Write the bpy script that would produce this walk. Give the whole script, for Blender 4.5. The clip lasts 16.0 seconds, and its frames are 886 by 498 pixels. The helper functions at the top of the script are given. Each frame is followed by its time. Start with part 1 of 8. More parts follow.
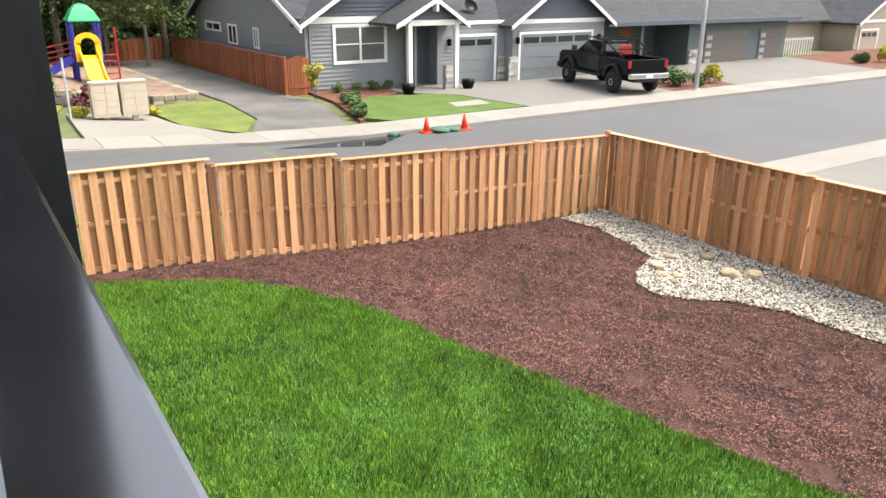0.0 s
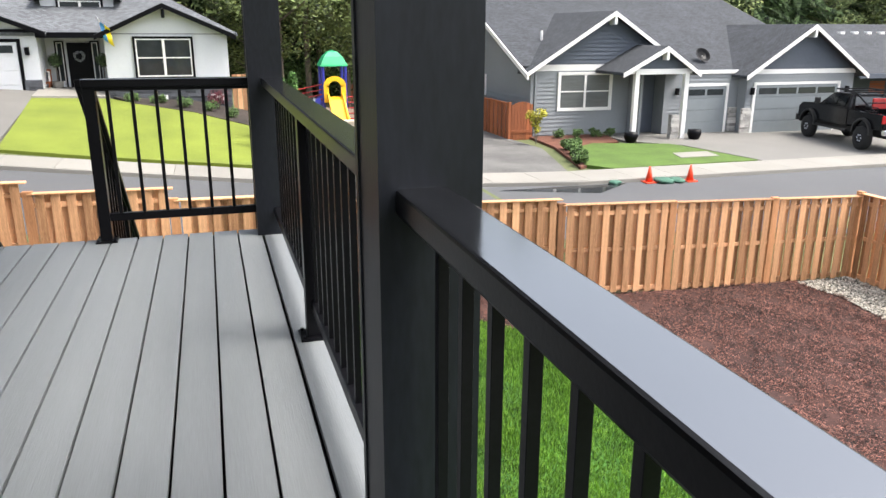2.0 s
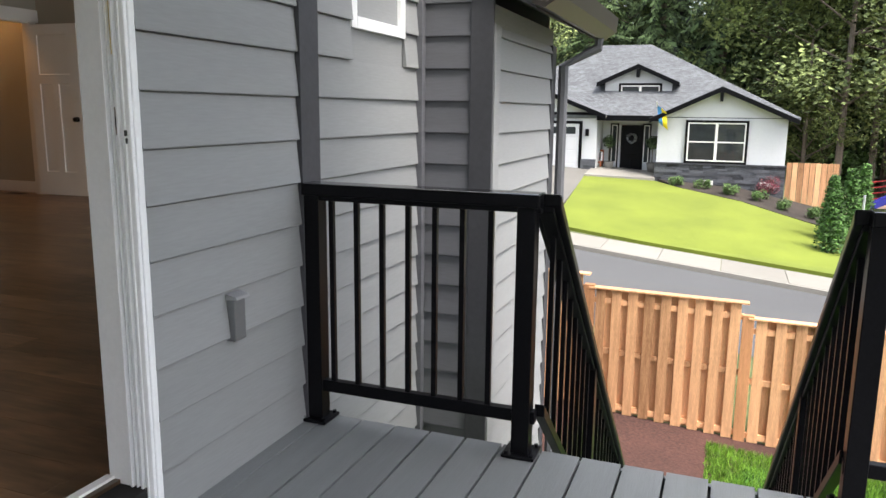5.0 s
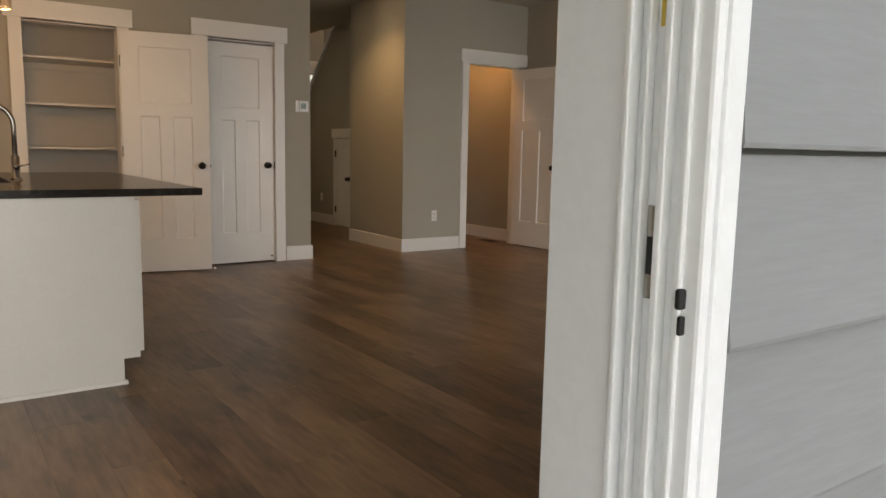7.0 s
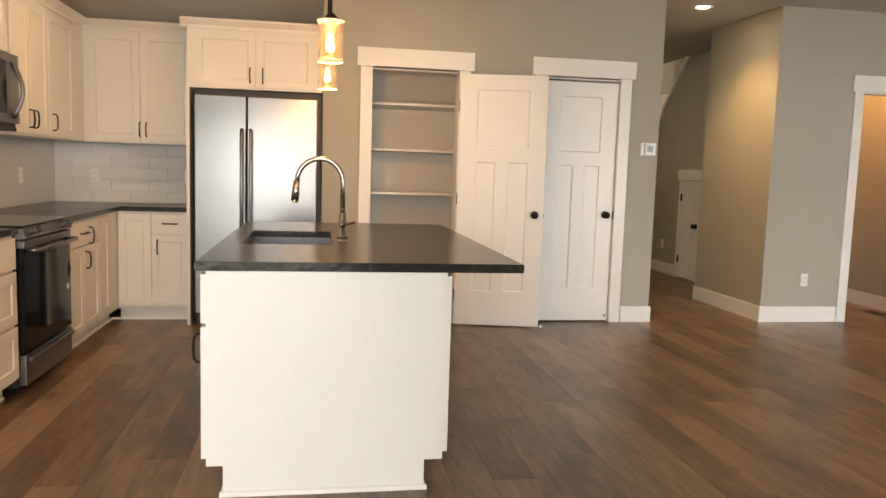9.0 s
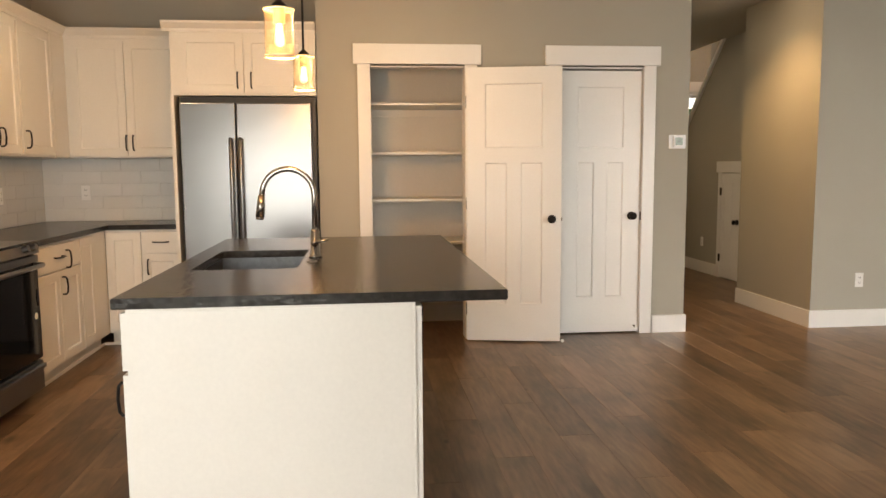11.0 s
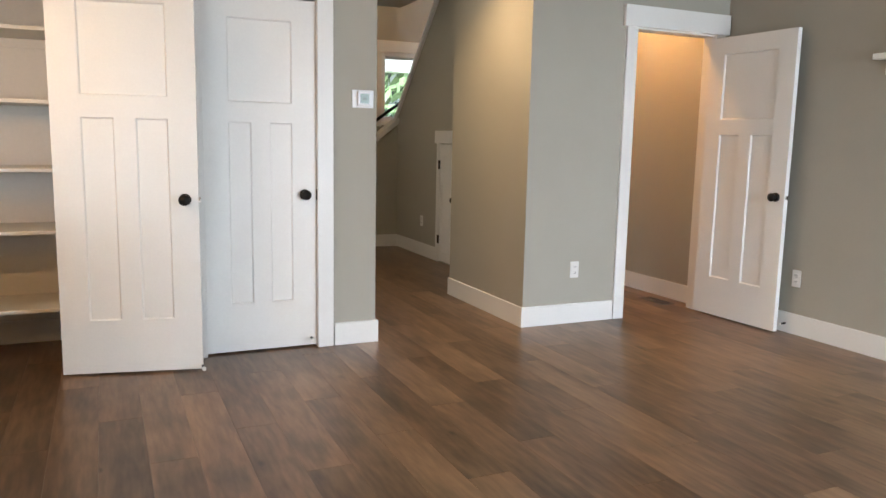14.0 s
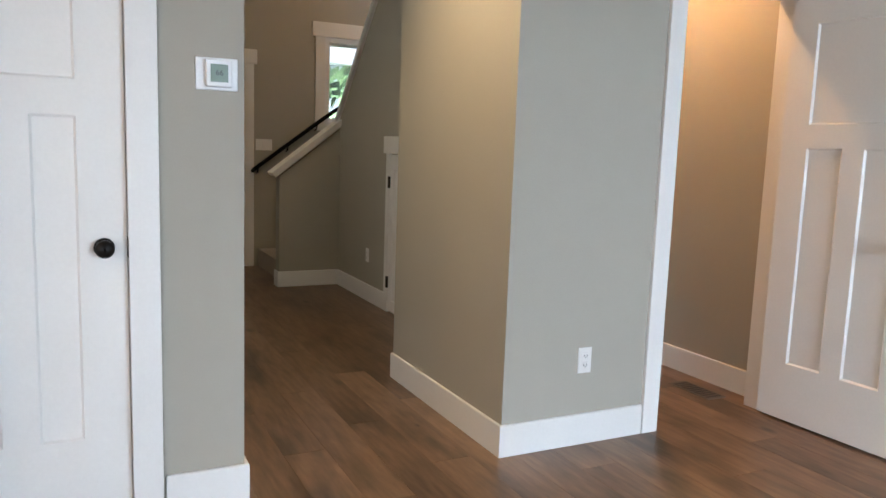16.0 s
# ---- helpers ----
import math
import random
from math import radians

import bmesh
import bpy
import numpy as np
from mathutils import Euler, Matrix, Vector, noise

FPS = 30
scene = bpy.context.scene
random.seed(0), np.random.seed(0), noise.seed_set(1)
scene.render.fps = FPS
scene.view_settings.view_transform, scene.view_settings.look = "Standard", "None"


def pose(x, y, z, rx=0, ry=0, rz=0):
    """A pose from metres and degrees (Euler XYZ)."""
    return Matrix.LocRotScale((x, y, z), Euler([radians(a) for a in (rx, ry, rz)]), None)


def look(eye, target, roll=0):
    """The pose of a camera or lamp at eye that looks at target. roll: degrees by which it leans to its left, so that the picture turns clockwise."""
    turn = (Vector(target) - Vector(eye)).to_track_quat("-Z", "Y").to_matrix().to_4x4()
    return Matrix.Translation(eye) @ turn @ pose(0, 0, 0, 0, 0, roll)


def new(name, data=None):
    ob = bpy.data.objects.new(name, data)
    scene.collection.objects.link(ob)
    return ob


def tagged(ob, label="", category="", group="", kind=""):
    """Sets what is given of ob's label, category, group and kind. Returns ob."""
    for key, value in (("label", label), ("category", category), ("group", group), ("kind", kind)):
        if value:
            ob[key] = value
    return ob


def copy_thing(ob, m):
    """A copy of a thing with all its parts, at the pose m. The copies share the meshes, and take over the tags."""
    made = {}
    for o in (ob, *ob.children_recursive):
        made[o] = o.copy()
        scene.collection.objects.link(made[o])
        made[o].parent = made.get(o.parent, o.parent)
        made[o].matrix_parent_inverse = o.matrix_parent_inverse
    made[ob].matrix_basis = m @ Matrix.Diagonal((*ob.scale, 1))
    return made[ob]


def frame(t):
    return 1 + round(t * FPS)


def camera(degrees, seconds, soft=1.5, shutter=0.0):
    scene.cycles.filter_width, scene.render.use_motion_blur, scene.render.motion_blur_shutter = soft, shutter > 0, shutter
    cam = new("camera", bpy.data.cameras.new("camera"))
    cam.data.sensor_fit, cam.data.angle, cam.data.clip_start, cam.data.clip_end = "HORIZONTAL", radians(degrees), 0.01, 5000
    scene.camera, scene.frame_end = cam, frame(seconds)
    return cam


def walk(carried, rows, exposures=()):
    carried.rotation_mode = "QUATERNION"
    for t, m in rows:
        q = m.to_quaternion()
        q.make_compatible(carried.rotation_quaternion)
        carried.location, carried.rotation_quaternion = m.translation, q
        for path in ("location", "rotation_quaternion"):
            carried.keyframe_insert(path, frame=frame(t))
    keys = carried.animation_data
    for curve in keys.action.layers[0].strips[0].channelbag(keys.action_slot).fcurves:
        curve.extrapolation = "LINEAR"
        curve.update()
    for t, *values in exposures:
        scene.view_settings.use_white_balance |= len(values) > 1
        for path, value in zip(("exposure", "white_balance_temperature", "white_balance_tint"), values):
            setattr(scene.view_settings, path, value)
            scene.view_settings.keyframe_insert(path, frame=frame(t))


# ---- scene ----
cam = camera(61.4, 16.0)
PEND, CAN, DAY = 2.3, 10, 3.0
EXPOSURES = [(0.0, 1.8, 6900, 10), (1.0, 1.72, 6800, 10), (2.5, 1.84, 6500, 10), (5.5, 1.95, 6600, 10), (6.5, 2.25, 6700, 10), (7.0, 2.5, 7100, 10), (7.5, 2.85, 7250, 10), (8.0, 3.2, 6950, 10), (9.0, 3.6, 7100, 10), (12.0, 3.57, 7300, 10), (13.0, 3.6, 7200, 10), (13.5, 3.72, 6350, 9), (14.0, 3.82, 5750, 6), (16.0, 3.82, 5350, 5)]

# ---- the walk ----
PATH = [
    (0, (-3.885, -2.905, 1.073), (-2.31, -3.938, 0.401), 0.3),
    (0.5, (-3.909, -2.899, 1.076), (-2.267, -3.863, 0.465), 0.5),
    (1, (-3.901, -2.85, 1.077), (-2.192, -3.712, 0.498), 0.5),
    (1.5, (-3.863, -2.744, 1.087), (-2.087, -3.467, 0.519), 0.4),
    (2, (-3.76, -2.591, 1.08), (-1.925, -3.156, 0.518), 0.2),
    (2.5, (-3.573, -2.485, 1.076), (-1.695, -2.89, 0.52), 0.4),
    (3, (-3.24, -2.415, 1.088), (-1.327, -2.64, 0.556), 1.5),
    (3.2, (-3.10, -2.378, 1.085), (-1.176, -2.525, 0.561), 1.5),
    (5.3, (-1.324, -1.371, 1.085), (0.449, -0.505, 0.753), 0.4),
    (5.5, (-1.189, -1.283, 1.085), (0.527, -0.308, 0.773), 0.28),
    (6, (-0.931, -0.999, 1.104), (0.624, 0.221, 0.804), 0.5),
    (6.5, (-0.681, -0.651, 1.109), (0.681, 0.786, 0.826), 0.9),
    (7, (-0.445, -0.359, 1.126), (0.689, 1.266, 0.859), 1.15),
    (7.5, (-0.285, -0.087, 1.132), (0.615, 1.682, 0.881), 1.38),
    (8, (-0.202, 0.164, 1.17), (0.485, 2.027, 0.935), 1.7),
    (8.5, (-0.15, 0.346, 1.263), (0.34, 2.273, 1.042), 1.8),
    (9, (-0.151, 0.41, 1.282), (0.179, 2.371, 1.069), 1.8),
    (9.2, (-0.143, 0.435, 1.287), (0.133, 2.404, 1.074), 1.9),
    (11.5, (0.266, 0.951, 1.312), (0.486, 2.927, 1.097), -0.7),
    (12, (0.314, 1.017, 1.301), (0.611, 2.982, 1.071), -1.3),
    (12.5, (0.4, 1.175, 1.283), (0.787, 3.12, 1.021), -1.8),
    (13, (0.602, 1.444, 1.289), (1.155, 3.345, 1.004), -0.9),
    (13.5, (0.885, 1.777, 1.268), (1.596, 3.624, 0.98), 0.2),
    (14.5, (1.487, 2.509, 1.266), (2.376, 4.278, 0.98), 1.8),
    (15, (1.751, 2.916, 1.268), (2.671, 4.67, 0.987), 2.0),
    (15.5, (1.977, 3.386, 1.266), (2.901, 5.139, 0.996), 2.0),
    (16, (2.196, 3.899, 1.284), (3.079, 5.674, 1.02), 2.0),
]
walk(cam, [(t, look(eye, target, roll)) for t, eye, target, roll in PATH], EXPOSURES)

# ---- sky and sun ----
world = bpy.data.worlds.new("overcast_sky")
scene.world = world
world.use_nodes = True
wn = world.node_tree
sky = wn.nodes.new("ShaderNodeTexSky")
sky.sky_type, sky.sun_disc = "NISHITA", False
sky.sun_elevation, sky.sun_rotation = radians(60), radians(205)
sky.air_density, sky.dust_density = 1.0, 4.0
cloud = wn.nodes.new("ShaderNodeHueSaturation")
cloud.inputs["Saturation"].default_value = 0.5
wn.links.new(sky.outputs[0], cloud.inputs["Color"]), wn.links.new(cloud.outputs[0], wn.nodes["Background"].inputs[0])
wn.nodes["Background"].inputs[1].default_value = 0.13
sun_data = bpy.data.lights.new("sun", "SUN")
sun_data.energy, sun_data.angle, sun_data.color = 1.3, radians(25), (1, 0.97, 0.92)
sun = new("sun", sun_data)
sun.matrix_world = look((0, 0, 40), (0 - math.sin(radians(205)) * 18.5, 0 - math.cos(radians(205)) * 18.5, 8))
# sky light entering by the sliding door and the living room window
for nm, place, wide, high, watts in (("door_daylight", (-0.9, 0.42, 1.25), 1.7, 1.3, DAY * 1.45), ("window_daylight", (4.45, 1.075, 1.3), 1.35, 1.45, DAY * 2.2)):
    dl = bpy.data.lights.new(nm, "AREA")
    dl.shape, dl.size, dl.size_y, dl.energy, dl.color = "RECTANGLE", wide, high, watts, (0.94, 0.975, 1.0)
    dl.spread = radians(140)
    new(nm, dl).matrix_world = look(place, (place[0], place[1] + 1, place[2] - 0.45))


# ---- small makers ----
def lamp(name, kind, place, watts, colour, size=0.1, aim=None, spot=100):
    data = bpy.data.lights.new(name, kind)
    data.energy, data.color = watts, colour
    if kind == "AREA":
        data.shape, data.size = "DISK", size
    else:
        data.shadow_soft_size = size
    if kind == "SPOT":
        data.spot_size, data.spot_blend = radians(spot), 0.7
    ob = new(name, data)
    ob.matrix_world = look(place, aim or (place[0], place[1] + 0.001, place[2] - 1))
    return ob


def finish(bm, name, mat, smooth=False):
    me = bpy.data.meshes.new(name)
    bm.to_mesh(me)
    bm.free()
    if smooth:
        for p in me.polygons:
            p.use_smooth = True
    if mat:
        me.materials.append(mat)
    return me


def thing(name, label, category, place, group=""):
    ob = new(name)
    ob.empty_display_size = 0.1
    ob.location = place
    ob["base"] = place
    return tagged(ob, label, category, group)


def hang(ob, parent):
    ob.parent = parent
    if parent.type == "EMPTY":
        ob.matrix_parent_inverse = Matrix.Translation(parent.location).inverted()
    return ob


def part(name, bm, mat, parent, label="", smooth=False):
    ob = new(name, finish(bm, name, mat, smooth))
    hang(ob, parent)
    if label:
        ob["label"] = label
    return ob


def single(name, bm, mat, label="", category="", group="", kind="", smooth=False):
    return tagged(new(name, finish(bm, name, mat, smooth)), label, category, group, kind)


def struct(name, bm, mat, label="", category=""):
    return single(name, bm, mat, label, category, kind="structure")


def obox(bm, org, u, n, u0, u1, n0, n1, z0, z1, bev=0.0):
    org, u, n = Vector(org), Vector(u), Vector(n)
    vs = [bm.verts.new(org + u * a + n * b + Vector((0, 0, c))) for a in (u0, u1) for b in (n0, n1) for c in (z0, z1)]
    fs = [bm.faces.new([vs[i] for i in q]) for q in ((0, 1, 3, 2), (4, 6, 7, 5), (0, 4, 5, 1), (2, 3, 7, 6), (0, 2, 6, 4), (1, 5, 7, 3))]
    bmesh.ops.recalc_face_normals(bm, faces=fs)
    if bev > 0:
        es = list({e for f in fs for e in f.edges})
        bmesh.ops.bevel(bm, geom=es, offset=bev, segments=2, affect="EDGES", profile=0.5)
    return bm


def box(x0, x1, y0, y1, z0, z1, bev=0.0, bm=None):
    return obox(bm or bmesh.new(), (0, 0, 0), (1, 0, 0), (0, 1, 0), x0, x1, y0, y1, z0, z1, bev)


def rod(bm, a, b, r0, r1=None, seg=12):
    a, b = Vector(a), Vector(b)
    d = b - a
    m = Matrix.Translation((a + b) / 2) @ d.to_track_quat("Z", "Y").to_matrix().to_4x4()
    bmesh.ops.create_cone(bm, cap_ends=True, segments=seg, radius1=r0, radius2=r0 if r1 is None else r1, depth=d.length, matrix=m)
    return bm


def tube(bm, pts, r, seg=10):
    pts = [Vector(p) for p in pts]
    rings, side = [], None
    for i, p in enumerate(pts):
        d = (pts[min(i + 1, len(pts) - 1)] - pts[max(i - 1, 0)]).normalized()
        if side is None:
            side = d.orthogonal().normalized()
        side = (side - d * side.dot(d)).normalized()
        up = d.cross(side)
        rings.append([bm.verts.new(p + (side * math.cos(k * 2 * math.pi / seg) + up * math.sin(k * 2 * math.pi / seg)) * r) for k in range(seg)])
    for a, b in zip(rings, rings[1:]):
        for k in range(seg):
            bm.faces.new((a[k], a[(k + 1) % seg], b[(k + 1) % seg], b[k]))
    bm.faces.new(rings[0][::-1]), bm.faces.new(rings[-1])
    return bm


def lathe(bm, centre, profile, seg=20):
    c = Vector(centre)
    rings = [[bm.verts.new(c + Vector((r * math.cos(k * 2 * math.pi / seg), r * math.sin(k * 2 * math.pi / seg), z))) for k in range(seg)] for r, z in profile]
    for a, b in zip(rings, rings[1:]):
        for k in range(seg):
            bm.faces.new((a[k], a[(k + 1) % seg], b[(k + 1) % seg], b[k]))
    return bm


def prism(bm, poly, axis, lo, hi):
    """A flat polygon of (a, b) pushed along an axis: x (y, z), y (x, z) or z (x, y)."""
    def at(p, v):
        return {"x": (v, p[0], p[1]), "y": (p[0], v, p[1]), "z": (p[0], p[1], v)}[axis]
    lows, highs = [bm.verts.new(at(p, lo)) for p in poly], [bm.verts.new(at(p, hi)) for p in poly]
    fs = [bm.faces.new(lows), bm.faces.new(highs[::-1])]
    for i in range(len(poly)):
        j = (i + 1) % len(poly)
        fs.append(bm.faces.new((lows[i], highs[i], highs[j], lows[j])))
    bmesh.ops.recalc_face_normals(bm, faces=fs)
    return bm


# ---- materials ----
def mat(name, col, rough=0.5, metal=0.0, var=0.08, scale=3.0, fine=60.0, bump=0.0, stretch=(1, 1, 1), each=0.0, spec=0.5, island=0.0, other=None):
    m = bpy.data.materials.new(name)
    m.use_nodes = True
    nt = m.node_tree
    bs = nt.nodes["Principled BSDF"]
    bs.inputs["Roughness"].default_value, bs.inputs["Metallic"].default_value = rough, metal
    bs.inputs["Specular IOR Level"].default_value = spec
    co, mp = nt.nodes.new("ShaderNodeTexCoord"), nt.nodes.new("ShaderNodeMapping")
    mp.inputs["Scale"].default_value = stretch
    nt.links.new(co.outputs["Object"], mp.inputs[0])
    big, small = nt.nodes.new("ShaderNodeTexNoise"), nt.nodes.new("ShaderNodeTexNoise")
    big.inputs["Scale"].default_value, small.inputs["Scale"].default_value = scale, fine
    big.inputs["Detail"].default_value, small.inputs["Detail"].default_value = 5, 3
    for t in (big, small):
        nt.links.new(mp.outputs[0], t.inputs["Vector"])
    add = nt.nodes.new("ShaderNodeMath")
    add.operation = "ADD"
    nt.links.new(big.outputs["Fac"], add.inputs[0]), nt.links.new(small.outputs["Fac"], add.inputs[1])
    last = add.outputs[0]
    if each or island:
        info = nt.nodes.new("ShaderNodeObjectInfo" if each else "ShaderNodeNewGeometry")
        mul = nt.nodes.new("ShaderNodeMath")
        mul.operation = "MULTIPLY_ADD"
        nt.links.new(info.outputs["Random" if each else "Random Per Island"], mul.inputs[0])
        mul.inputs[1].default_value = (each or island) / max(var, 0.01)
        nt.links.new(last, mul.inputs[2])
        sub = nt.nodes.new("ShaderNodeMath")
        sub.operation = "SUBTRACT"
        nt.links.new(mul.outputs[0], sub.inputs[0])
        sub.inputs[1].default_value = (each or island) / max(var, 0.01) / 2
        last = sub.outputs[0]
    ramp = nt.nodes.new("ShaderNodeMapRange")
    ramp.inputs["From Min"].default_value, ramp.inputs["From Max"].default_value = 0.55, 1.45
    ramp.inputs["To Min"].default_value, ramp.inputs["To Max"].default_value = 0, 1
    ramp.clamp = False
    nt.links.new(last, ramp.inputs["Value"])
    mix = nt.nodes.new("ShaderNodeMix")
    mix.data_type, mix.clamp_factor = "RGBA", not (each or island)
    lo, hi = [max(0.0, c * (1 - 1.6 * var)) for c in col], [c * (1 + 1.6 * var) for c in (other or col)]
    mix.inputs["A"].default_value, mix.inputs["B"].default_value = (*lo, 1), (*hi, 1)
    nt.links.new(ramp.outputs[0], mix.inputs["Factor"])
    nt.links.new(mix.outputs["Result"], bs.inputs["Base Color"])
    if bump:
        b = nt.nodes.new("ShaderNodeBump")
        b.inputs["Strength"].default_value, b.inputs["Distance"].default_value = min(1, bump), 0.01
        nt.links.new(small.outputs["Fac"], b.inputs["Height"]), nt.links.new(b.outputs[0], bs.inputs["Normal"])
    return m


def glass(name, tint=(1, 1, 1), rough=0.0):
    m = bpy.data.materials.new(name)
    m.use_nodes = True
    bs = m.node_tree.nodes["Principled BSDF"]
    bs.inputs["Base Color"].default_value = (*tint, 1)
    bs.inputs["Transmission Weight"].default_value, bs.inputs["Roughness"].default_value, bs.inputs["IOR"].default_value = 1, rough, 1.45
    return m


def thin_glass(name, tint):
    m = bpy.data.materials.new(name)
    m.use_nodes = True
    nt = m.node_tree
    clear, gloss, mix = nt.nodes.new("ShaderNodeBsdfTransparent"), nt.nodes.new("ShaderNodeBsdfGlossy"), nt.nodes.new("ShaderNodeMixShader")
    fres, power, soft = nt.nodes.new("ShaderNodeLayerWeight"), nt.nodes.new("ShaderNodeMath"), nt.nodes.new("ShaderNodeMath")
    power.operation, soft.operation = "POWER", "MULTIPLY_ADD"
    power.inputs[1].default_value, soft.inputs[1].default_value = 2.6, 0.7
    soft.inputs[2].default_value = 0.07
    clear.inputs[0].default_value = (*tint, 1)
    gloss.inputs["Roughness"].default_value = 0.03
    nt.links.new(fres.outputs["Facing"], power.inputs[0]), nt.links.new(power.outputs[0], soft.inputs[0])
    nt.links.new(soft.outputs[0], mix.inputs[0]), nt.links.new(clear.outputs[0], mix.inputs[1]), nt.links.new(gloss.outputs[0], mix.inputs[2])
    haze, cloudy = nt.nodes.new("ShaderNodeBsdfTranslucent"), nt.nodes.new("ShaderNodeMixShader")
    cloudy.inputs[0].default_value = 0.0025
    nt.links.new(mix.outputs[0], cloudy.inputs[1]), nt.links.new(haze.outputs[0], cloudy.inputs[2])
    nt.links.new(cloudy.outputs[0], nt.nodes["Material Output"].inputs["Surface"])
    return m


def glow(name, col, power):
    m = bpy.data.materials.new(name)
    m.use_nodes = True
    bs = m.node_tree.nodes["Principled BSDF"]
    bs.inputs["Base Color"].default_value, bs.inputs["Emission Color"].default_value = (*col, 1), (*col, 1)
    bs.inputs["Emission Strength"].default_value = power
    return m


def shingle_mat(name, col):
    m = mat(name, col, 0.95, var=0.22, scale=1.2, fine=30, bump=0.3)
    nt = m.node_tree
    bs = nt.nodes["Principled BSDF"]
    br = nt.nodes.new("ShaderNodeTexBrick")
    co = nt.nodes.new("ShaderNodeTexCoord")
    mp = nt.nodes.new("ShaderNodeMapping")
    mp.inputs["Rotation"].default_value = (0, 0, radians(90))
    nt.links.new(co.outputs["Object"], mp.inputs[0]), nt.links.new(mp.outputs[0], br.inputs["Vector"])
    br.inputs["Scale"].default_value, br.inputs["Mortar Size"].default_value = 3.2, 0.03
    br.inputs["Color1"].default_value, br.inputs["Color2"].default_value, br.inputs["Mortar"].default_value = (1.5, 1.5, 1.5, 1), (0.7, 0.7, 0.7, 1), (0.35, 0.35, 0.35, 1)
    mx = nt.nodes.new("ShaderNodeMix")
    mx.data_type, mx.blend_type = "RGBA", "MULTIPLY"
    mx.inputs["Factor"].default_value = 0.8
    src = bs.inputs["Base Color"].links[0].from_socket
    nt.links.new(src, mx.inputs["A"]), nt.links.new(br.outputs["Color"], mx.inputs["B"]), nt.links.new(mx.outputs["Result"], bs.inputs["Base Color"])
    return m


def wood_floor():
    """Brown oak planks: grain and stain shifted from plank to plank, dark streaks and knots."""
    m = mat("floor_oak", (0.092, 0.051, 0.028), 0.33, var=0.17, scale=1.2, fine=9, bump=0.0, stretch=(4.5, 0.6, 1), each=0.08, spec=0.5, other=(0.175, 0.107, 0.06))
    nt = m.node_tree
    bs = nt.nodes["Principled BSDF"]
    info, co = nt.nodes.new("ShaderNodeObjectInfo"), nt.nodes.new("ShaderNodeTexCoord")
    def shifted(source):
        v = nt.nodes.new("ShaderNodeVectorMath")
        v.operation = "MULTIPLY_ADD"
        v.inputs[1].default_value = (37, 61, 13)
        nt.links.new(info.outputs["Random"], v.inputs[0]), nt.links.new(source, v.inputs[2])
        return v.outputs[0]
    def mapped(scale):
        mp = nt.nodes.new("ShaderNodeMapping")
        mp.inputs["Scale"].default_value = scale
        nt.links.new(co.outputs["Object"], mp.inputs[0])
        return shifted(mp.outputs[0])
    for grain in [n for n in nt.nodes if n.bl_idname == "ShaderNodeTexNoise"]:
        src = grain.inputs["Vector"].links[0].from_socket
        nt.links.new(shifted(src), grain.inputs["Vector"])
    def times(factor):
        mx = nt.nodes.new("ShaderNodeMix")
        mx.data_type, mx.blend_type = "RGBA", "MULTIPLY"
        mx.inputs["Factor"].default_value = 1
        nt.links.new(bs.inputs["Base Color"].links[0].from_socket, mx.inputs["A"]), nt.links.new(factor, mx.inputs["B"])
        nt.links.new(mx.outputs["Result"], bs.inputs["Base Color"])
    for scale, lo, hi, dark in (((3.0, 1.1, 1), 0.46, 0.74, 0.42), ((8, 0.7, 1), 0.5, 0.78, 0.78)):
        nz, rg = nt.nodes.new("ShaderNodeTexNoise"), nt.nodes.new("ShaderNodeMapRange")
        nz.inputs["Scale"].default_value, nz.inputs["Detail"].default_value = 2.2, 4
        nt.links.new(mapped(scale), nz.inputs["Vector"])
        rg.inputs["From Min"].default_value, rg.inputs["From Max"].default_value = lo, hi
        rg.inputs["To Min"].default_value, rg.inputs["To Max"].default_value = 1.1, dark
        nt.links.new(nz.outputs["Fac"], rg.inputs["Value"])
        times(rg.outputs[0])
    vo, sep, size, ratio, rg = nt.nodes.new("ShaderNodeTexVoronoi"), nt.nodes.new("ShaderNodeSeparateColor"), nt.nodes.new("ShaderNodeMath"), nt.nodes.new("ShaderNodeMath"), nt.nodes.new("ShaderNodeMapRange")
    vo.inputs["Scale"].default_value = 1.0
    nt.links.new(mapped((4.5, 2.2, 1)), vo.inputs["Vector"]), nt.links.new(vo.outputs["Color"], sep.inputs[0])
    size.operation, ratio.operation = "MULTIPLY", "DIVIDE"
    size.inputs[1].default_value = 0.16
    nt.links.new(sep.outputs[0], size.inputs[0]), nt.links.new(vo.outputs["Distance"], ratio.inputs[0]), nt.links.new(size.outputs[0], ratio.inputs[1])
    rg.inputs["From Min"].default_value, rg.inputs["From Max"].default_value = 0.3, 1.2
    rg.inputs["To Min"].default_value, rg.inputs["To Max"].default_value = 0.3, 1.0
    nt.links.new(ratio.outputs[0], rg.inputs["Value"])
    times(rg.outputs[0])
    return m


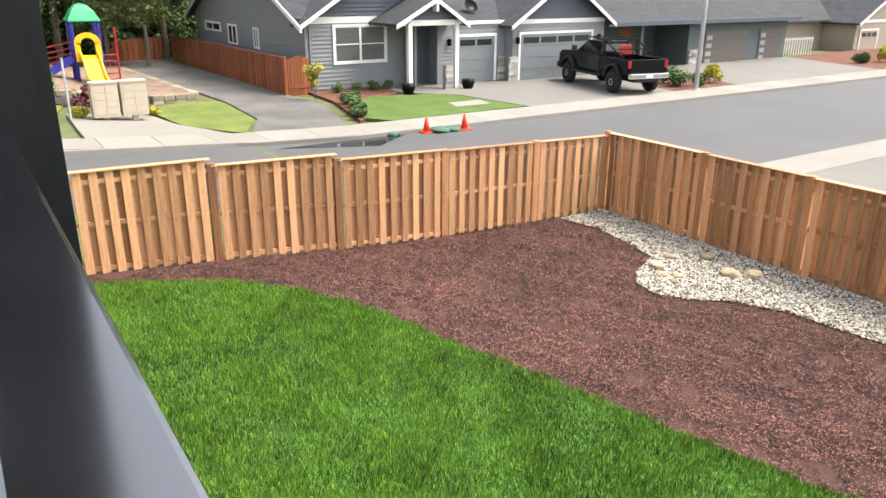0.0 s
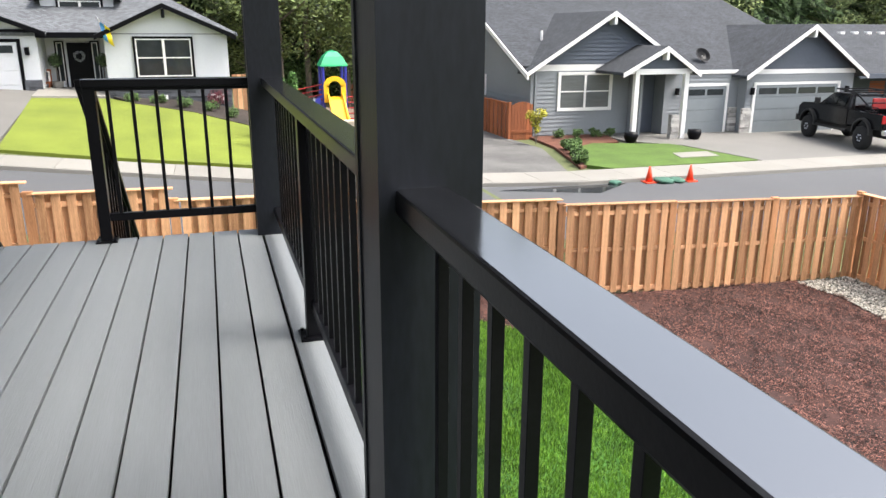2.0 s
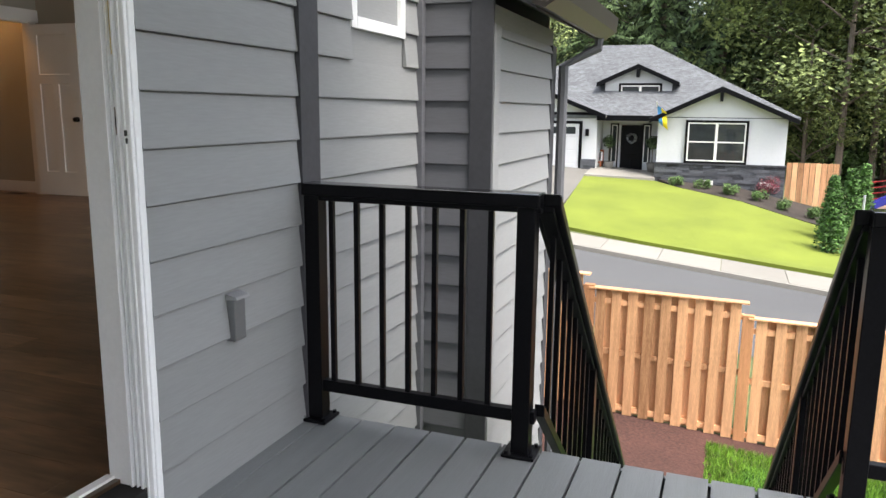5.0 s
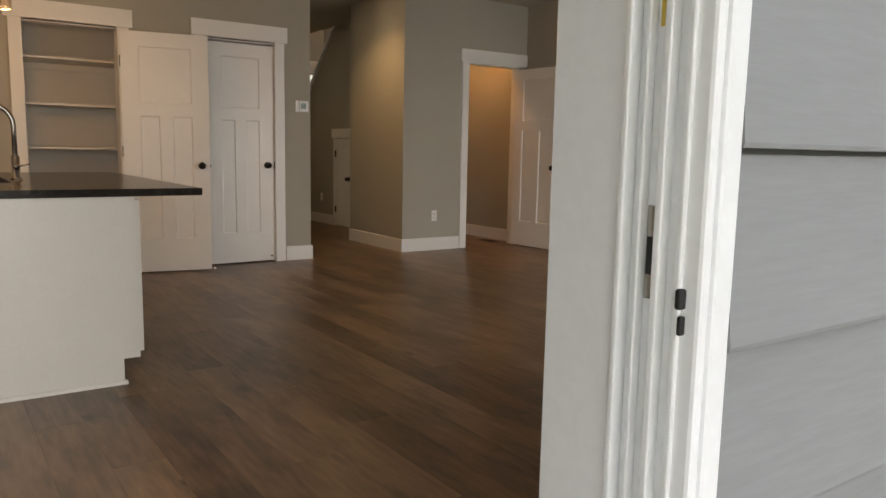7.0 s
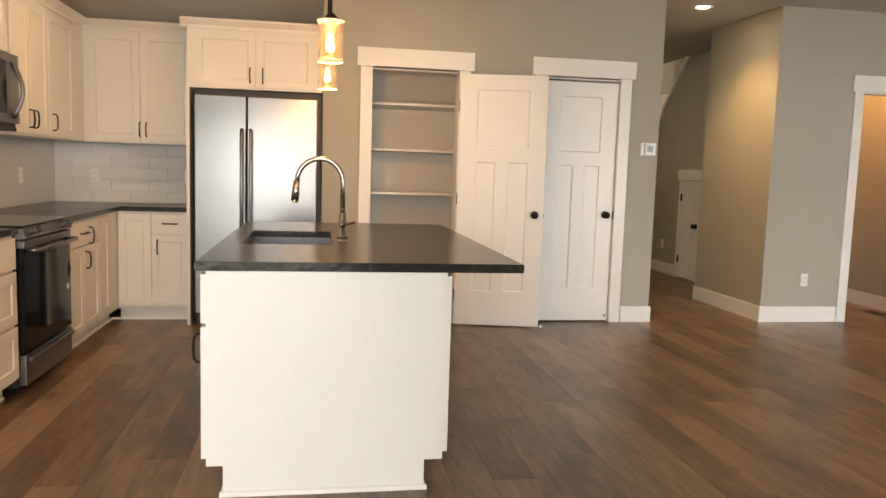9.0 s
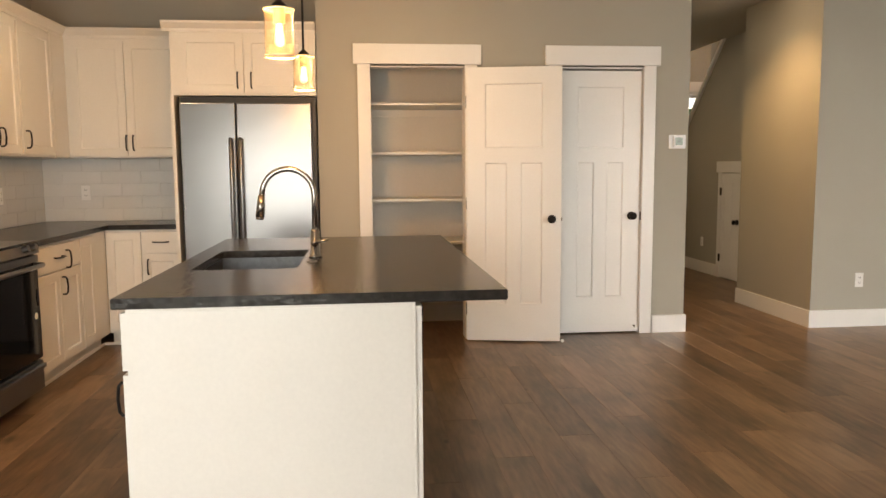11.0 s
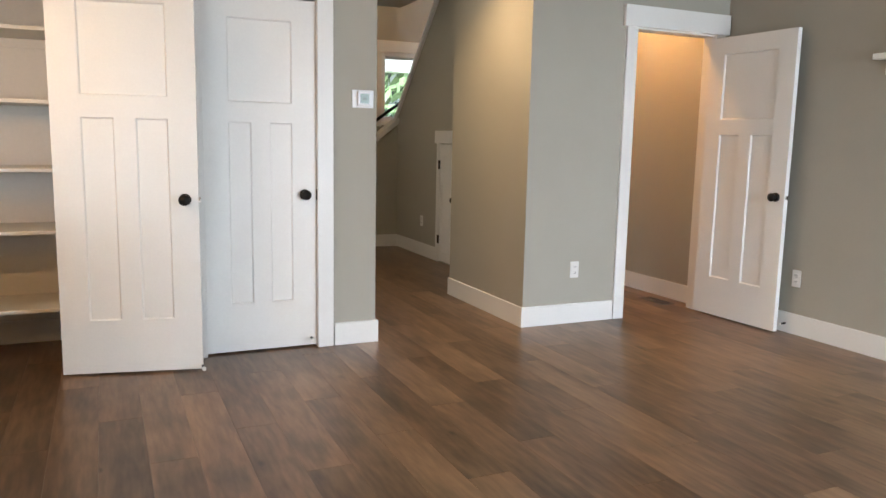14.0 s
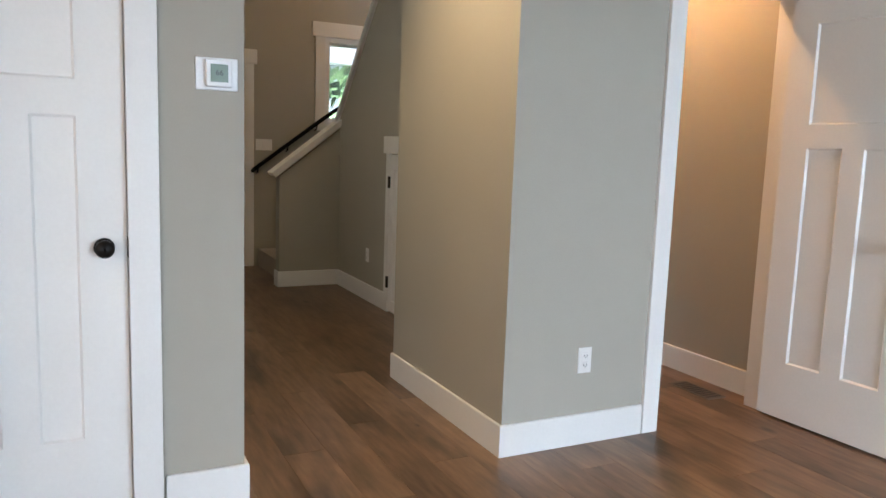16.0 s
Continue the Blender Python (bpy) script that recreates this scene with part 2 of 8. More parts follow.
WALLP = mat("greige_wall", (0.4, 0.378, 0.32), 0.85, var=0.03, scale=1.5, fine=220, bump=0.06)
CEIL = mat("ceiling_paint", (0.42, 0.4, 0.35), 0.9, var=0.04, scale=2, fine=45, bump=0.5)
WHITE = mat("white_trim", (0.8, 0.79, 0.765), 0.38, var=0.02, scale=2, fine=90, bump=0.015)
CABINET = mat("cabinet_white", (0.72, 0.69, 0.635), 0.4, var=0.025, scale=2.5, fine=70, bump=0.02)
VINYL = mat("white_vinyl", (0.82, 0.83, 0.84), 0.33, var=0.03, scale=4, fine=70, bump=0.02)
STONE = mat("dark_leathered_stone", (0.024, 0.021, 0.019), 0.2, var=0.5, scale=7, fine=42, bump=0.22, spec=0.22)
STEEL = mat("brushed_steel", (0.22, 0.22, 0.225), 0.3, metal=1.0, var=0.05, scale=0.6, fine=2.2, stretch=(0.5, 0.5, 1.6), bump=0.12)
NICKEL = mat("brushed_nickel", (0.42, 0.39, 0.36), 0.27, metal=1.0, var=0.06)
BLACKMETAL = mat("black_powder_coat", (0.005, 0.005, 0.0062), 0.28, var=0.25, scale=2.2, fine=120, bump=0.02, spec=0.1)
RAILCAP = mat("black_rail_cap", (0.006, 0.0065, 0.008), 0.15, var=0.4, scale=3.5, fine=9, bump=0.0, spec=1.0)
RAILCAP.node_tree.nodes["Principled BSDF"].inputs["IOR"].default_value = 2.3
POSTBLACK = mat("black_painted_post", (0.0085, 0.0098, 0.0135), 0.42, var=0.3, scale=1.2, fine=24, stretch=(3, 3, 0.8), bump=0.03, spec=0.22)
HARDWARE = mat("oil_rubbed_bronze", (0.012, 0.01, 0.009), 0.38, metal=0.6, var=0.2)
BLACKGLOSS = mat("black_glass", (0.005, 0.005, 0.006), 0.06, var=0.1, spec=0.25)
BLACKPLASTIC = mat("black_plastic", (0.012, 0.012, 0.012), 0.5, var=0.2)
SIDING = mat("grey_lap_siding", (0.25, 0.256, 0.262), 0.62, var=0.06, scale=1.2, fine=30, stretch=(0.5, 0.5, 5), bump=0.05, each=0.03)
# Grey lap siding again, darkened for the bump-out's shaded side and inside corner.
SIDINGSHADE = mat("shaded_lap_siding", (0.105, 0.107, 0.12), 0.62, var=0.08, scale=1.2, fine=30, stretch=(0.5, 0.5, 5), bump=0.05, each=0.03)
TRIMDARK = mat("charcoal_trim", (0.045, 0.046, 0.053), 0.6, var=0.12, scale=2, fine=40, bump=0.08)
GUTTER = mat("bronze_gutter", (0.04, 0.034, 0.03), 0.4, metal=0.3, var=0.12)
DECK = mat("grey_composite_deck", (0.176, 0.187, 0.194), 0.55, var=0.07, scale=1.5, fine=34, stretch=(0.35, 9, 9), bump=0.15, each=0.035)
# Near-black, so shade between boards and planks is put in by colour.
DARKGAP = mat("gap_shade_black", (0.008, 0.008, 0.008), 0.9, var=0.2)
FLOORWOOD = wood_floor()
TILE = mat("white_glazed_tile", (0.66, 0.65, 0.62), 0.16, var=0.02, each=0.015)
GROUT = mat("grout", (0.58, 0.57, 0.54), 0.9, var=0.06)
CARPET = mat("stair_carpet", (0.36, 0.31, 0.25), 1.0, var=0.15, fine=220, bump=0.5)
CLEAR = glass("window_glass")
PENDGLASS = thin_glass("pendant_glass", (0.97, 0.95, 0.92))
SINKSTEEL = mat("sink_steel", (0.13, 0.135, 0.14), 0.4, metal=1.0, var=0.15, scale=5, fine=40)
PLATEGREY = mat("grey_plastic_cover", (0.13, 0.135, 0.14), 0.45, var=0.05)
BULB = glow("filament_glow", (1.0, 0.52, 0.17), 0.55)
RIMGLASS = mat("pale_glass_rim", (0.75, 0.68, 0.56), 0.15, var=0.05)
CANGLOW = glow("can_light_glow", (1.0, 0.8, 0.56), 16)
CEDAR = mat("cedar", (0.5, 0.25, 0.115), 0.75, var=0.22, scale=2.2, fine=22, stretch=(9, 9, 0.7), bump=0.2, each=0.2, other=(0.6, 0.33, 0.17))
CEDARPOST = mat("cedar_post", (0.37, 0.165, 0.07), 0.75, var=0.25, scale=2.2, fine=22, stretch=(9, 9, 0.7), bump=0.2, each=0.22, other=(0.42, 0.2, 0.09))
CEDARSTAIN = mat("stained_cedar", (0.31, 0.095, 0.035), 0.75, var=0.2, scale=2, fine=20, stretch=(8, 8, 0.8), bump=0.15, each=0.14)
SOIL = mat("ground_turf", (0.075, 0.11, 0.03), 1.0, var=0.3, scale=0.5, fine=9, bump=0.5, other=(0.11, 0.12, 0.05))
MULCHBASE = mat("mulch_bed", (0.03, 0.012, 0.009), 1.0, var=0.5, scale=0.8, fine=26, bump=1.0, other=(0.06, 0.026, 0.02))
CHIP = mat("bark_chip", (0.032, 0.012, 0.009), 0.8, var=0.55, scale=0.7, fine=4.5, island=1.0, other=(0.098, 0.041, 0.03))
PEBBLE = mat("river_pebble", (0.29, 0.27, 0.225), 0.85, var=0.18, scale=9, fine=60, island=0.35, other=(0.42, 0.39, 0.33))
PEBBLEBED = mat("pebble_bed", (0.28, 0.255, 0.205), 1.0, var=0.45, scale=3, fine=30, bump=0.9, other=(0.32, 0.29, 0.23))
ROCK = mat("tan_rock", (0.36, 0.29, 0.19), 0.9, var=0.25, scale=5, fine=30, bump=0.4, each=0.2)
BLADE = mat("grass_blade", (0.066, 0.165, 0.015), 0.5, var=0.24, scale=0.55, fine=3.5, island=0.3, other=(0.145, 0.275, 0.03))
LAWNBASE = mat("lawn_soil", (0.03, 0.09, 0.012), 1.0, var=0.35, scale=0.9, fine=20, bump=0.6, other=(0.05, 0.14, 0.02))
BRIGHTLAWN = mat("bright_new_lawn", (0.12, 0.155, 0.014), 0.95, var=0.16, scale=0.6, fine=35, bump=0.6, other=(0.155, 0.19, 0.02))
PATCHLAWN = mat("patchy_lawn", (0.06, 0.115, 0.014), 1.0, var=0.35, scale=0.6, fine=40, bump=0.8, other=(0.135, 0.165, 0.035))
MIDLAWN = mat("mown_lawn", (0.068, 0.122, 0.015), 0.95, var=0.3, scale=0.9, fine=20, bump=0.6)
ASPHALT = mat("asphalt", (0.082, 0.083, 0.086), 0.8, var=0.1, scale=0.35, fine=60, bump=0.25)
CONCRETE = mat("pale_concrete", (0.235, 0.222, 0.196), 0.85, var=0.09, scale=0.5, fine=40, bump=0.15, each=0.06)
DRIVE = mat("driveway_concrete", (0.15, 0.143, 0.13), 0.85, var=0.12, scale=0.5, fine=40, bump=0.15, each=0.05)
GRAVEL = mat("grey_gravel", (0.088, 0.086, 0.082), 0.95, var=0.3, scale=0.7, fine=70, bump=0.9, other=(0.135, 0.13, 0.122))
BED = mat("planting_bed", (0.13, 0.05, 0.03), 1.0, var=0.4, scale=1.5, fine=18, bump=0.8)
DARKBED = mat("dark_bed", (0.035, 0.027, 0.022), 1.0, var=0.4, scale=1.5, fine=18, bump=0.8)
HG = mat("house_grey", (0.235, 0.25, 0.262), 0.7, var=0.05, scale=0.6, fine=15)
HGD = mat("house_slate", (0.085, 0.1, 0.125), 0.7, var=0.1, scale=0.6, fine=15)
HW = mat("house_white", (0.6, 0.61, 0.63), 0.7, var=0.03, scale=0.6, fine=15)
HGREEN = mat("house_green_grey", (0.1, 0.128, 0.128), 0.7, var=0.08, scale=0.6, fine=15)
HTAN = mat("house_tan", (0.36, 0.31, 0.245), 0.7, var=0.06, scale=0.6, fine=15)
GARAGE = mat("garage_grey", (0.19, 0.212, 0.225), 0.55, var=0.05)
GARAGEBR = mat("garage_brown", (0.125, 0.11, 0.1), 0.55, var=0.08)
STACK = mat("ledger_stone", (0.4, 0.385, 0.36), 0.9, var=0.3, scale=2, fine=14, stretch=(1, 1, 4), bump=0.8, each=0.3)
STACKDARK = mat("dark_ledger_stone", (0.075, 0.078, 0.088), 0.9, var=0.35, scale=2, fine=14, stretch=(1, 1, 4), bump=0.8, each=0.3)
ROOFA = shingle_mat("grey_shingle", (0.046, 0.05, 0.057))
ROOFB = shingle_mat("light_shingle", (0.115, 0.121, 0.13))
DARKPANE = mat("dark_window_glass", (0.03, 0.035, 0.037), 0.05, var=0.2, spec=0.7)
BLIND = mat("window_blind", (0.1, 0.108, 0.108), 0.3, var=0.2, scale=1, fine=10, stretch=(1, 1, 12))
BARK = mat("tree_bark", (0.14, 0.115, 0.09), 0.95, var=0.35, scale=2, fine=12, stretch=(3, 3, 0.6), bump=0.8)
FIR = mat("fir_needles", (0.04, 0.072, 0.03), 0.8, var=0.3, scale=0.5, fine=4, island=0.35, other=(0.1, 0.15, 0.06))
LEAF = mat("spring_leaves", (0.075, 0.115, 0.035), 0.75, var=0.3, scale=0.35, fine=4, island=0.3, other=(0.155, 0.195, 0.06))
SHRUB = mat("shrub_leaves", (0.07, 0.13, 0.03), 0.75, var=0.3, scale=2, fine=9, island=0.4)
GOLDLEAF = mat("golden_leaves", (0.36, 0.33, 0.03), 0.75, var=0.2, scale=3, fine=12, island=0.3)
REDLEAF = mat("maple_leaves", (0.11, 0.018, 0.028), 0.75, var=0.3, scale=3, fine=12, island=0.3)
CEDARHEDGE = mat("arborvitae", (0.05, 0.12, 0.02), 0.8, var=0.3, scale=3, fine=12, island=0.35)
TRUCK = mat("black_car_paint", (0.004, 0.004, 0.005), 0.16, var=0.1, spec=0.25)
RUBBER = mat("tyre_rubber", (0.016, 0.016, 0.016), 0.85, var=0.2)
CHROME = mat("chrome", (0.7, 0.7, 0.72), 0.12, metal=1.0, var=0.05)
REDLENS = mat("tail_lamp", (0.4, 0.01, 0.012), 0.2, var=0.1)
CONEORANGE = mat("cone_orange", (0.75, 0.06, 0.015), 0.55, var=0.08)
BAGGREEN = mat("green_bag", (0.05, 0.13, 0.09), 0.85, var=0.3, fine=30, bump=0.4)
SLIDE = mat("yellow_plastic", (0.85, 0.5, 0.015), 0.4, var=0.05)
PLAYBLUE = mat("blue_paint", (0.025, 0.03, 0.28), 0.4, var=0.08)
PLAYGREEN = mat("green_plastic", (0.02, 0.36, 0.14), 0.4, var=0.06)
PLAYCHIP = mat("playground_chips", (0.15, 0.1, 0.07), 1.0, var=0.35, scale=1.2, fine=40, bump=0.9, other=(0.22, 0.155, 0.115))
BORDERSTONE = mat("tan_border_block", (0.26, 0.22, 0.165), 0.9, var=0.25, scale=2, fine=14, bump=0.6, each=0.15)
PLAYRED = mat("red_paint", (0.4, 0.03, 0.03), 0.45, var=0.08)
TANMETAL = mat("tan_enamel", (0.53, 0.46, 0.36), 0.5, var=0.05)
GALV = mat("galvanised_pole", (0.55, 0.57, 0.6), 0.45, metal=0.4, var=0.08)
PUDDLE = mat("wet_asphalt", (0.03, 0.032, 0.035), 0.06, var=0.2)
FLAGBLUE = mat("flag_blue", (0.08, 0.3, 0.65), 0.8, var=0.06)
FLAGYELLOW = mat("flag_yellow", (0.85, 0.65, 0.02), 0.8, var=0.06)
LCD = mat("lcd_screen", (0.16, 0.22, 0.17), 0.25, var=0.05)
INK = mat("dark_ink", (0.02, 0.025, 0.02), 0.5, var=0.05)
BRASS = mat("brass_label", (0.6, 0.42, 0.06), 0.4, var=0.15)
GREYSASH = mat("grey_blinds_seen", (0.34, 0.36, 0.37), 0.6, var=0.1)

# ---- own house: walls, floor, ceiling ----
H = 2.78
X, Y = (1, 0, 0), (0, 1, 0)
NX, NY = (-1, 0, 0), (0, -1, 0)


def wall(name, *boxes, m=None):
    bm = bmesh.new()
    for b in boxes:
        box(*b, bm=bm)
    return struct(name, bm, m or WALLP, "greige painted interior wall", "wall")


wall("wall_back", (-2.45, -1.87, 0.02, 0.14, -0.13, H), (0.06, 1.34, 0.02, 0.14, -0.13, H), (1.34, 1.77, 0.02, 0.14, -0.13, 1.48), (1.34, 1.77, 0.02, 0.14, 2.02, H),
     (1.77, 3.38, 0.02, 0.14, -0.13, H), (-1.87, 0.06, 0.02, 0.14, 2.1, H))
wall("wall_jog", (3.26, 3.38, 0.14, 1.0, -0.13, H), (3.38, 3.7, 0.94, 1.06, -0.13, H), (5.2, 5.6, 0.94, 1.06, -0.13, H), (3.7, 5.2, 0.94, 1.06, -0.13, 0.5), (3.7, 5.2, 0.94, 1.06, 2.1, H))
wall("wall_right", (5.48, 5.6, 1.06, 4.1, -0.13, H), (5.48, 5.6, 5.08, 7.62, -0.13, H), (5.48, 5.6, 4.1, 5.08, -0.13, 1.82), (5.48, 5.6, 4.1, 5.08, 2.42, H))
wall("wall_pillar", (3.79, 4.545, 6.49, 6.61, 0, H), (3.79, 3.91, 6.61, 7.69, 0, H), (5.43, 5.48, 6.49, 6.61, 0, H), (4.545, 5.43, 6.49, 6.61, 2.09, H), (3.91, 5.48, 7.62, 7.74, 0, H))
wall("wall_pantry", (-0.13, 0.24, 6.5, 6.62, 0, H), (0.98, 1.68, 6.5, 6.62, 0, H), (2.37, 2.72, 6.5, 6.62, 0, H), (0.24, 0.98, 6.5, 6.62, 2.07, H), (1.68, 2.37, 6.5, 6.62, 2.07, H),
     (2.6, 2.72, 6.62, 11.75, 0, H), (-0.13, -0.01, 6.62, 7.3, 0, H), (-0.01, 2.6, 7.2, 7.3, 0, H), (1.3, 1.4, 6.62, 7.2, 0, H))
wall("wall_kitchen", (-2.45, -0.13, 7.1, 7.22, 0, H), (-2.45, -2.33, 0.14, 7.1, 0, H))
wall("wall_far", (2.72, 4.62, 11.75, 11.87, 0, 4.2), (4.62, 5.4, 11.75, 11.87, 0, 1.5), (4.62, 5.4, 11.75, 11.87, 2.42, 4.2), (5.4, 5.52, 7.74, 11.87, 0, 4.2))
# stair side wall with its sloping top, and the low knee wall
bm = prism(bmesh.new(), [(7.74, 0), (10.6, 0), (10.6, 1.46), (9.35, 2.72), (7.74, 4.2)], "x", 4.4, 4.52)
prism(bm, [(3.84, 0), (4.4, 0), (4.4, 1.44), (3.84, 1.0)], "y", 10.52, 10.64)
struct("wall_stair", bm, WALLP, "greige stair side wall", "wall")
wall("wall_stair_upper", (3.79, 4.4, 7.69, 7.74, H, 4.2), (4.4, 5.4, 7.74, 7.8, H, 4.2))

bm = box(-2.45, 4.4, 0.02, 6.5, H, H + 0.12)
box(4.4, 5.6, 0.94, 7.7, H, H + 0.12, bm=bm), box(-2.45, 4.4, 6.5, 10.5, H, H + 0.12, bm=bm), box(2.6, 3.6, 10.5, 11.87, H, H + 0.12, bm=bm)
struct("ceiling", bm, CEIL, "off-white textured ceiling", "ceiling")
bm = box(3.5, 5.52, 7.7, 11.87, 4.2, 4.3)
box(3.5, 3.6, 10.5, 11.75, H + 0.12, 4.2, bm=bm), box(3.6, 4.4, 10.4, 10.5, H + 0.12, 4.2, bm=bm)
struct("ceiling_stairwell", bm, WALLP, "stairwell ceiling and upper wall", "ceiling")

# trim: baseboards, casings
def base(name, a, b, n, h=0.14, t=0.016):
    a, b = Vector((*a, 0)), Vector((*b, 0))
    u = (b - a).normalized()
    bm = obox(bmesh.new(), a, u, Vector((*n, 0)), 0, (b - a).length, 0, t, 0.0, h)
    top = [e for e in bm.edges if abs(e.verts[0].co.z - h) < 1e-4 and abs(e.verts[1].co.z - h) < 1e-4]
    bmesh.ops.bevel(bm, geom=top, offset=0.004, segments=1, affect="EDGES")
    return struct(name, bm, WHITE, "white painted baseboard", "baseboard")


base("baseboard_pantry", (2.455, 6.5), (2.736, 6.5), (0, -1))
base("baseboard_pantry_corner", (2.72, 6.5), (2.72, 11.75), (1, 0))
base("baseboard_pantry_mid", (1.08, 6.5), (1.57, 6.5), (0, -1))
base("baseboard_pillar", (3.774, 6.49), (4.54, 6.49), (0, -1))
base("baseboard_pillar_side", (3.79, 6.49), (3.79, 7.69), (-1, 0))
base("baseboard_right", (5.48, 1.06), (5.48, 6.49), (-1, 0))
base("baseboard_room", (5.48, 6.62), (5.48, 7.62), (-1, 0))
base("baseboard_room_back", (3.92, 7.62), (5.46, 7.62), (0, -1))
base("baseboard_stair", (4.4, 9.34), (4.4, 10.52), (-1, 0))
base("baseboard_stair_near", (4.4, 7.75), (4.4, 8.72), (-1, 0))
base("baseboard_knee", (3.825, 10.52), (4.384, 10.52), (0, -1))
base("baseboard_knee_end", (3.84, 10.52), (3.84, 10.64), (-1, 0))
base("baseboard_far", (2.74, 11.75), (2.78, 11.75), (0, -1))
base("baseboard_pantry_inside", (0.0, 7.2), (1.3, 7.2), (0, -1))


def casing(name, axis, wallpos, sgn, a0, a1, top, head=0.145, over=0.03, w=0.095, t=0.02):
    """Flat craftsman casing round an opening a0..a1 in a wall; axis x: wall along x."""
    for k, (p, q) in enumerate(((a0 - w, a0), (a1, a1 + w))):
        n0, n1 = sorted((wallpos, wallpos + sgn * t))
        bm = box(p, q, n0, n1, 0.0, top, 0.002) if axis == "x" else box(n0, n1, p, q, 0.0, top, 0.002)
        struct(f"trim_{name}_side_{k}", bm, WHITE, "white flat door casing", "trim")
    n0, n1 = sorted((wallpos, wallpos + sgn * (t + 0.012)))
    p, q = a0 - w - over, a1 + w + over
    bm = box(p, q, n0, n1, top, top + head, 0.003) if axis == "x" else box(n0, n1, p, q, top, top + head, 0.003)
    struct(f"trim_{name}_head", bm, WHITE, "white head casing board", "trim")


def jamb(name, x0, x1, y0, y1, top):
    bm = box(x0 - 0.02, x0, y0, y1, 0, top)
    box(x1, x1 + 0.02, y0, y1, 0, top, bm=bm), box(x0 - 0.02, x1 + 0.02, y0, y1, top, top + 0.02, bm=bm)
    struct(f"trim_{name}_jamb", bm, WHITE, "white door jamb", "trim")


casing("pantry", "x", 6.5, -1, 0.26, 0.96, 2.08)
jamb("pantry", 0.26, 0.96, 6.5, 6.62, 2.06)
casing("closet", "x", 6.5, -1, 1.70, 2.35, 2.08)
jamb("closet", 1.70, 2.35, 6.5, 6.62, 2.06)
casing("room", "x", 6.49, -1, 4.635, 5.35, 2.08, w=0.09)
jamb("room", 4.565, 5.41, 6.492, 6.608, 2.07)
bm = box(4.565, 4.635, 6.49, 6.53, 0, 2.08)
box(5.352, 5.39, 6.5, 6.6, 0, 2.07, bm=bm)
struct("trim_room_stop", bm, WHITE, "white door stop strip", "trim")
casing("cupboard", "y", 4.4, -1, 8.8, 9.26, 1.24, head=0.13, w=0.075)
casing("entry", "x", 11.75, -1, 2.88, 3.78, 2.08)

# floor: under-sheet and planks laid along the house
struct("floor", box(-2.45, 5.6, 0.0, 11.87, -0.13, -0.012), DARKGAP, "floor build-up", "floor")
floor_ob = bpy.data.objects["floor"]
plank_meshes = {}
def plank(x0, x1, y0, y1):
    key = (round(x1 - x0, 3), round(y1 - y0, 3))
    if key not in plank_meshes:
        bm = box(0, key[0] - 0.0005, 0, key[1] - 0.0005, -0.012, 0)
        top = [e for e in bm.edges if abs(e.verts[0].co.z) < 1e-5 and abs(e.verts[1].co.z) < 1e-5]
        bmesh.ops.bevel(bm, geom=top, offset=0.0006, segments=1, affect="EDGES")
        plank_meshes[key] = finish(bm, "plank", FLOORWOOD)
    ob = new("plank", plank_meshes[key])
    ob.location = (x0, y0, 0)
    ob.parent = floor_ob
spare = bmesh.new()
for i in range(43):
    x0 = -2.33 + i * 0.182
    x1 = min(x0 + 0.182, 5.48)
    y = 0.1 - (i * 0.53 % 1.3)
    while y < 11.75:
        y1 = min(y + 1.3, 11.75)
        a = max(y, 0.1)
        if y1 - a > 0.02:
            if y1 < 8.0 and a > 0.6:
                plank(x0, x1, round(a, 3), round(y1, 3))
            else:
                box(x0, x1 - 0.0012, a, y1 - 0.0012, -0.012, 0, bm=spare)
        y = y1
p = part("plank_rest", spare, FLOORWOOD, floor_ob)
p["kind"] = "stuff"

# ---- outside skin: lap siding, trim, lower storey ----
def lap_boards(wall_ob, org, u, n, a0, a1, z0, z1, m, exposure=0.158, skip=None):
    z = z0
    while z < z1 - 1e-6:
        zt = min(z + exposure, z1)
        spans = [(a0, a1)]
        if skip and zt > skip[2] and z < skip[3]:
            spans = [(a0, skip[0]), (skip[1], a1)]
        for p, q in spans:
            if q - p < 0.01:
                continue
            o, uu, nn = Vector(org), Vector(u), Vector(n)
            bm = bmesh.new()
            pts = [(0.006, z - 0.002), (0.025, z - 0.002), (0.026, z + 0.002), (0.011, zt - 0.007), (0.0, zt - 0.007)]
            ends = [[bm.verts.new(o + uu * a + nn * d + Vector((0, 0, h))) for d, h in pts] for a in (p, q)]
            for i in range(5):
                j = (i + 1) % 5
                bm.faces.new((ends[0][i], ends[0][j], ends[1][j], ends[1][i]))
            bm.faces.new(ends[0][::-1]), bm.faces.new(ends[1])
            bmesh.ops.recalc_face_normals(bm, faces=bm.faces[:])
            part("lap_board", bm, m, wall_ob)
        z = zt


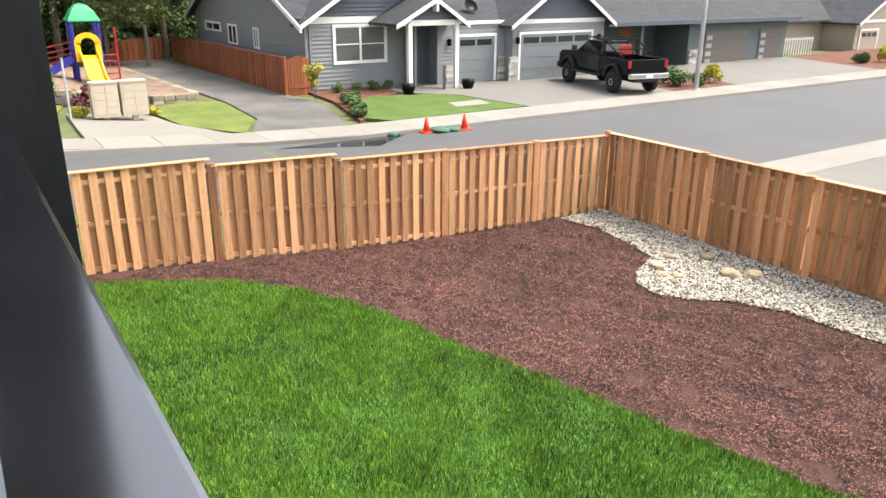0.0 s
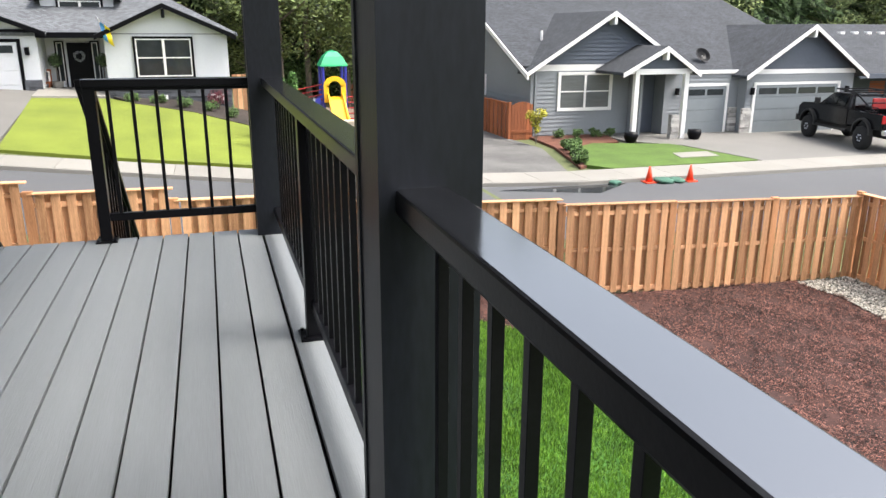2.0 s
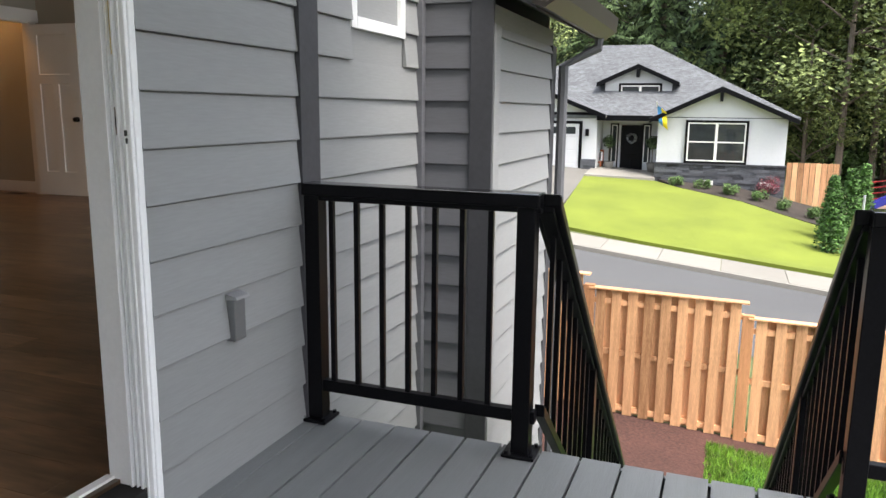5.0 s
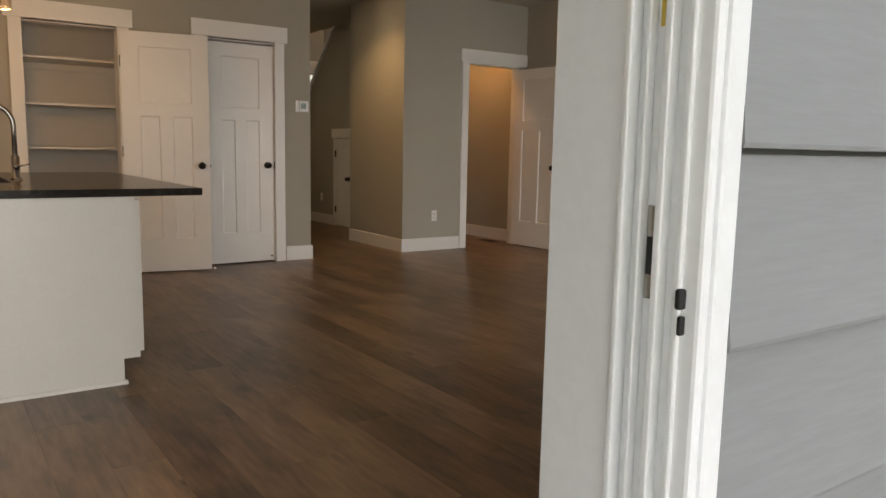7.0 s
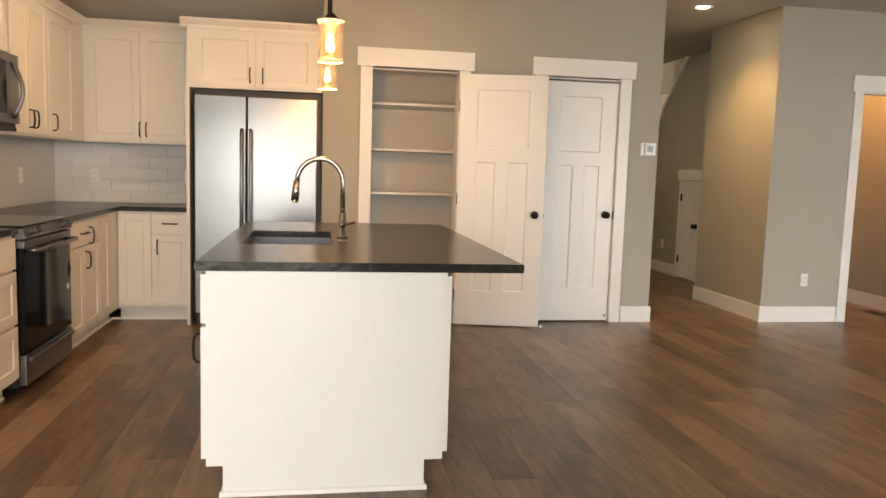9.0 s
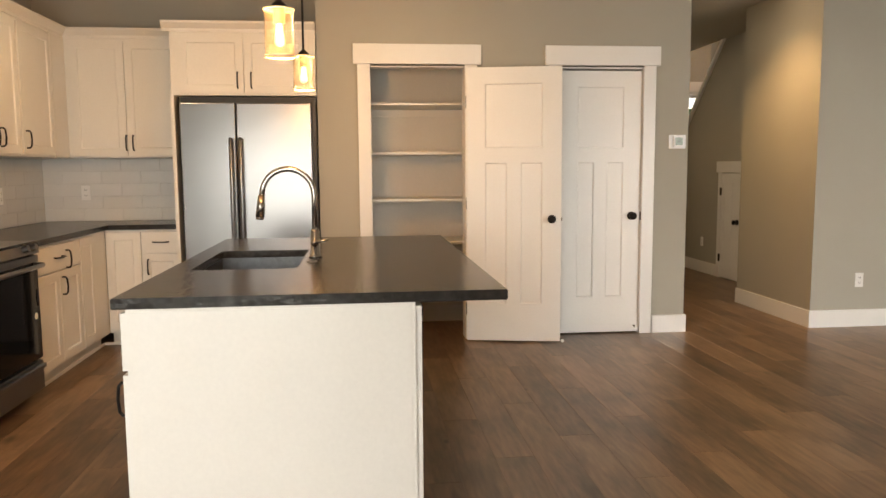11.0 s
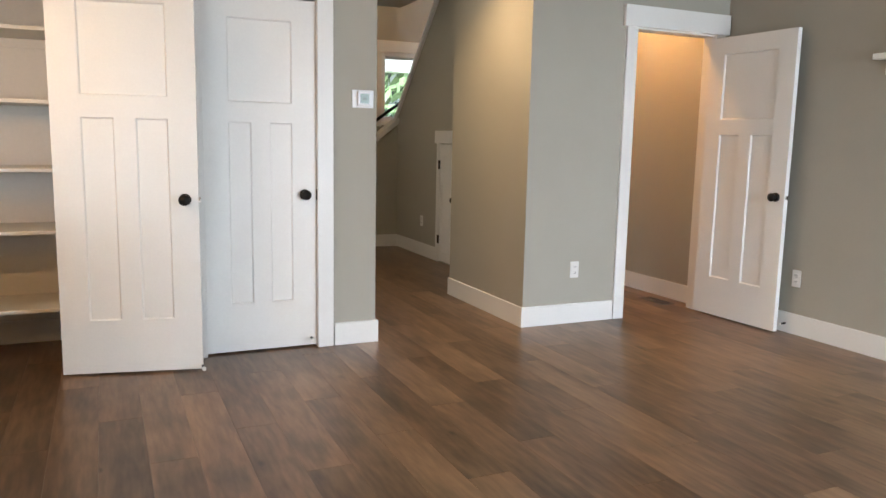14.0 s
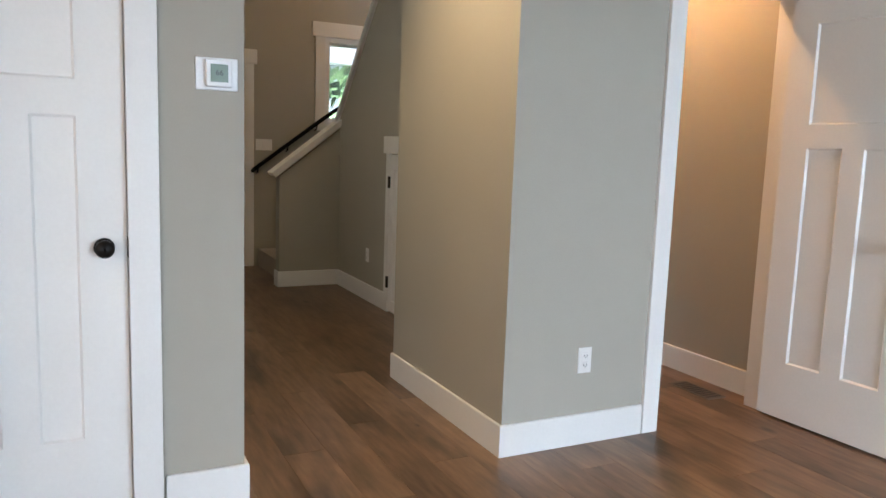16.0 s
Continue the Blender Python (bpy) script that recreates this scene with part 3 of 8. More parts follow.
w1 = struct("wall_outer_back", box(0.062, 3.3, 0.0, 0.02, -4, 2.7), SIDING, "grey lap-sided house wall beside the deck", "wall")
w1 = tagged(w1, kind="structure")
zb = 0.817 - 0.158 * 6
lap_boards(w1, (0, 0, 0), X, NY, 0.06, 0.857, zb, 2.7, SIDING)
lap_boards(w1, (0, 0, 0), X, NY, 0.99, 1.985, zb - 0.158 * 8, 2.7, SIDING, skip=(1.29, 1.835, 1.42, 2.06))
struct("wall_outer_low", box(0.842, 3.2, -0.012, 0.0, -4, zb - 0.158 * 8), SIDING, "grey lower house wall", "wall")
struct("wall_under_deck", box(-6.5, 0.84, -0.012, 0.02, -4, -0.31), SIDING, "grey lower house wall under the deck", "wall")
struct("wall_outer_far_left", box(-6.5, -1.87, 0.0, 0.02, -0.31, 2.7), SIDING, "grey house wall behind", "wall")
w2 = struct("wall_bump_side", box(2.045, 2.1, -0.38, 0.0, -4, 1.75), SIDINGSHADE, "grey side wall of the bump-out, its shade put into the colour", "wall")
lap_boards(w2, (2.045, 0, 0), NY, NX, 0.02, 0.29, zb - 0.158 * 8, 1.7, SIDINGSHADE)
w3 = struct("wall_bump_front", box(2.1, 3.38, -0.385, -0.36, -4, 1.6), SIDING, "grey front wall of the bump-out", "wall")
lap_boards(w3, (0, -0.385, 0), X, NY, 2.13, 3.28, zb - 0.158 * 10, 1.5, SIDING)
struct("wall_bump_end", box(3.34, 3.38, -0.36, 1.0, -4, 2.7), SIDING, "grey end wall of the bump-out", "wall")
bm = box(5.6, 5.62, 0.94, 4.1, -4, 2.9)
box(5.6, 5.62, 5.08, 12, -4, 2.9, bm=bm), box(5.6, 5.62, 4.1, 5.08, -4, 1.82, bm=bm), box(5.6, 5.62, 4.1, 5.08, 2.42, 2.9, bm=bm)
struct("wall_outer_side", bm, SIDING, "grey house side wall", "wall")
# The inside corner trim takes the darkened siding colour as its shade.
for nm, b, mm in (("trim_wall_band", (0.857, 0.99, -0.034, -0.012, -0.14, 2.7), TRIMDARK), ("trim_inside_corner", (1.985, 2.03, -0.045, -0.012, -4, 2.0), SIDINGSHADE),
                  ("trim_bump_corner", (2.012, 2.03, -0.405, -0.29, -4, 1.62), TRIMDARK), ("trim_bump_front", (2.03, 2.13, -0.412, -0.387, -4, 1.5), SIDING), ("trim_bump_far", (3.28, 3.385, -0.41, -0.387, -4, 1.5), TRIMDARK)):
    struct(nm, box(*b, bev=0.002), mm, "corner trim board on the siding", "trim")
# low shed roof with gutter over the bump-out
bm = prism(bmesh.new(), [(-0.62, 1.56), (0.0, 1.86), (0.0, 2.02), (-0.62, 1.66)], "x", 1.98, 3.55)
struct("roof_bump", bm, TRIMDARK, "dark fascia and roof over the bump-out", "roof")
bm = bmesh.new()
prism(bm, [(-0.62, 1.69), (-0.62, 1.57), (-0.68, 1.55), (-0.755, 1.6), (-0.765, 1.69), (-0.75, 1.69), (-0.74, 1.61), (-0.69, 1.575), (-0.64, 1.585), (-0.635, 1.69)], "x", 1.9, 3.6)
g = thing("gutter", "bronze metal gutter with downspout on the bump-out eave", "gutter", (3.4, -0.4, 1.56))
part("trough", bm, GUTTER, g)
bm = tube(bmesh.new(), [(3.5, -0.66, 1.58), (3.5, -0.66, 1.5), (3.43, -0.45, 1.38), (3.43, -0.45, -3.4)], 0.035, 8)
part("downspout", bm, SIDINGSHADE, g)

# small high window beside the bump-out
def frame_bars(bm, o, u, n, a0, a1, z0, z1, w, d0, d1):
    obox(bm, o, u, n, a0, a0 + w, d0, d1, z0, z1, 0.002), obox(bm, o, u, n, a1 - w, a1, d0, d1, z0, z1, 0.002)
    obox(bm, o, u, n, a0 + w, a1 - w, d0, d1, z0, z0 + w, 0.002), obox(bm, o, u, n, a0 + w, a1 - w, d0, d1, z1 - w, z1, 0.002)
    return bm


def window(name, o, u, n, a0, a1, z0, z1, depth, fw=0.05, mullion=False, label="white-framed window with clear glass", pane=None):
    """n points outwards; the frame stands depth deep into the wall from the outer face."""
    w = new(name)
    w.location = Vector(o) + Vector(u) * (a0 + a1) / 2 + Vector((0, 0, z0))
    tagged(w, label, "window", kind="structure")
    part("window_frame", frame_bars(bmesh.new(), o, u, n, a0, a1, z0, z1, fw, -depth, 0.02), VINYL, w)
    mids = [(a0 + fw, a1 - fw)]
    if mullion:
        c = (a0 + a1) / 2
        part("mullion", obox(bmesh.new(), o, u, n, c - 0.025, c + 0.025, -depth, 0.015, z0 + fw, z1 - fw, 0.002), VINYL, w)
        mids = [(a0 + fw, c - 0.025), (c + 0.025, a1 - fw)]
    for p, q in mids:
        part("sash", frame_bars(bmesh.new(), o, u, n, p, q, z0 + fw, z1 - fw, 0.03, -0.05, -0.02), VINYL, w)
        ob = part("pane", obox(bmesh.new(), o, u, n, p + 0.025, q - 0.025, -0.04, -0.036, z0 + fw + 0.025, z1 - fw - 0.025), pane or CLEAR, w)
        ob.visible_shadow = False
    return w


window("window_1", (0, 0.0, 0), X, NY, 1.29, 1.835, 1.42, 2.06, 0.14, label="small white vinyl window high in the siding", pane=None)
window("window_2", (5.6, 0, 0), Y, X, 4.1, 5.08, 1.82, 2.42, 0.12, label="small high living room window with white trim")
window("window_3", (0, 0.94, 0), X, NY, 3.7, 5.2, 0.5, 2.1, 0.12, mullion=True, label="tall white living room window")
window("window_4", (0, 11.87, 0), X, Y, 4.62, 5.4, 1.5, 2.42, 0.12, label="stair window with white trim and daylight")
bm = box(5.462, 5.48, 5.08, 5.18, 1.86, 2.5, 0.002)
box(5.462, 5.48, 4.0, 4.1, 1.86, 2.5, 0.002, bm=bm), box(5.455, 5.48, 3.98, 5.2, 2.42, 2.56, 0.002, bm=bm), box(5.42, 5.48, 3.94, 5.26, 1.8, 1.835, 0.004, bm=bm), box(5.464, 5.48, 3.99, 5.2, 1.71, 1.8, 0.002, bm=bm)
struct("trim_window_living", bm, WHITE, "white window casing with sill and apron", "trim")
bm = box(4.52, 4.62, 11.73, 11.75, 1.44, 2.42, 0.002)
box(4.48, 5.4, 11.72, 11.75, 2.42, 2.57, 0.002, bm=bm), box(4.5, 5.4, 11.69, 11.75, 1.46, 1.5, 0.002, bm=bm)
struct("trim_window_stair", bm, WHITE, "white casing round the stair window", "trim")

# ---- sliding glass door ----
d = new("door_sliding")
d.location = (-0.9, 0.06, -0.13)
tagged(d, "white vinyl sliding glass door, pushed half open", "sliding door", kind="structure")
bm = bmesh.new()
# right jamb: stepped vinyl profile
for x0, x1, y0, y1 in ((0.02, 0.06, 0.055, 0.14), (0.028, 0.06, -0.012, 0.055), (0.014, 0.028, 0.049, 0.055), (0.018, 0.028, 0.034, 0.038), (0.016, 0.028, 0.012, 0.019), (0.018, 0.028, -0.007, -0.001)):
    box(x0, x1, y0, y1, -0.1, 2.1, 0.0015, bm=bm)
for x0, x1 in ((0.022, 0.034), (0.037, 0.062)):
    box(x0, x1, -0.024, 0.0, -0.11, 2.14, 0.004, bm=bm)
box(0.033, 0.038, -0.018, 0.0, -0.11, 2.14, bm=bm)
part("jamb_right", bm, VINYL, d, "white grooved vinyl jamb with weather strips")
part("jamb_left", box(-1.87, -1.8, -0.04, 0.15, -0.1, 2.1, 0.003), VINYL, d)
part("head", box(-1.87, 0.028, -0.04, 0.15, 2.03, 2.1, 0.003), VINYL, d)
bm = box(-1.87, 0.04, -0.05, 0.15, -0.13, -0.09)
for y in (-0.02, 0.03, 0.08):
    box(-1.8, 0.02, y, y + 0.01, -0.09, -0.06, bm=bm)
box(-1.8, 0.02, 0.12, 0.15, -0.09, 0.008, bm=bm)
part("sill_track", bm, VINYL, d)
part("strike_plate", box(0.0255, 0.0285, 0.02, 0.033, 1.01, 1.085, 0.001), NICKEL, d, "steel strike plate in the jamb")
part("strike_hole", box(0.0245, 0.027, 0.022, 0.031, 1.03, 1.06), BLACKPLASTIC, d)
part("bumper", box(0.014, 0.022, -0.012, -0.006, 1.009, 1.025, 0.002), BLACKPLASTIC, d, "small black rubber bumper")
part("bumper", box(0.016, 0.022, -0.012, -0.008, 0.989, 1.004, 0.0015), BLACKPLASTIC, d)
part("label", box(0.0265, 0.0285, 0.022, 0.031, 1.222, 1.62), BRASS, d, "yellow foil label strip")
def glazed(name, x0, x1, y0, y1):
    pn = part(name, frame_bars(bmesh.new(), (0, 0, 0), X, Y, x0, x1, -0.055, 2.03, 0.085, y0, y1), VINYL, d)
    ob = part("pane", box(x0 + 0.08, x1 - 0.08, (y0 + y1) / 2 - 0.003, (y0 + y1) / 2 + 0.003, 0.03, 1.95), CLEAR, pn)
    ob.visible_shadow = False
    return pn
pn = glazed("sliding_panel", -1.37, -0.482, 0.018, 0.055)
bm = box(-0.521, -0.501, -0.022, -0.008, 0.937, 1.097, 0.005)
box(-0.521, -0.501, -0.01, 0.018, 0.937, 0.952, bm=bm), box(-0.521, -0.501, -0.01, 0.018, 1.082, 1.097, bm=bm)
part("pull_handle", bm, VINYL, pn, "white pull handle")
glazed("fixed_panel", -1.8, -0.93, 0.075, 0.11)

# outdoor socket cover on the siding
o = thing("socket_cover", "grey weatherproof outlet cover on the siding", "outlet", (0.47, -0.012, 0.35))
part("plate", box(0.402, 0.462, -0.045, -0.012, 0.33, 0.475, 0.003), PLATEGREY, o)
part("hood", prism(bmesh.new(), [(-0.018, 0.49), (-0.018, 0.47), (-0.06, 0.473), (-0.056, 0.482)], "x", 0.396, 0.468), SIDING, o)

# ---- deck ----
DZ = -0.125
# One black sheet under the boards paints the shade in their gaps.
deck = struct("floor_deck", box(-6.5, 0.9, -2.95, -0.015, -0.31, DZ - 0.1), DARKGAP, "grey composite deck over a black sheet that stands for gap shade", "deck")
part("deck_board", box(-6.5, 0.94, -0.088, -0.02, DZ - 0.025, DZ, 0.0035), DECK, deck)
for i in range(19):
    y1 = -0.093 - i * 0.1445
    part("deck_board", box(-6.5, 0.94, y1 - 0.1348, y1, DZ - 0.025, DZ, 0.001), DECK, deck)
part("border_board", box(-6.5, 0.94, -2.985, -2.843, DZ - 0.025, DZ, 0.0035), DECK, deck)
part("fascia", box(-6.5, 0.965, -3.0, -2.975, -0.42, DZ - 0.026), DECK, deck)
part("fascia", box(0.942, 0.965, -2.975, 0.0, -0.42, DZ - 0.026), DECK, deck)
for x in (-6.0, -2.41, 0.7):
    part("support", box(x - 0.08, x + 0.08, -2.95, -2.79, -4.0, -0.31), TRIMDARK, deck)


def timber_post(x0, x1, y0, y1):
    t = thing("roof_post", "square black-wrapped timber post carrying the deck roof", "post", ((x0 + x1) / 2, (y0 + y1) / 2, DZ), "deck roof posts")
    bm = box(x0, x1, y0, y1, DZ, 2.62, 0.003)
    part("shaft", bm, POSTBLACK, t)
    bm = bmesh.new()
    for a, b in ((x0 - 0.004, x0 + 0.02), (x1 - 0.02, x1 + 0.004)):
        box(a, b, y0 - 0.004, y1 + 0.004, DZ, 2.62, bm=bm)
    part("corner_board", bm, POSTBLACK, t)
timber_post(-2.515, -2.312, -3.043, -2.86)
timber_post(0.78, 0.97, -3.0, -2.81)
timber_post(-6.3, -6.11, -3.03, -2.84)
# Beam and roof are unseen, taken from the posts; the roof adds shade.
bm = box(-6.5, 1.0, -3.02, -2.86, 2.62, 3.09)
struct("beam_deck", bm, TRIMDARK, "dark timber beam over the deck posts", "beam")
struct("roof_deck", box(-6.5, 1.05, -3.0, -0.02, 3.1, 3.22), TRIMDARK, "unseen roof with dark soffit, added to shade the deck", "roof")

RT = 0.815  # top of the rails
def rail_section(t, a, b, top=RT, slope=0.0, base_z=DZ, span=None, pitch=0.125):
    """Rail between two points on plan: cap, lower rail, balusters."""
    a, b = Vector((*a, 0)), Vector((*b, 0))
    L = (b - a).length
    u = (b - a) / L
    nn = Vector((-u.y, u.x, 0))
    def bar(h0, h1, w, bev, mm, name):
        bm = bmesh.new()
        obox(bm, a, u, nn, 0, L, -w / 2, w / 2, h0, h1, bev)
        for v in bm.verts:
            v.co.z += slope * (v.co - a).dot(u)
        ob = part(name, bm, mm, t)
        if mm is RAILCAP:
            ob.data.materials.append(BLACKMETAL)
            for p in ob.data.polygons:
                p.material_index = 0 if p.normal.z > 0.5 else 1
    bar(top - 0.046, top, 0.098, 0.006, RAILCAP, "cap_rail")
    bar(top - 0.066, top - 0.046, 0.05, 0.003, BLACKMETAL, "top_rail")
    bar(base_z + 0.122, base_z + 0.168, 0.036, 0.003, BLACKMETAL, "bottom_rail")
    s0, s1 = span or (0.0, L)
    k = max(2, round((s1 - s0) / pitch))
    for i in range(1, k):
        s = s0 + (s1 - s0) * i / k
        p = a + u * s
        bm = obox(bmesh.new(), p, u, nn, -0.0095, 0.0095, -0.0095, 0.0095, base_z + 0.13 + slope * s, top - 0.055 + slope * s, 0.001)
        part("baluster", bm, BLACKMETAL, t)


def rail_post(t, x, y, top=RT - 0.005, base_z=DZ, w=0.064):
    part("rail_post", box(x - w / 2, x + w / 2, y - w / 2, y + w / 2, base_z, top, 0.003), BLACKMETAL, t)
    bm = box(x - 0.06, x + 0.06, y - 0.06, y + 0.06, base_z, base_z + 0.012, 0.003)
    for i in (-1, 1):
        for j in (-1, 1):
            rod(bm, (x + i * 0.045, y + j * 0.045, base_z + 0.01), (x + i * 0.045, y + j * 0.045, base_z + 0.022), 0.008, seg=6)
    part("base_plate", bm, BLACKMETAL, t)


r = thing("deck_railing", "black metal railing with flat cap along the deck edge", "railing", (-0.9, -2.985, DZ), "deck railings")
rail_section(r, (-2.308, -2.935), (0.78, -2.93), span=(0.0, 2.836))
rail_post(r, -0.89, -2.925)
r = thing("deck_railing", "black metal railing with wide grey-sheened cap beside the post", "railing", (-4.4, -2.985, DZ), "deck railings")
rail_section(r, (-6.11, -2.935), (-2.515, -2.935))
rail_post(r, -4.4, -2.935)
r = thing("deck_railing", "short black metal railing between the house and the stair", "railing", (0.69, -0.5, DZ), "deck railings")
rail_section(r, (0.893, -0.03), (0.893, -0.94), span=(0.0, 0.836), pitch=0.105)
rail_post(r, 0.893, -0.062), rail_post(r, 0.893, -0.892)
r = thing("deck_railing", "short black metal railing between the stair and corner post", "railing", (0.69, -2.4, DZ), "deck railings")
rail_section(r, (0.893, -1.91), (0.893, -2.81))
rail_post(r, 0.893, -1.945)
# stair down to the yard
st = struct("stairs_deck", box(0.966, 1.05, -1.87, -1.0, -0.5, -0.42), DECK, "grey composite stair down to the yard", "stairs")
n_steps, rise, run = 18, 0.2, 0.232
for i in range(n_steps):
    z = DZ - rise * (i + 1)
    if z < -3.3:
        break
    part("tread", box(0.96 + i * run, 0.96 + i * run + 0.285, -1.88, -0.99, z - 0.028, z, 0.003), DECK, st)
    part("riser", box(0.955 + i * run, 0.965 + i * run, -1.86, -1.01, z, z + rise - 0.028), DECK, st)
sl = -rise / run
bm = bmesh.new()
for y in (-1.86, -1.04):
    prism(bm, [(0.967, -0.35), (0.967, -0.7), (5.3, -0.75 + sl * 4.415), (5.3, -0.42 + sl * 4.415)], "y", y, y + 0.04)
part("stringer", bm, TRIMDARK, st)
for y, wd in ((-0.95, "house side"), (-1.92, "open side")):
    r = thing("stair_railing", f"black metal stair railing sloping down, {wd}", "railing", (0.8, y, DZ - 0.18), "stair railings")
    rail_section(r, (0.91, y), (4.39, y), slope=sl, top=RT, base_z=DZ + 0.02)
    for s in (1.99, 3.19, 4.36):
        zz = sl * (s - 0.91)
        part("rail_post", box(s - 0.03, s + 0.03, y - 0.03, y + 0.03, zz + DZ - 0.1, zz + RT - 0.03, 0.003), BLACKMETAL, r)

# ---- inside: doors ----
def panelled(bm, o, u, n, w, z0, z1, t, panels, deep=0.01):
    """A slab with panels (u0, u1, v0, v1) sunk into both faces behind a sloped edge."""
    o, u, n = Vector(o), Vector(u), Vector(n)
    def at(a, d, c):
        return o + u * a + n * d + Vector((0, 0, c))
    def quad(pts, out):
        if (pts[1] - pts[0]).cross(pts[2] - pts[0]).dot(out) < 0:
            pts = pts[::-1]
        bm.faces.new([bm.verts.new(p) for p in pts])
    us = sorted({0, w, *[p for q in panels for p in q[:2]]})
    vs = sorted({z0, z1, *[p for q in panels for p in q[2:]]})
    lip = deep * 0.8
    for d, sgn in ((0, 1), (t, -1)):
        out = -n * sgn
        for a, b in zip(us, us[1:]):
            for c, e in zip(vs, vs[1:]):
                if not any(q[0] <= a and b <= q[1] and q[2] <= c and e <= q[3] for q in panels):
                    quad([at(a, d, c), at(b, d, c), at(b, d, e), at(a, d, e)], out)
        for a, b, c, e in panels:
            rim = [at(a, d, c), at(b, d, c), at(b, d, e), at(a, d, e)]
            k = d + sgn * deep
            sunk = [at(a + lip, k, c + lip), at(b - lip, k, c + lip), at(b - lip, k, e - lip), at(a + lip, k, e - lip)]
            quad(sunk, out)
            for i in range(4):
                j = (i + 1) % 4
                quad([rim[i], rim[j], sunk[j], sunk[i]], out)
    zz = Vector((0, 0, 1))
    for a, out in ((0, -u), (w, u)):
        quad([at(a, 0, z0), at(a, t, z0), at(a, t, z1), at(a, 0, z1)], out)
    for c, out in ((z0, -zz), (z1, zz)):
        quad([at(0, 0, c), at(w, 0, c), at(w, t, c), at(0, t, c)], out)
    return bm


def knob(parent, at, n, name="door_knob"):
    at, n = Vector(at), Vector(n)
    bm = rod(bmesh.new(), at, at + n * 0.012, 0.032, 0.03, 20)
    rod(bm, at + n * 0.012, at + n * 0.032, 0.013, 0.015, 14)
    prof = [(0.004, 0.0), (0.022, 0.003), (0.029, 0.012), (0.029, 0.02), (0.022, 0.028), (0.004, 0.031)]
    b2 = lathe(bmesh.new(), (0, 0, 0), prof, 20)
    m = Matrix.Translation(at + n * 0.03) @ n.to_track_quat("Z", "Y").to_matrix().to_4x4()
    b2.transform(m)
    me = finish(b2, "tmp", None)
    bm.from_mesh(me)
    return part(name, bm, HARDWARE, parent, "dark bronze round knob", smooth=True)


def craft_panels(w, s=0.14):
    mid = w / 2
    return [(s, w - s, 1.46, 1.925), (s, mid - 0.052, 0.295, 1.35), (mid + 0.052, w - s, 0.295, 1.35)]


def inner_door(name, label, hinge, angle, w, knob_side=1, knobs=True, latch=True):
    ob = new(name)
    ob.location = (*hinge, 0)
    tagged(ob, label, "door", kind="structure")
    u = Vector((math.cos(radians(angle)), math.sin(radians(angle)), 0))
    n = Vector((u.y, -u.x, 0))
    o = Vector((*hinge, 0))
    leaf = part("leaf", panelled(bmesh.new(), o, u, n, w, 0.012, 2.045, 0.035, craft_panels(w)), WHITE, ob)
    kp = o + u * (w - 0.068) + Vector((0, 0, 0.933))
    knob(ob, kp + n * 0.035, n)
    if knobs:
        knob(ob, kp, -n)
    part("latch", obox(bmesh.new(), o, u, n, w, w + 0.009, 0.01, 0.025, 0.92, 0.945, 0.002), NICKEL, ob)
    bm = bmesh.new()
    for z in (0.25, 1.05, 1.8):
        rod(bm, o - n * 0.004 + Vector((0, 0, z - 0.045)), o - n * 0.004 + Vector((0, 0, z + 0.045)), 0.007, seg=8)
    part("hinge", bm, HARDWARE, ob)
    return ob


inner_door("door_pantry", "white three-panel pantry door folded open over the wall", (0.965, 6.42), -11.5, 0.7, knobs=False)
inner_door("door_closet", "white three-panel closet door, shut", (1.703, 6.552), 0, 0.644, knobs=False)
inner_door("door_room", "white three-panel door standing open into the room", (5.352, 6.488), -87.6, 0.742)
# closet latch plate and door stops
for nm, at in (("door_stop", (2.31, 6.5, 0.06)), ("door_stop", (1.64, 6.22, 0.035)), ("door_stop", (5.43, 5.72, 0.07))):
    s = thing(nm, "small dark spring door stop", "door stop", at, "door stops")
    n = Vector((0, -1, 0)) if at[0] < 5 else Vector((-1, 0, 0))
    part("rod", rod(bmesh.new(), Vector(at), Vector(at) + n * 0.05, 0.007, seg=8), HARDWARE, s)
    part("tip", rod(bmesh.new(), Vector(at) + n * 0.05, Vector(at) + n * 0.065, 0.011, seg=10), WHITE, s)
part("strike", box(2.349, 2.353, 6.498, 6.55, 0.9, 0.965), HARDWARE, bpy.data.objects["door_closet"])

# cupboard door under the stair
ob = new("door_cupboard")
ob.location = (4.39, 9.26, 0)
tagged(ob, "low white panelled cupboard door under the stair", "door", kind="structure")
o = Vector((4.398, 9.258, 0))
part("leaf", panelled(bmesh.new(), o, NY, NX, 0.456, 0.015, 1.232, 0.012, [(0.07, 0.2, 0.1, 1.12), (0.255, 0.385, 0.1, 1.12)], 0.005), WHITE, ob)
knob(ob, (4.386, 8.86, 0.68), (-1, 0, 0))
bm = bmesh.new()
for z in (0.24, 1.02):
    box(4.372, 4.384, 9.245, 9.275, z - 0.045, z + 0.045, 0.002, bm=bm)
part("hinge", bm, HARDWARE, ob)
# entry door at the far wall
ob = new("door_entry")
ob.location = (3.33, 11.74, 0)
tagged(ob, "white panelled entry door, shut", "door", kind="structure")
part("leaf", panelled(bmesh.new(), Vector((2.88, 11.748, 0)), X, NY, 0.9, 0.012, 2.075, 0.012, craft_panels(0.9), 0.004), WHITE, ob)

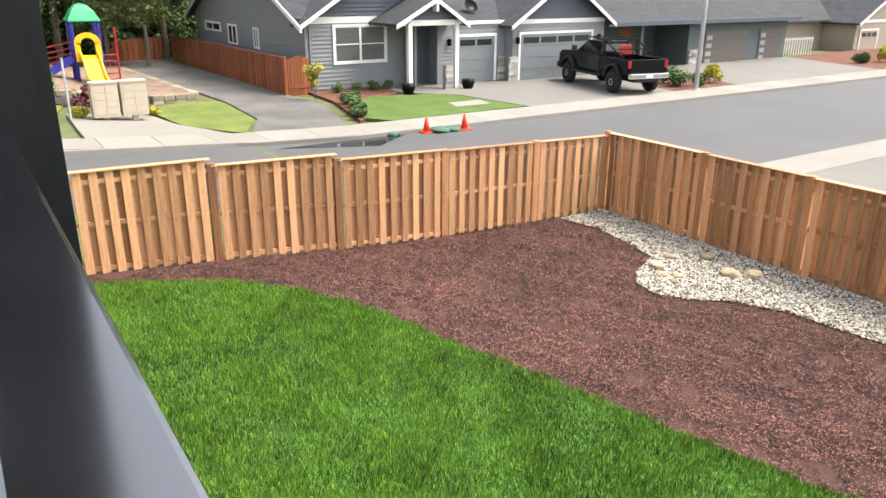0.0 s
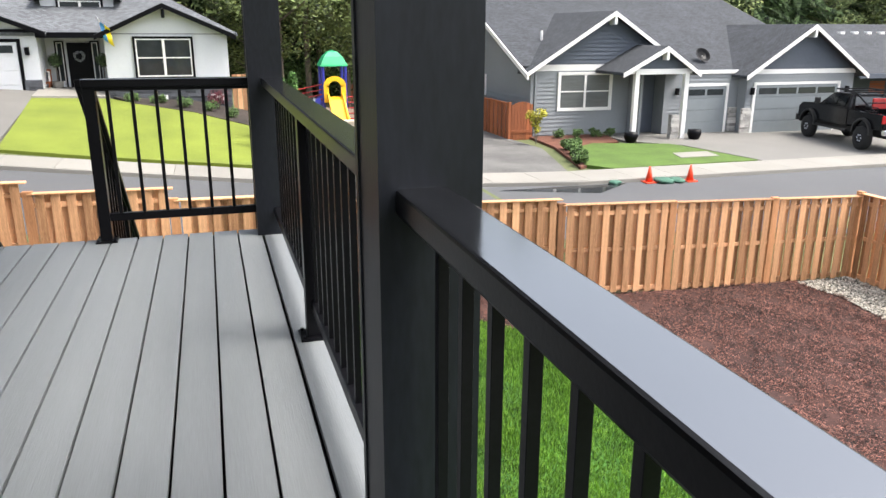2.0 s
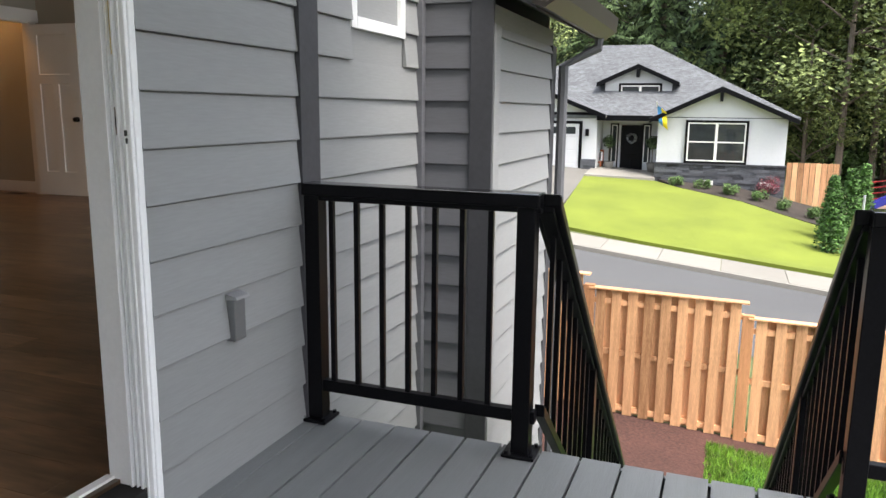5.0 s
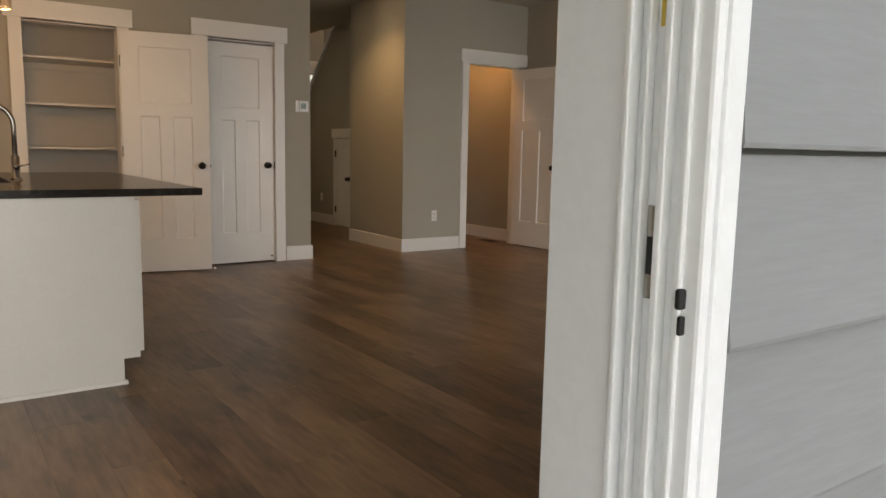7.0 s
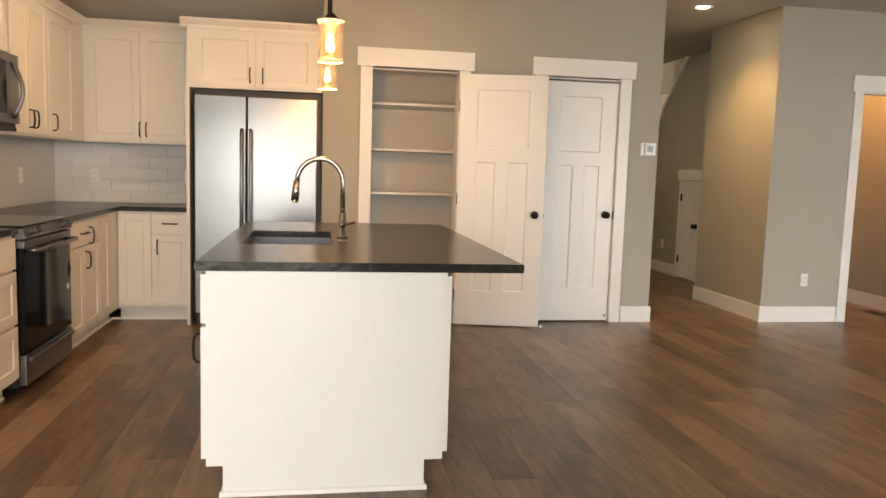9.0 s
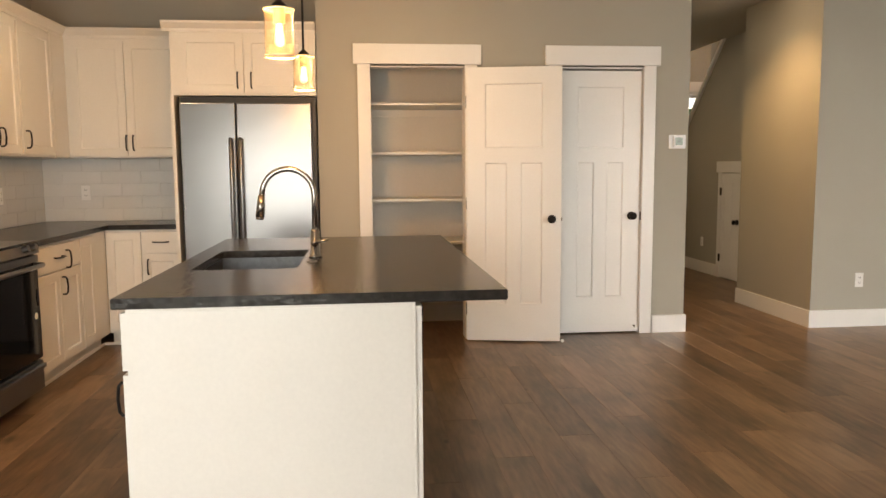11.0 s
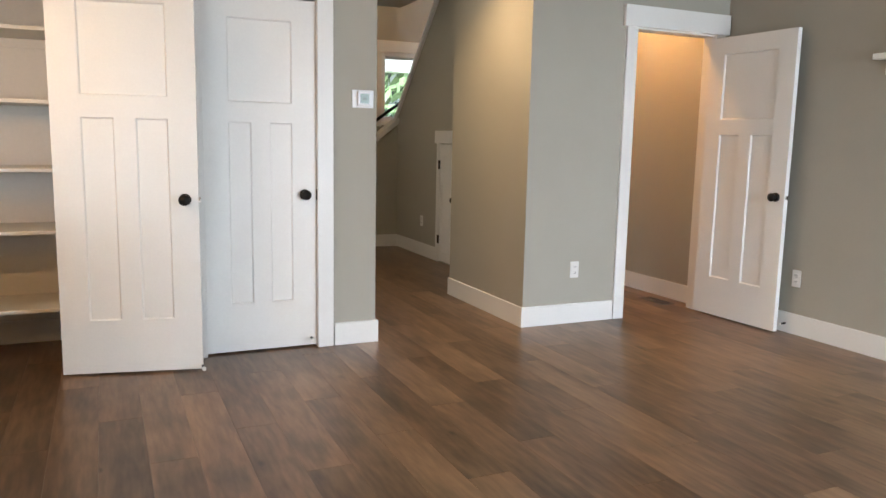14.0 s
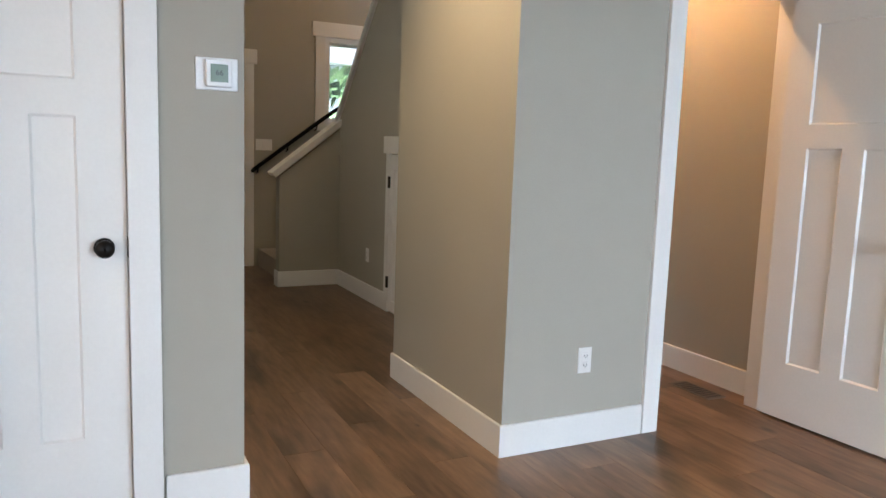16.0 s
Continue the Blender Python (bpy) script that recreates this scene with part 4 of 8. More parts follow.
# pantry lining and shelves
# White lining is added to brighten the greige walls of the dim pantry.
bm = box(-0.008, 1.298, 7.192, 7.1985, 0.14, 2.7)
box(-0.0085, -0.002, 6.63, 7.19, 0.0, 2.7, bm=bm), box(1.292, 1.2985, 6.63, 7.19, 0.0, 2.7, bm=bm)
struct("trim_pantry_lining", bm, CABINET, "white lining added over the pantry's greige walls to brighten them", "trim")
for z in (1.82, 1.44, 1.075, 0.735, 0.3):
    s = thing("pantry_shelf", "white painted pantry shelf, empty", "shelf", (0.6, 6.95, z), "pantry shelves")
    part("board", box(0.0, 1.29, 6.72, 7.19, z - 0.02, z, 0.002), CABINET, s)
    part("cleat", box(0.0, 1.29, 7.172, 7.19, z - 0.075, z - 0.021), CABINET, s)
# ---- stairs ----
st = struct("stairs_house", box(4.36, 4.4, 10.65, 11.74, 0.0, 0.3), CARPET, "carpeted house stair", "stairs")
for i in range(3):
    z = 0.185 * (i + 1)
    part("step", box(3.92 + i * 0.26, 4.5 if i < 2 else 5.39, 10.645, 11.745, z - 0.185, z, 0.012), CARPET, st)
for i in range(9):
    z = 0.555 + 0.185 * (i + 1)
    part("step", box(4.525, 5.395, 7.9 + (8 - i) * 0.25, 10.64 - i * 0.25, 0.0 if i == 0 else z - 0.37, z, 0.012), CARPET, st)
bm = prism(bmesh.new(), [(3.79, 1.0), (4.4, 1.478), (4.4, 1.525), (3.765, 1.03)], "y", 10.485, 10.675)
prism(bm, [(3.8, 0.985), (4.4, 1.455), (4.4, 1.478), (3.8, 1.008)], "y", 10.5, 10.52)
struct("trim_knee_cap", bm, WHITE, "white sloping cap on the stair knee wall", "trim")
bm = prism(bmesh.new(), [(10.6, 1.46), (10.62, 1.51), (9.36, 2.78), (7.8, 4.19), (7.76, 4.15), (9.33, 2.74)], "x", 4.37, 4.55)
struct("trim_stair_cap", bm, WHITE, "white sloping cap on the stair wall", "trim")
h = thing("handrail", "black metal handrail on brackets up the stair wall", "handrail", (4.2, 11.7, 1.0))
part("rail", tube(bmesh.new(), [(3.86, 11.74, 1.0), (3.87, 11.68, 1.02), (4.56, 11.68, 1.54), (5.2, 11.68, 2.0)], 0.021), BLACKMETAL, h)
for s in (0.05, 0.5, 0.95):
    p = Vector((3.87 + 0.69 * s, 11.68, 1.02 + 0.52 * s))
    part("bracket", tube(bmesh.new(), [p, p + Vector((0, 0.02, -0.06)), p + Vector((0, 0.069, -0.07))], 0.009, 8), BLACKMETAL, h)


# ---- wall plates ----
def plate(name, label, category, o, u, n, w, hgt, kind_of):
    t = thing(name, label, category, o, category + "s")
    part("cover", obox(bmesh.new(), o, u, n, -w / 2, w / 2, 0.0, 0.006, -hgt / 2, hgt / 2, 0.0025), WHITE, t)
    if kind_of == "outlet":
        for dz in (-0.021, 0.021):
            s = part("socket", obox(bmesh.new(), o, u, n, -0.017, 0.017, 0.006, 0.009, dz - 0.014, dz + 0.014, 0.003), WHITE, t)
            bm = obox(bmesh.new(), o, u, n, -0.009, -0.006, 0.009, 0.0095, dz - 0.004, dz + 0.006)
            obox(bm, o, u, n, 0.006, 0.009, 0.009, 0.0095, dz - 0.004, dz + 0.006), obox(bm, o, u, n, -0.002, 0.002, 0.009, 0.0095, dz - 0.01, dz - 0.006)
            part("slot", bm, BLACKPLASTIC, s)
    elif kind_of:
        for i in range(kind_of):
            c = (i - (kind_of - 1) / 2) * 0.046
            part("rocker", obox(bmesh.new(), o, u, n, c - 0.016, c + 0.016, 0.006, 0.01, -0.033, 0.033, 0.002), WHITE, t)
    return t


plate("outlet", "white duplex outlet on the greige pillar wall", "outlet", (4.202, 6.49, 0.383), X, NY, 0.07, 0.116, "outlet")
plate("outlet", "white duplex outlet on the greige window wall", "outlet", (5.48, 5.7, 0.383), NY, NX, 0.07, 0.116, "outlet")
plate("outlet", "white outlet on the stair wall", "outlet", (4.4, 9.75, 0.383), NY, NX, 0.07, 0.116, "outlet")
plate("light_switch", "white double switch plate by the stair", "light switch", (3.98, 11.75, 1.27), X, NY, 0.17, 0.116, 3)
t = thing("thermostat", "white thermostat with green-grey display on the wall", "thermostat", (2.63, 6.498, 1.505))
part("backplate", box(2.562, 2.698, 6.49, 6.4995, 1.452, 1.558, 0.004), VINYL, t)
body = part("body", box(2.592, 2.676, 6.468, 6.49, 1.462, 1.55, 0.005), VINYL, t)
part("screen", box(2.606, 2.662, 6.4655, 6.4685, 1.478, 1.535, 0.001), LCD, body, "green-grey display")
tx = bpy.data.curves.new("digits", "FONT")
tx.body, tx.size, tx.align_x, tx.align_y, tx.extrude = "66", 0.026, "CENTER", "CENTER", 0.0002
tob = new("digits", tx)
tob.matrix_basis = Matrix.Translation((2.634, 6.465, 1.507)) @ Euler((radians(90), 0, 0)).to_matrix().to_4x4()
tx.materials.append(INK)
hang(tob, body)
v = thing("floor_vent", "brown metal floor register", "floor vent", (5.3, 6.9, 0))
part("frame", box(5.22, 5.35, 6.72, 7.02, 0.0, 0.004, 0.001), GARAGEBR, v)
for i in range(9):
    part("slat", box(5.235, 5.335, 6.74 + i * 0.03, 6.757 + i * 0.03, 0.0042, 0.006), BLACKPLASTIC, v)

# ---- kitchen ----
def pull(parent, at, u, n, length=0.11, r=0.0055):
    at, u, n = Vector(at), Vector(u), Vector(n)
    a, b = at - u * length / 2, at + u * length / 2
    pts = [a, a + n * 0.02, a + n * 0.03 + u * 0.012, at + n * 0.034, b + n * 0.03 - u * 0.012, b + n * 0.02, b]
    return part("handle", tube(bmesh.new(), pts, r, 8), HARDWARE, parent, "dark bronze bow handle")


def front(parent, o, u, n, w, z0, z1, handle=None, name="door", s=0.055):
    flat = (z1 - z0) < 0.2
    pan = [] if flat else [(s, w - s, z0 + s, z1 - s)]
    bm = panelled(bmesh.new(), Vector(o) , u, n, w, z0, z1, 0.02, pan, 0.007)
    dr = part(name, bm, CABINET, parent)
    if handle:
        hu, hv, vert = handle
        pull(dr, Vector(o) + Vector(u) * hu + Vector(n) * 0.02 + Vector((0, 0, hv)), (0, 0, 1) if vert else u, n)
    return dr


def unit(label, o, u, n, w, depth, z0, z1, fronts, toe=True, group="kitchen cabinets", name="base_cabinet"):
    """A cabinet; o is the front left foot, u along the front, n out of the front."""
    t = thing(name, label, "cabinet", tuple(Vector(o) + Vector(u) * w / 2 - Vector(n) * depth / 2 + Vector((0, 0, z0 if not toe else 0))), group)
    bm = obox(bmesh.new(), o, u, n, 0.0005, w - 0.0005, -depth, -0.001, z0, z1)
    part("carcass", bm, CABINET, t)
    if toe:
        part("toe_kick", obox(bmesh.new(), o, u, n, 0.0005, w - 0.0005, -depth, -0.07, 0, z0), CABINET, t)
    for f in fronts:
        u0, u1, a, b, hd = f
        front(t, Vector(o) + Vector(u) * u0, u, n, u1 - u0, a, b, hd, "drawer" if (b - a) < 0.2 else "door")
    return t


LX = -1.71  # front of the left run
TZ, BT = 0.105, 0.878
unit("white shaker drawer base cabinet beside the range", (LX, 4.55, 0), NY, X, 0.75, 0.6, TZ, BT,
     [(0.01, 0.74, 0.70, 0.86, (0.365, 0.78, False)), (0.01, 0.74, 0.41, 0.685, (0.365, 0.55, False)), (0.01, 0.74, 0.125, 0.395, (0.365, 0.26, False))])
unit("white shaker drawer base cabinet along the kitchen wall", (LX, 3.8, 0), NY, X, 0.75, 0.6, TZ, BT, [(0.01, 0.37, 0.125, 0.86, (0.33, 0.7, True)), (0.38, 0.74, 0.125, 0.86, (0.42, 0.7, True))])
unit("white shaker base cabinet with drawer over two doors", (LX, 6.03, 0), NY, X, 0.71, 0.6, TZ, BT,
     [(0.01, 0.7, 0.71, 0.86, (0.355, 0.785, False)), (0.01, 0.352, 0.125, 0.695, (0.31, 0.6, True)), (0.358, 0.7, 0.125, 0.695, (0.4, 0.6, True))])
unit("narrow white shaker corner base cabinet", (LX, 6.59, 0), NY, X, 0.555, 0.6, TZ, BT, [(0.3, 0.55, 0.125, 0.86, (0.5, 0.76, True))])
unit("white shaker base cabinet with drawer and door beside the fridge", (LX, 6.59, 0), X, NY, 0.55, 0.5, TZ, BT,
     [(0.01, 0.255, 0.125, 0.86, None), (0.262, 0.54, 0.71, 0.86, (0.14, 0.785, False)), (0.262, 0.54, 0.125, 0.695, (0.045, 0.6, True))])
# shoe moulding along the toe kicks
bm = box(-2.3, -1.775, 2.9, 2.91, 0, 0.02)
box(-1.782, -1.77, 3.06, 4.55, 0, 0.018, bm=bm), box(-1.782, -1.77, 5.32, 6.65, 0, 0.018, bm=bm), box(-1.77, -1.165, 6.648, 6.66, 0, 0.018, bm=bm)
struct("trim_toe_shoe", bm, WHITE, "white shoe moulding at the cabinet feet", "trim")

ct = thing("countertop", "dark leathered stone countertop along two kitchen walls", "countertop", (-2.0, 6.0, 0.88))
part("slab", box(-2.33, -1.68, 3.0, 4.55, 0.879, 0.915, 0.004), STONE, ct)
bm = box(-2.33, -1.68, 5.31, 7.095, 0.879, 0.915, 0.004)
part("slab", bm, STONE, ct)
part("slab", box(-1.6785, -1.165, 6.56, 7.095, 0.879, 0.915, 0.004), STONE, ct)
# tiled backsplash
sp = struct("backsplash", box(-2.33, -1.15, 7.092, 7.099, 0.915, 1.41), GROUT, "white subway tile backsplash", "backsplash")
part("grout_side", box(-2.329, -2.323, 3.0, 7.092, 0.915, 1.41), GROUT, sp)
tiles = {}
def tile(w, axis):
    if (w, axis) not in tiles:
        tiles[(w, axis)] = finish(box(0, w, -0.006, 0, 0, 0.0955, 0.0015) if axis == "x" else box(0, 0.006, 0, w, 0, 0.0955, 0.0015), "tile", TILE)
    return tiles[(w, axis)]
for r_ in range(5):
    z = 0.917 + r_ * 0.0985
    x = -2.322
    first = True
    while x < -1.155:
        w = 0.15 if (first and r_ % 2) else 0.3
        w = round(min(w, -1.15 - x), 3)
        ob = new("tile", tile(round(w - 0.003, 3), "x"))
        ob.location, ob.parent = (x, 7.092, z), sp
        x, first = x + w, False
    y, first = 3.0, True
    while y < 7.08:
        w = 0.15 if (first and r_ % 2) else 0.3
        w = round(min(w, 7.085 - y), 3)
        ob = new("tile", tile(round(w - 0.003, 3), "y"))
        ob.location, ob.parent = (-2.323, y, z), sp
        y, first = y + w, False
for x in (-2.0, -1.25):
    plate("outlet", "white outlet on the tiled backsplash", "outlet", (x, 7.086, 1.14), X, NY, 0.07, 0.116, "outlet")
plate("outlet", "white outlet on the range wall backsplash", "outlet", (-2.317, 6.35, 1.14), NY, X, 0.07, 0.116, "outlet")
# upper cabinets
UB, UT = 1.41, 2.29
unit("white shaker wall cabinet with two doors over the counter", (-1.99, 6.77, 0), X, NY, 0.83, 0.32, UB, UT,
     [(0.04, 0.425, UB + 0.015, UT - 0.02, (0.385, UB + 0.11, True)), (0.43, 0.82, UB + 0.015, UT - 0.02, (0.045, UB + 0.11, True))], False, "wall cabinets", "wall_cabinet")
unit("white shaker wall cabinet with two doors beside the microwave", (-2.0, 5.97, 0), NY, X, 0.66, 0.32, UB, UT,
     [(0.01, 0.325, UB + 0.015, UT - 0.02, (0.285, UB + 0.11, True)), (0.33, 0.65, UB + 0.015, UT - 0.02, (0.04, UB + 0.11, True))], False, "wall cabinets", "wall_cabinet")
unit("white shaker corner wall cabinet", (-2.0, 6.52, 0), NY, X, 0.545, 0.32, UB, UT, [(0.03, 0.53, UB + 0.015, UT - 0.02, (0.46, UB + 0.11, True))], False, "wall cabinets", "wall_cabinet")
unit("white wall cabinet over the microwave", (-2.0, 5.305, 0), NY, X, 0.755, 0.32, 1.88, UT, [(0.01, 0.375, 1.89, UT - 0.02, (0.33, 1.96, True)), (0.38, 0.745, 1.89, UT - 0.02, (0.42, 1.96, True))], False, "wall cabinets", "wall_cabinet")
unit("white shaker wall cabinet with two doors before the microwave", (-2.0, 4.545, 0), NY, X, 0.9, 0.32, UB, UT,
     [(0.01, 0.445, UB + 0.015, UT - 0.02, (0.4, UB + 0.11, True)), (0.45, 0.89, UB + 0.015, UT - 0.02, (0.49, UB + 0.11, True))], False, "wall cabinets", "wall_cabinet")
part("filler", box(-2.32, -1.99, 6.521, 7.09, UB, UT), CABINET, bpy.data.objects["wall_cabinet"])
def crown(name, a, b, n, z=UT):
    a, b, n = Vector((*a, 0)), Vector((*b, 0)), Vector((*n, 0))
    u = (b - a).normalized()
    bm = bmesh.new()
    pts = [(-0.02, z), (0.012, z), (0.016, z + 0.02), (0.05, z + 0.055), (0.055, z + 0.07), (-0.02, z + 0.07)]
    ends = [[bm.verts.new(p + n * d + Vector((0, 0, h))) for d, h in pts] for p in (a, b)]
    for i in range(6):
        j = (i + 1) % 6
        bm.faces.new((ends[0][i], ends[0][j], ends[1][j], ends[1][i]))
    bm.faces.new(ends[0][::-1]), bm.faces.new(ends[1])
    bmesh.ops.recalc_face_normals(bm, faces=bm.faces[:])
    struct(name, bm, CABINET, "white crown moulding on the wall cabinets", "crown moulding")
crown("trim_crown_back", (-2.0, 6.77), (-1.16, 6.77), (0, -1))
crown("trim_crown_side", (-2.0, 3.645), (-2.0, 6.77), (1, 0))
crown("trim_crown_fridge", (-1.2, 6.45), (-0.135, 6.45), (0, -1))
crown("trim_crown_fridge_side", (-1.155, 6.45), (-1.155, 6.77), (-1, 0))
# fridge surround and fridge
unit("white shaker cabinet with two doors over the fridge", (-1.155, 6.45, 0), X, NY, 1.02, 0.64, 1.845, UT,
     [(0.06, 0.51, 1.86, UT - 0.02, (0.41, 1.95, True)), (0.516, 0.96, 1.86, UT - 0.02, (0.05, 1.95, True))], False, "wall cabinets", "wall_cabinet")
single("fridge_panel", box(-1.16, -1.135, 6.43, 7.09, 0, 1.845, 0.001), CABINET, "tall white panel beside the fridge", "cabinet panel")
f = thing("refrigerator", "stainless side-by-side refrigerator with black sides", "refrigerator", (-0.63, 6.75, 0))
part("cabinet", box(-1.1, -0.165, 6.48, 7.08, 0.03, 1.775, 0.004), BLACKPLASTIC, f)
# Black block fills the gap over the fridge, standing in for its shade.
part("top_gap_shade", box(-1.1, -0.15, 6.45, 7.08, 1.776, 1.835, 0.003), BLACKPLASTIC, f)
for x0, x1 in ((-1.098, -0.711), (-0.703, -0.172)):
    x1 = min(x1, -0.172)
    dr = part("fridge_door", box(x0, x1, 6.405, 6.478, 0.1, 1.79, 0.008), STEEL, f)
    hx = x1 - 0.03 if x0 < -1 else x0 + 0.03
    part("handle", tube(bmesh.new(), [(hx, 6.405, 1.52), (hx, 6.36, 1.53), (hx, 6.352, 1.5), (hx, 6.352, 0.75), (hx, 6.36, 0.71), (hx, 6.405, 0.72)], 0.014, 10), STEEL, dr, "long steel bar handle", True)
part("kick_grille", box(-1.09, -0.18, 6.43, 6.48, 0.0, 0.095), BLACKPLASTIC, f)
part("side_trim", box(-0.168, -0.14, 6.43, 7.08, 0.0, 1.835, 0.002), BLACKPLASTIC, f)

# range
rg = thing("range", "black glass and stainless slide-in electric range", "range", (-2.0, 4.93, 0))
part("body", box(-2.3, -1.7, 4.555, 5.305, 0.06, 0.905), BLACKPLASTIC, rg)
ov = part("oven_door", box(-1.7, -1.66, 4.56, 5.3, 0.25, 0.8, 0.006), BLACKGLOSS, rg)
part("door_trim", box(-1.7, -1.655, 4.56, 5.3, 0.802, 0.842, 0.004), STEEL, rg)
part("handle", tube(bmesh.new(), [(-1.66, 4.6, 0.79), (-1.61, 4.605, 0.79), (-1.6, 4.64, 0.79), (-1.6, 5.22, 0.79), (-1.61, 5.255, 0.79), (-1.66, 5.26, 0.79)], 0.013, 10), STEEL, ov, "steel bar handle", True)
dr = part("drawer", box(-1.7, -1.66, 4.56, 5.3, 0.07, 0.235, 0.006), STEEL, rg)
part("drawer_lip", box(-1.66, -1.635, 4.58, 5.28, 0.195, 0.222, 0.006), STEEL, dr)
part("cooktop", box(-2.3, -1.66, 4.55, 5.31, 0.906, 0.922, 0.003), BLACKGLOSS, rg)
part("control_panel", prism(bmesh.new(), [(-1.72, 0.845), (-1.645, 0.855), (-1.665, 0.912), (-1.72, 0.912)], "y", 4.56, 5.3), STEEL, rg)
for i, y in enumerate((4.64, 4.74, 5.12, 5.22)):
    part("control_knob", rod(bmesh.new(), (-1.66, y, 0.885), (-1.625, y, 0.897), 0.02, 0.018, 16), STEEL, rg)
part("sticker", rod(bmesh.new(), (-1.66, 5.24, 0.5), (-1.6585, 5.24, 0.5), 0.02, seg=20), WHITE, ov, "round white sticker")
mw = thing("microwave", "stainless over-range microwave with dark glass door", "microwave", (-2.1, 4.93, 1.44))
part("body", box(-2.32, -1.95, 4.555, 5.295, 1.45, 1.87, 0.003), BLACKPLASTIC, mw)
part("door", box(-1.95, -1.925, 4.555, 5.295, 1.47, 1.87, 0.005), STEEL, mw)
part("door_glass", box(-1.925, -1.921, 4.6, 5.1, 1.52, 1.82, 0.002), BLACKGLOSS, mw)
part("handle", tube(bmesh.new(), [(-1.925 + 0.055 * math.sin(math.pi * k / 12), 5.2, 1.82 - 0.32 * k / 12) for k in range(13)], 0.012, 10), STEEL, mw, "curved steel handle", True)
part("grease_filter", box(-2.3, -1.94, 4.57, 5.28, 1.425, 1.45), BLACKPLASTIC, mw)

# island
il = thing("kitchen_island", "white panelled kitchen island with shaker doors", "island", (-0.1, 4.25, 0))
bm = bmesh.new()
prism(bm, [(-0.502, 0), (0.28, 0), (0.28, 0.12), (0.353, 0.12), (0.353, 0.66), (-0.564, 0.66), (-0.564, 0.12), (-0.502, 0.12)], "y", 3.27, 5.24)
for x0, x1, y0, y1 in ((-0.564, 0.353, 3.27, 3.87), (-0.564, 0.353, 4.63, 5.24), (-0.564, -0.525, 3.87, 4.63), (-0.06, 0.353, 3.87, 4.63)):
    box(x0, x1, y0, y1, 0.66, 0.879, bm=bm)
part("body", bm, CABINET, il)
part("end_panel", box(-0.548, 0.338, 3.267, 3.27, 0.135, 0.868), CABINET, il)
bm = prism(bmesh.new(), [(3.27, 0), (3.255, 0), (3.257, 0.01), (3.262, 0.017), (3.27, 0.018)], "x", -0.514, 0.292)
prism(bm, [(0.28, 0), (0.293, 0), (0.29, 0.012), (0.28, 0.018)], "y", 3.27, 5.24), prism(bm, [(-0.502, 0), (-0.515, 0), (-0.512, 0.012), (-0.502, 0.018)], "y", 3.27, 5.24)
part("shoe_moulding", bm, CABINET, il)
for i in range(4):
    y0 = 3.285 + i * 0.487
    front(il, (0.354, y0, 0), Y, X, 0.48, 0.145, 0.862, (0.44 if i % 2 == 0 else 0.04, 0.76, True))
for i in range(3):
    y0 = 3.285 + i * 0.652
    front(il, (-0.565, y0 + 0.645, 0), NY, NX, 0.645, 0.145, 0.66, (0.6, 0.57, True))
    front(il, (-0.565, y0 + 0.645, 0), NY, NX, 0.645, 0.675, 0.862, (0.32, 0.77, False), "drawer")
tp = thing("island_top", "dark leathered stone island top with overhang and sink cutout", "countertop", (0.02, 4.27, 0.88))
SX0, SX1, SY0, SY1 = -0.5, -0.085, 3.9, 4.6
bm = bmesh.new()
def ring(z):
    o4 = [bm.verts.new((x, y, z)) for x, y in ((-0.602, 3.25), (0.657, 3.25), (0.65, 5.29), (-0.602, 5.29))]
    i4 = [bm.verts.new((x, y, z)) for x, y in ((SX0, SY0), (SX1, SY0), (SX1, SY1), (SX0, SY1))]
    return o4, i4
(ot, it), (ob_, ib) = ring(0.915), ring(0.88)
for i in range(4):
    j = (i + 1) % 4
    bm.faces.new((ot[i], ot[j], it[j], it[i])), bm.faces.new((ob_[i], ib[i], ib[j], ob_[j])), bm.faces.new((ot[i], ob_[i], ob_[j], ot[j])), bm.faces.new((it[i], it[j], ib[j], ib[i]))
bmesh.ops.recalc_face_normals(bm, faces=bm.faces[:])
es = [e for e in bm.edges if e.is_manifold and e.calc_face_angle(0) > 0.5]
bmesh.ops.bevel(bm, geom=es, offset=0.003, segments=2, affect="EDGES")
part("slab", bm, STONE, tp)
sk = thing("sink", "undermount stainless steel sink in the island", "sink", (-0.29, 4.25, 0.7))
bm = bmesh.new()
a0, a1, b0, b1, zt, zl = SX0 - 0.004, SX1 + 0.004, SY0 - 0.004, SY1 + 0.004, 0.8795, 0.68
box(a0 - 0.012, a0, b0, b1, zl, zt, bm=bm), box(a1, a1 + 0.012, b0, b1, zl, zt, bm=bm), box(a0 - 0.012, a1 + 0.012, b0 - 0.012, b0, zl, zt, bm=bm), box(a0 - 0.012, a1 + 0.012, b1, b1 + 0.012, zl, zt, bm=bm), box(a0 - 0.012, a1 + 0.012, b0 - 0.012, b1 + 0.012, zl - 0.012, zl, bm=bm)
part("basin", bm, SINKSTEEL, sk)
part("drain", rod(bmesh.new(), (-0.29, 4.25, 0.68), (-0.29, 4.25, 0.684), 0.045, seg=20), CHROME, sk)
fc = thing("faucet", "brushed nickel gooseneck pull-down faucet", "faucet", (-0.03, 4.27, 0.915))
bm = lathe(bmesh.new(), (-0.03, 4.27, 0.915), [(0.0, 0.0), (0.029, 0.0), (0.029, 0.008), (0.021, 0.014), (0.021, 0.12), (0.017, 0.128), (0.0, 0.128)])
part("base", bm, NICKEL, fc, smooth=True)
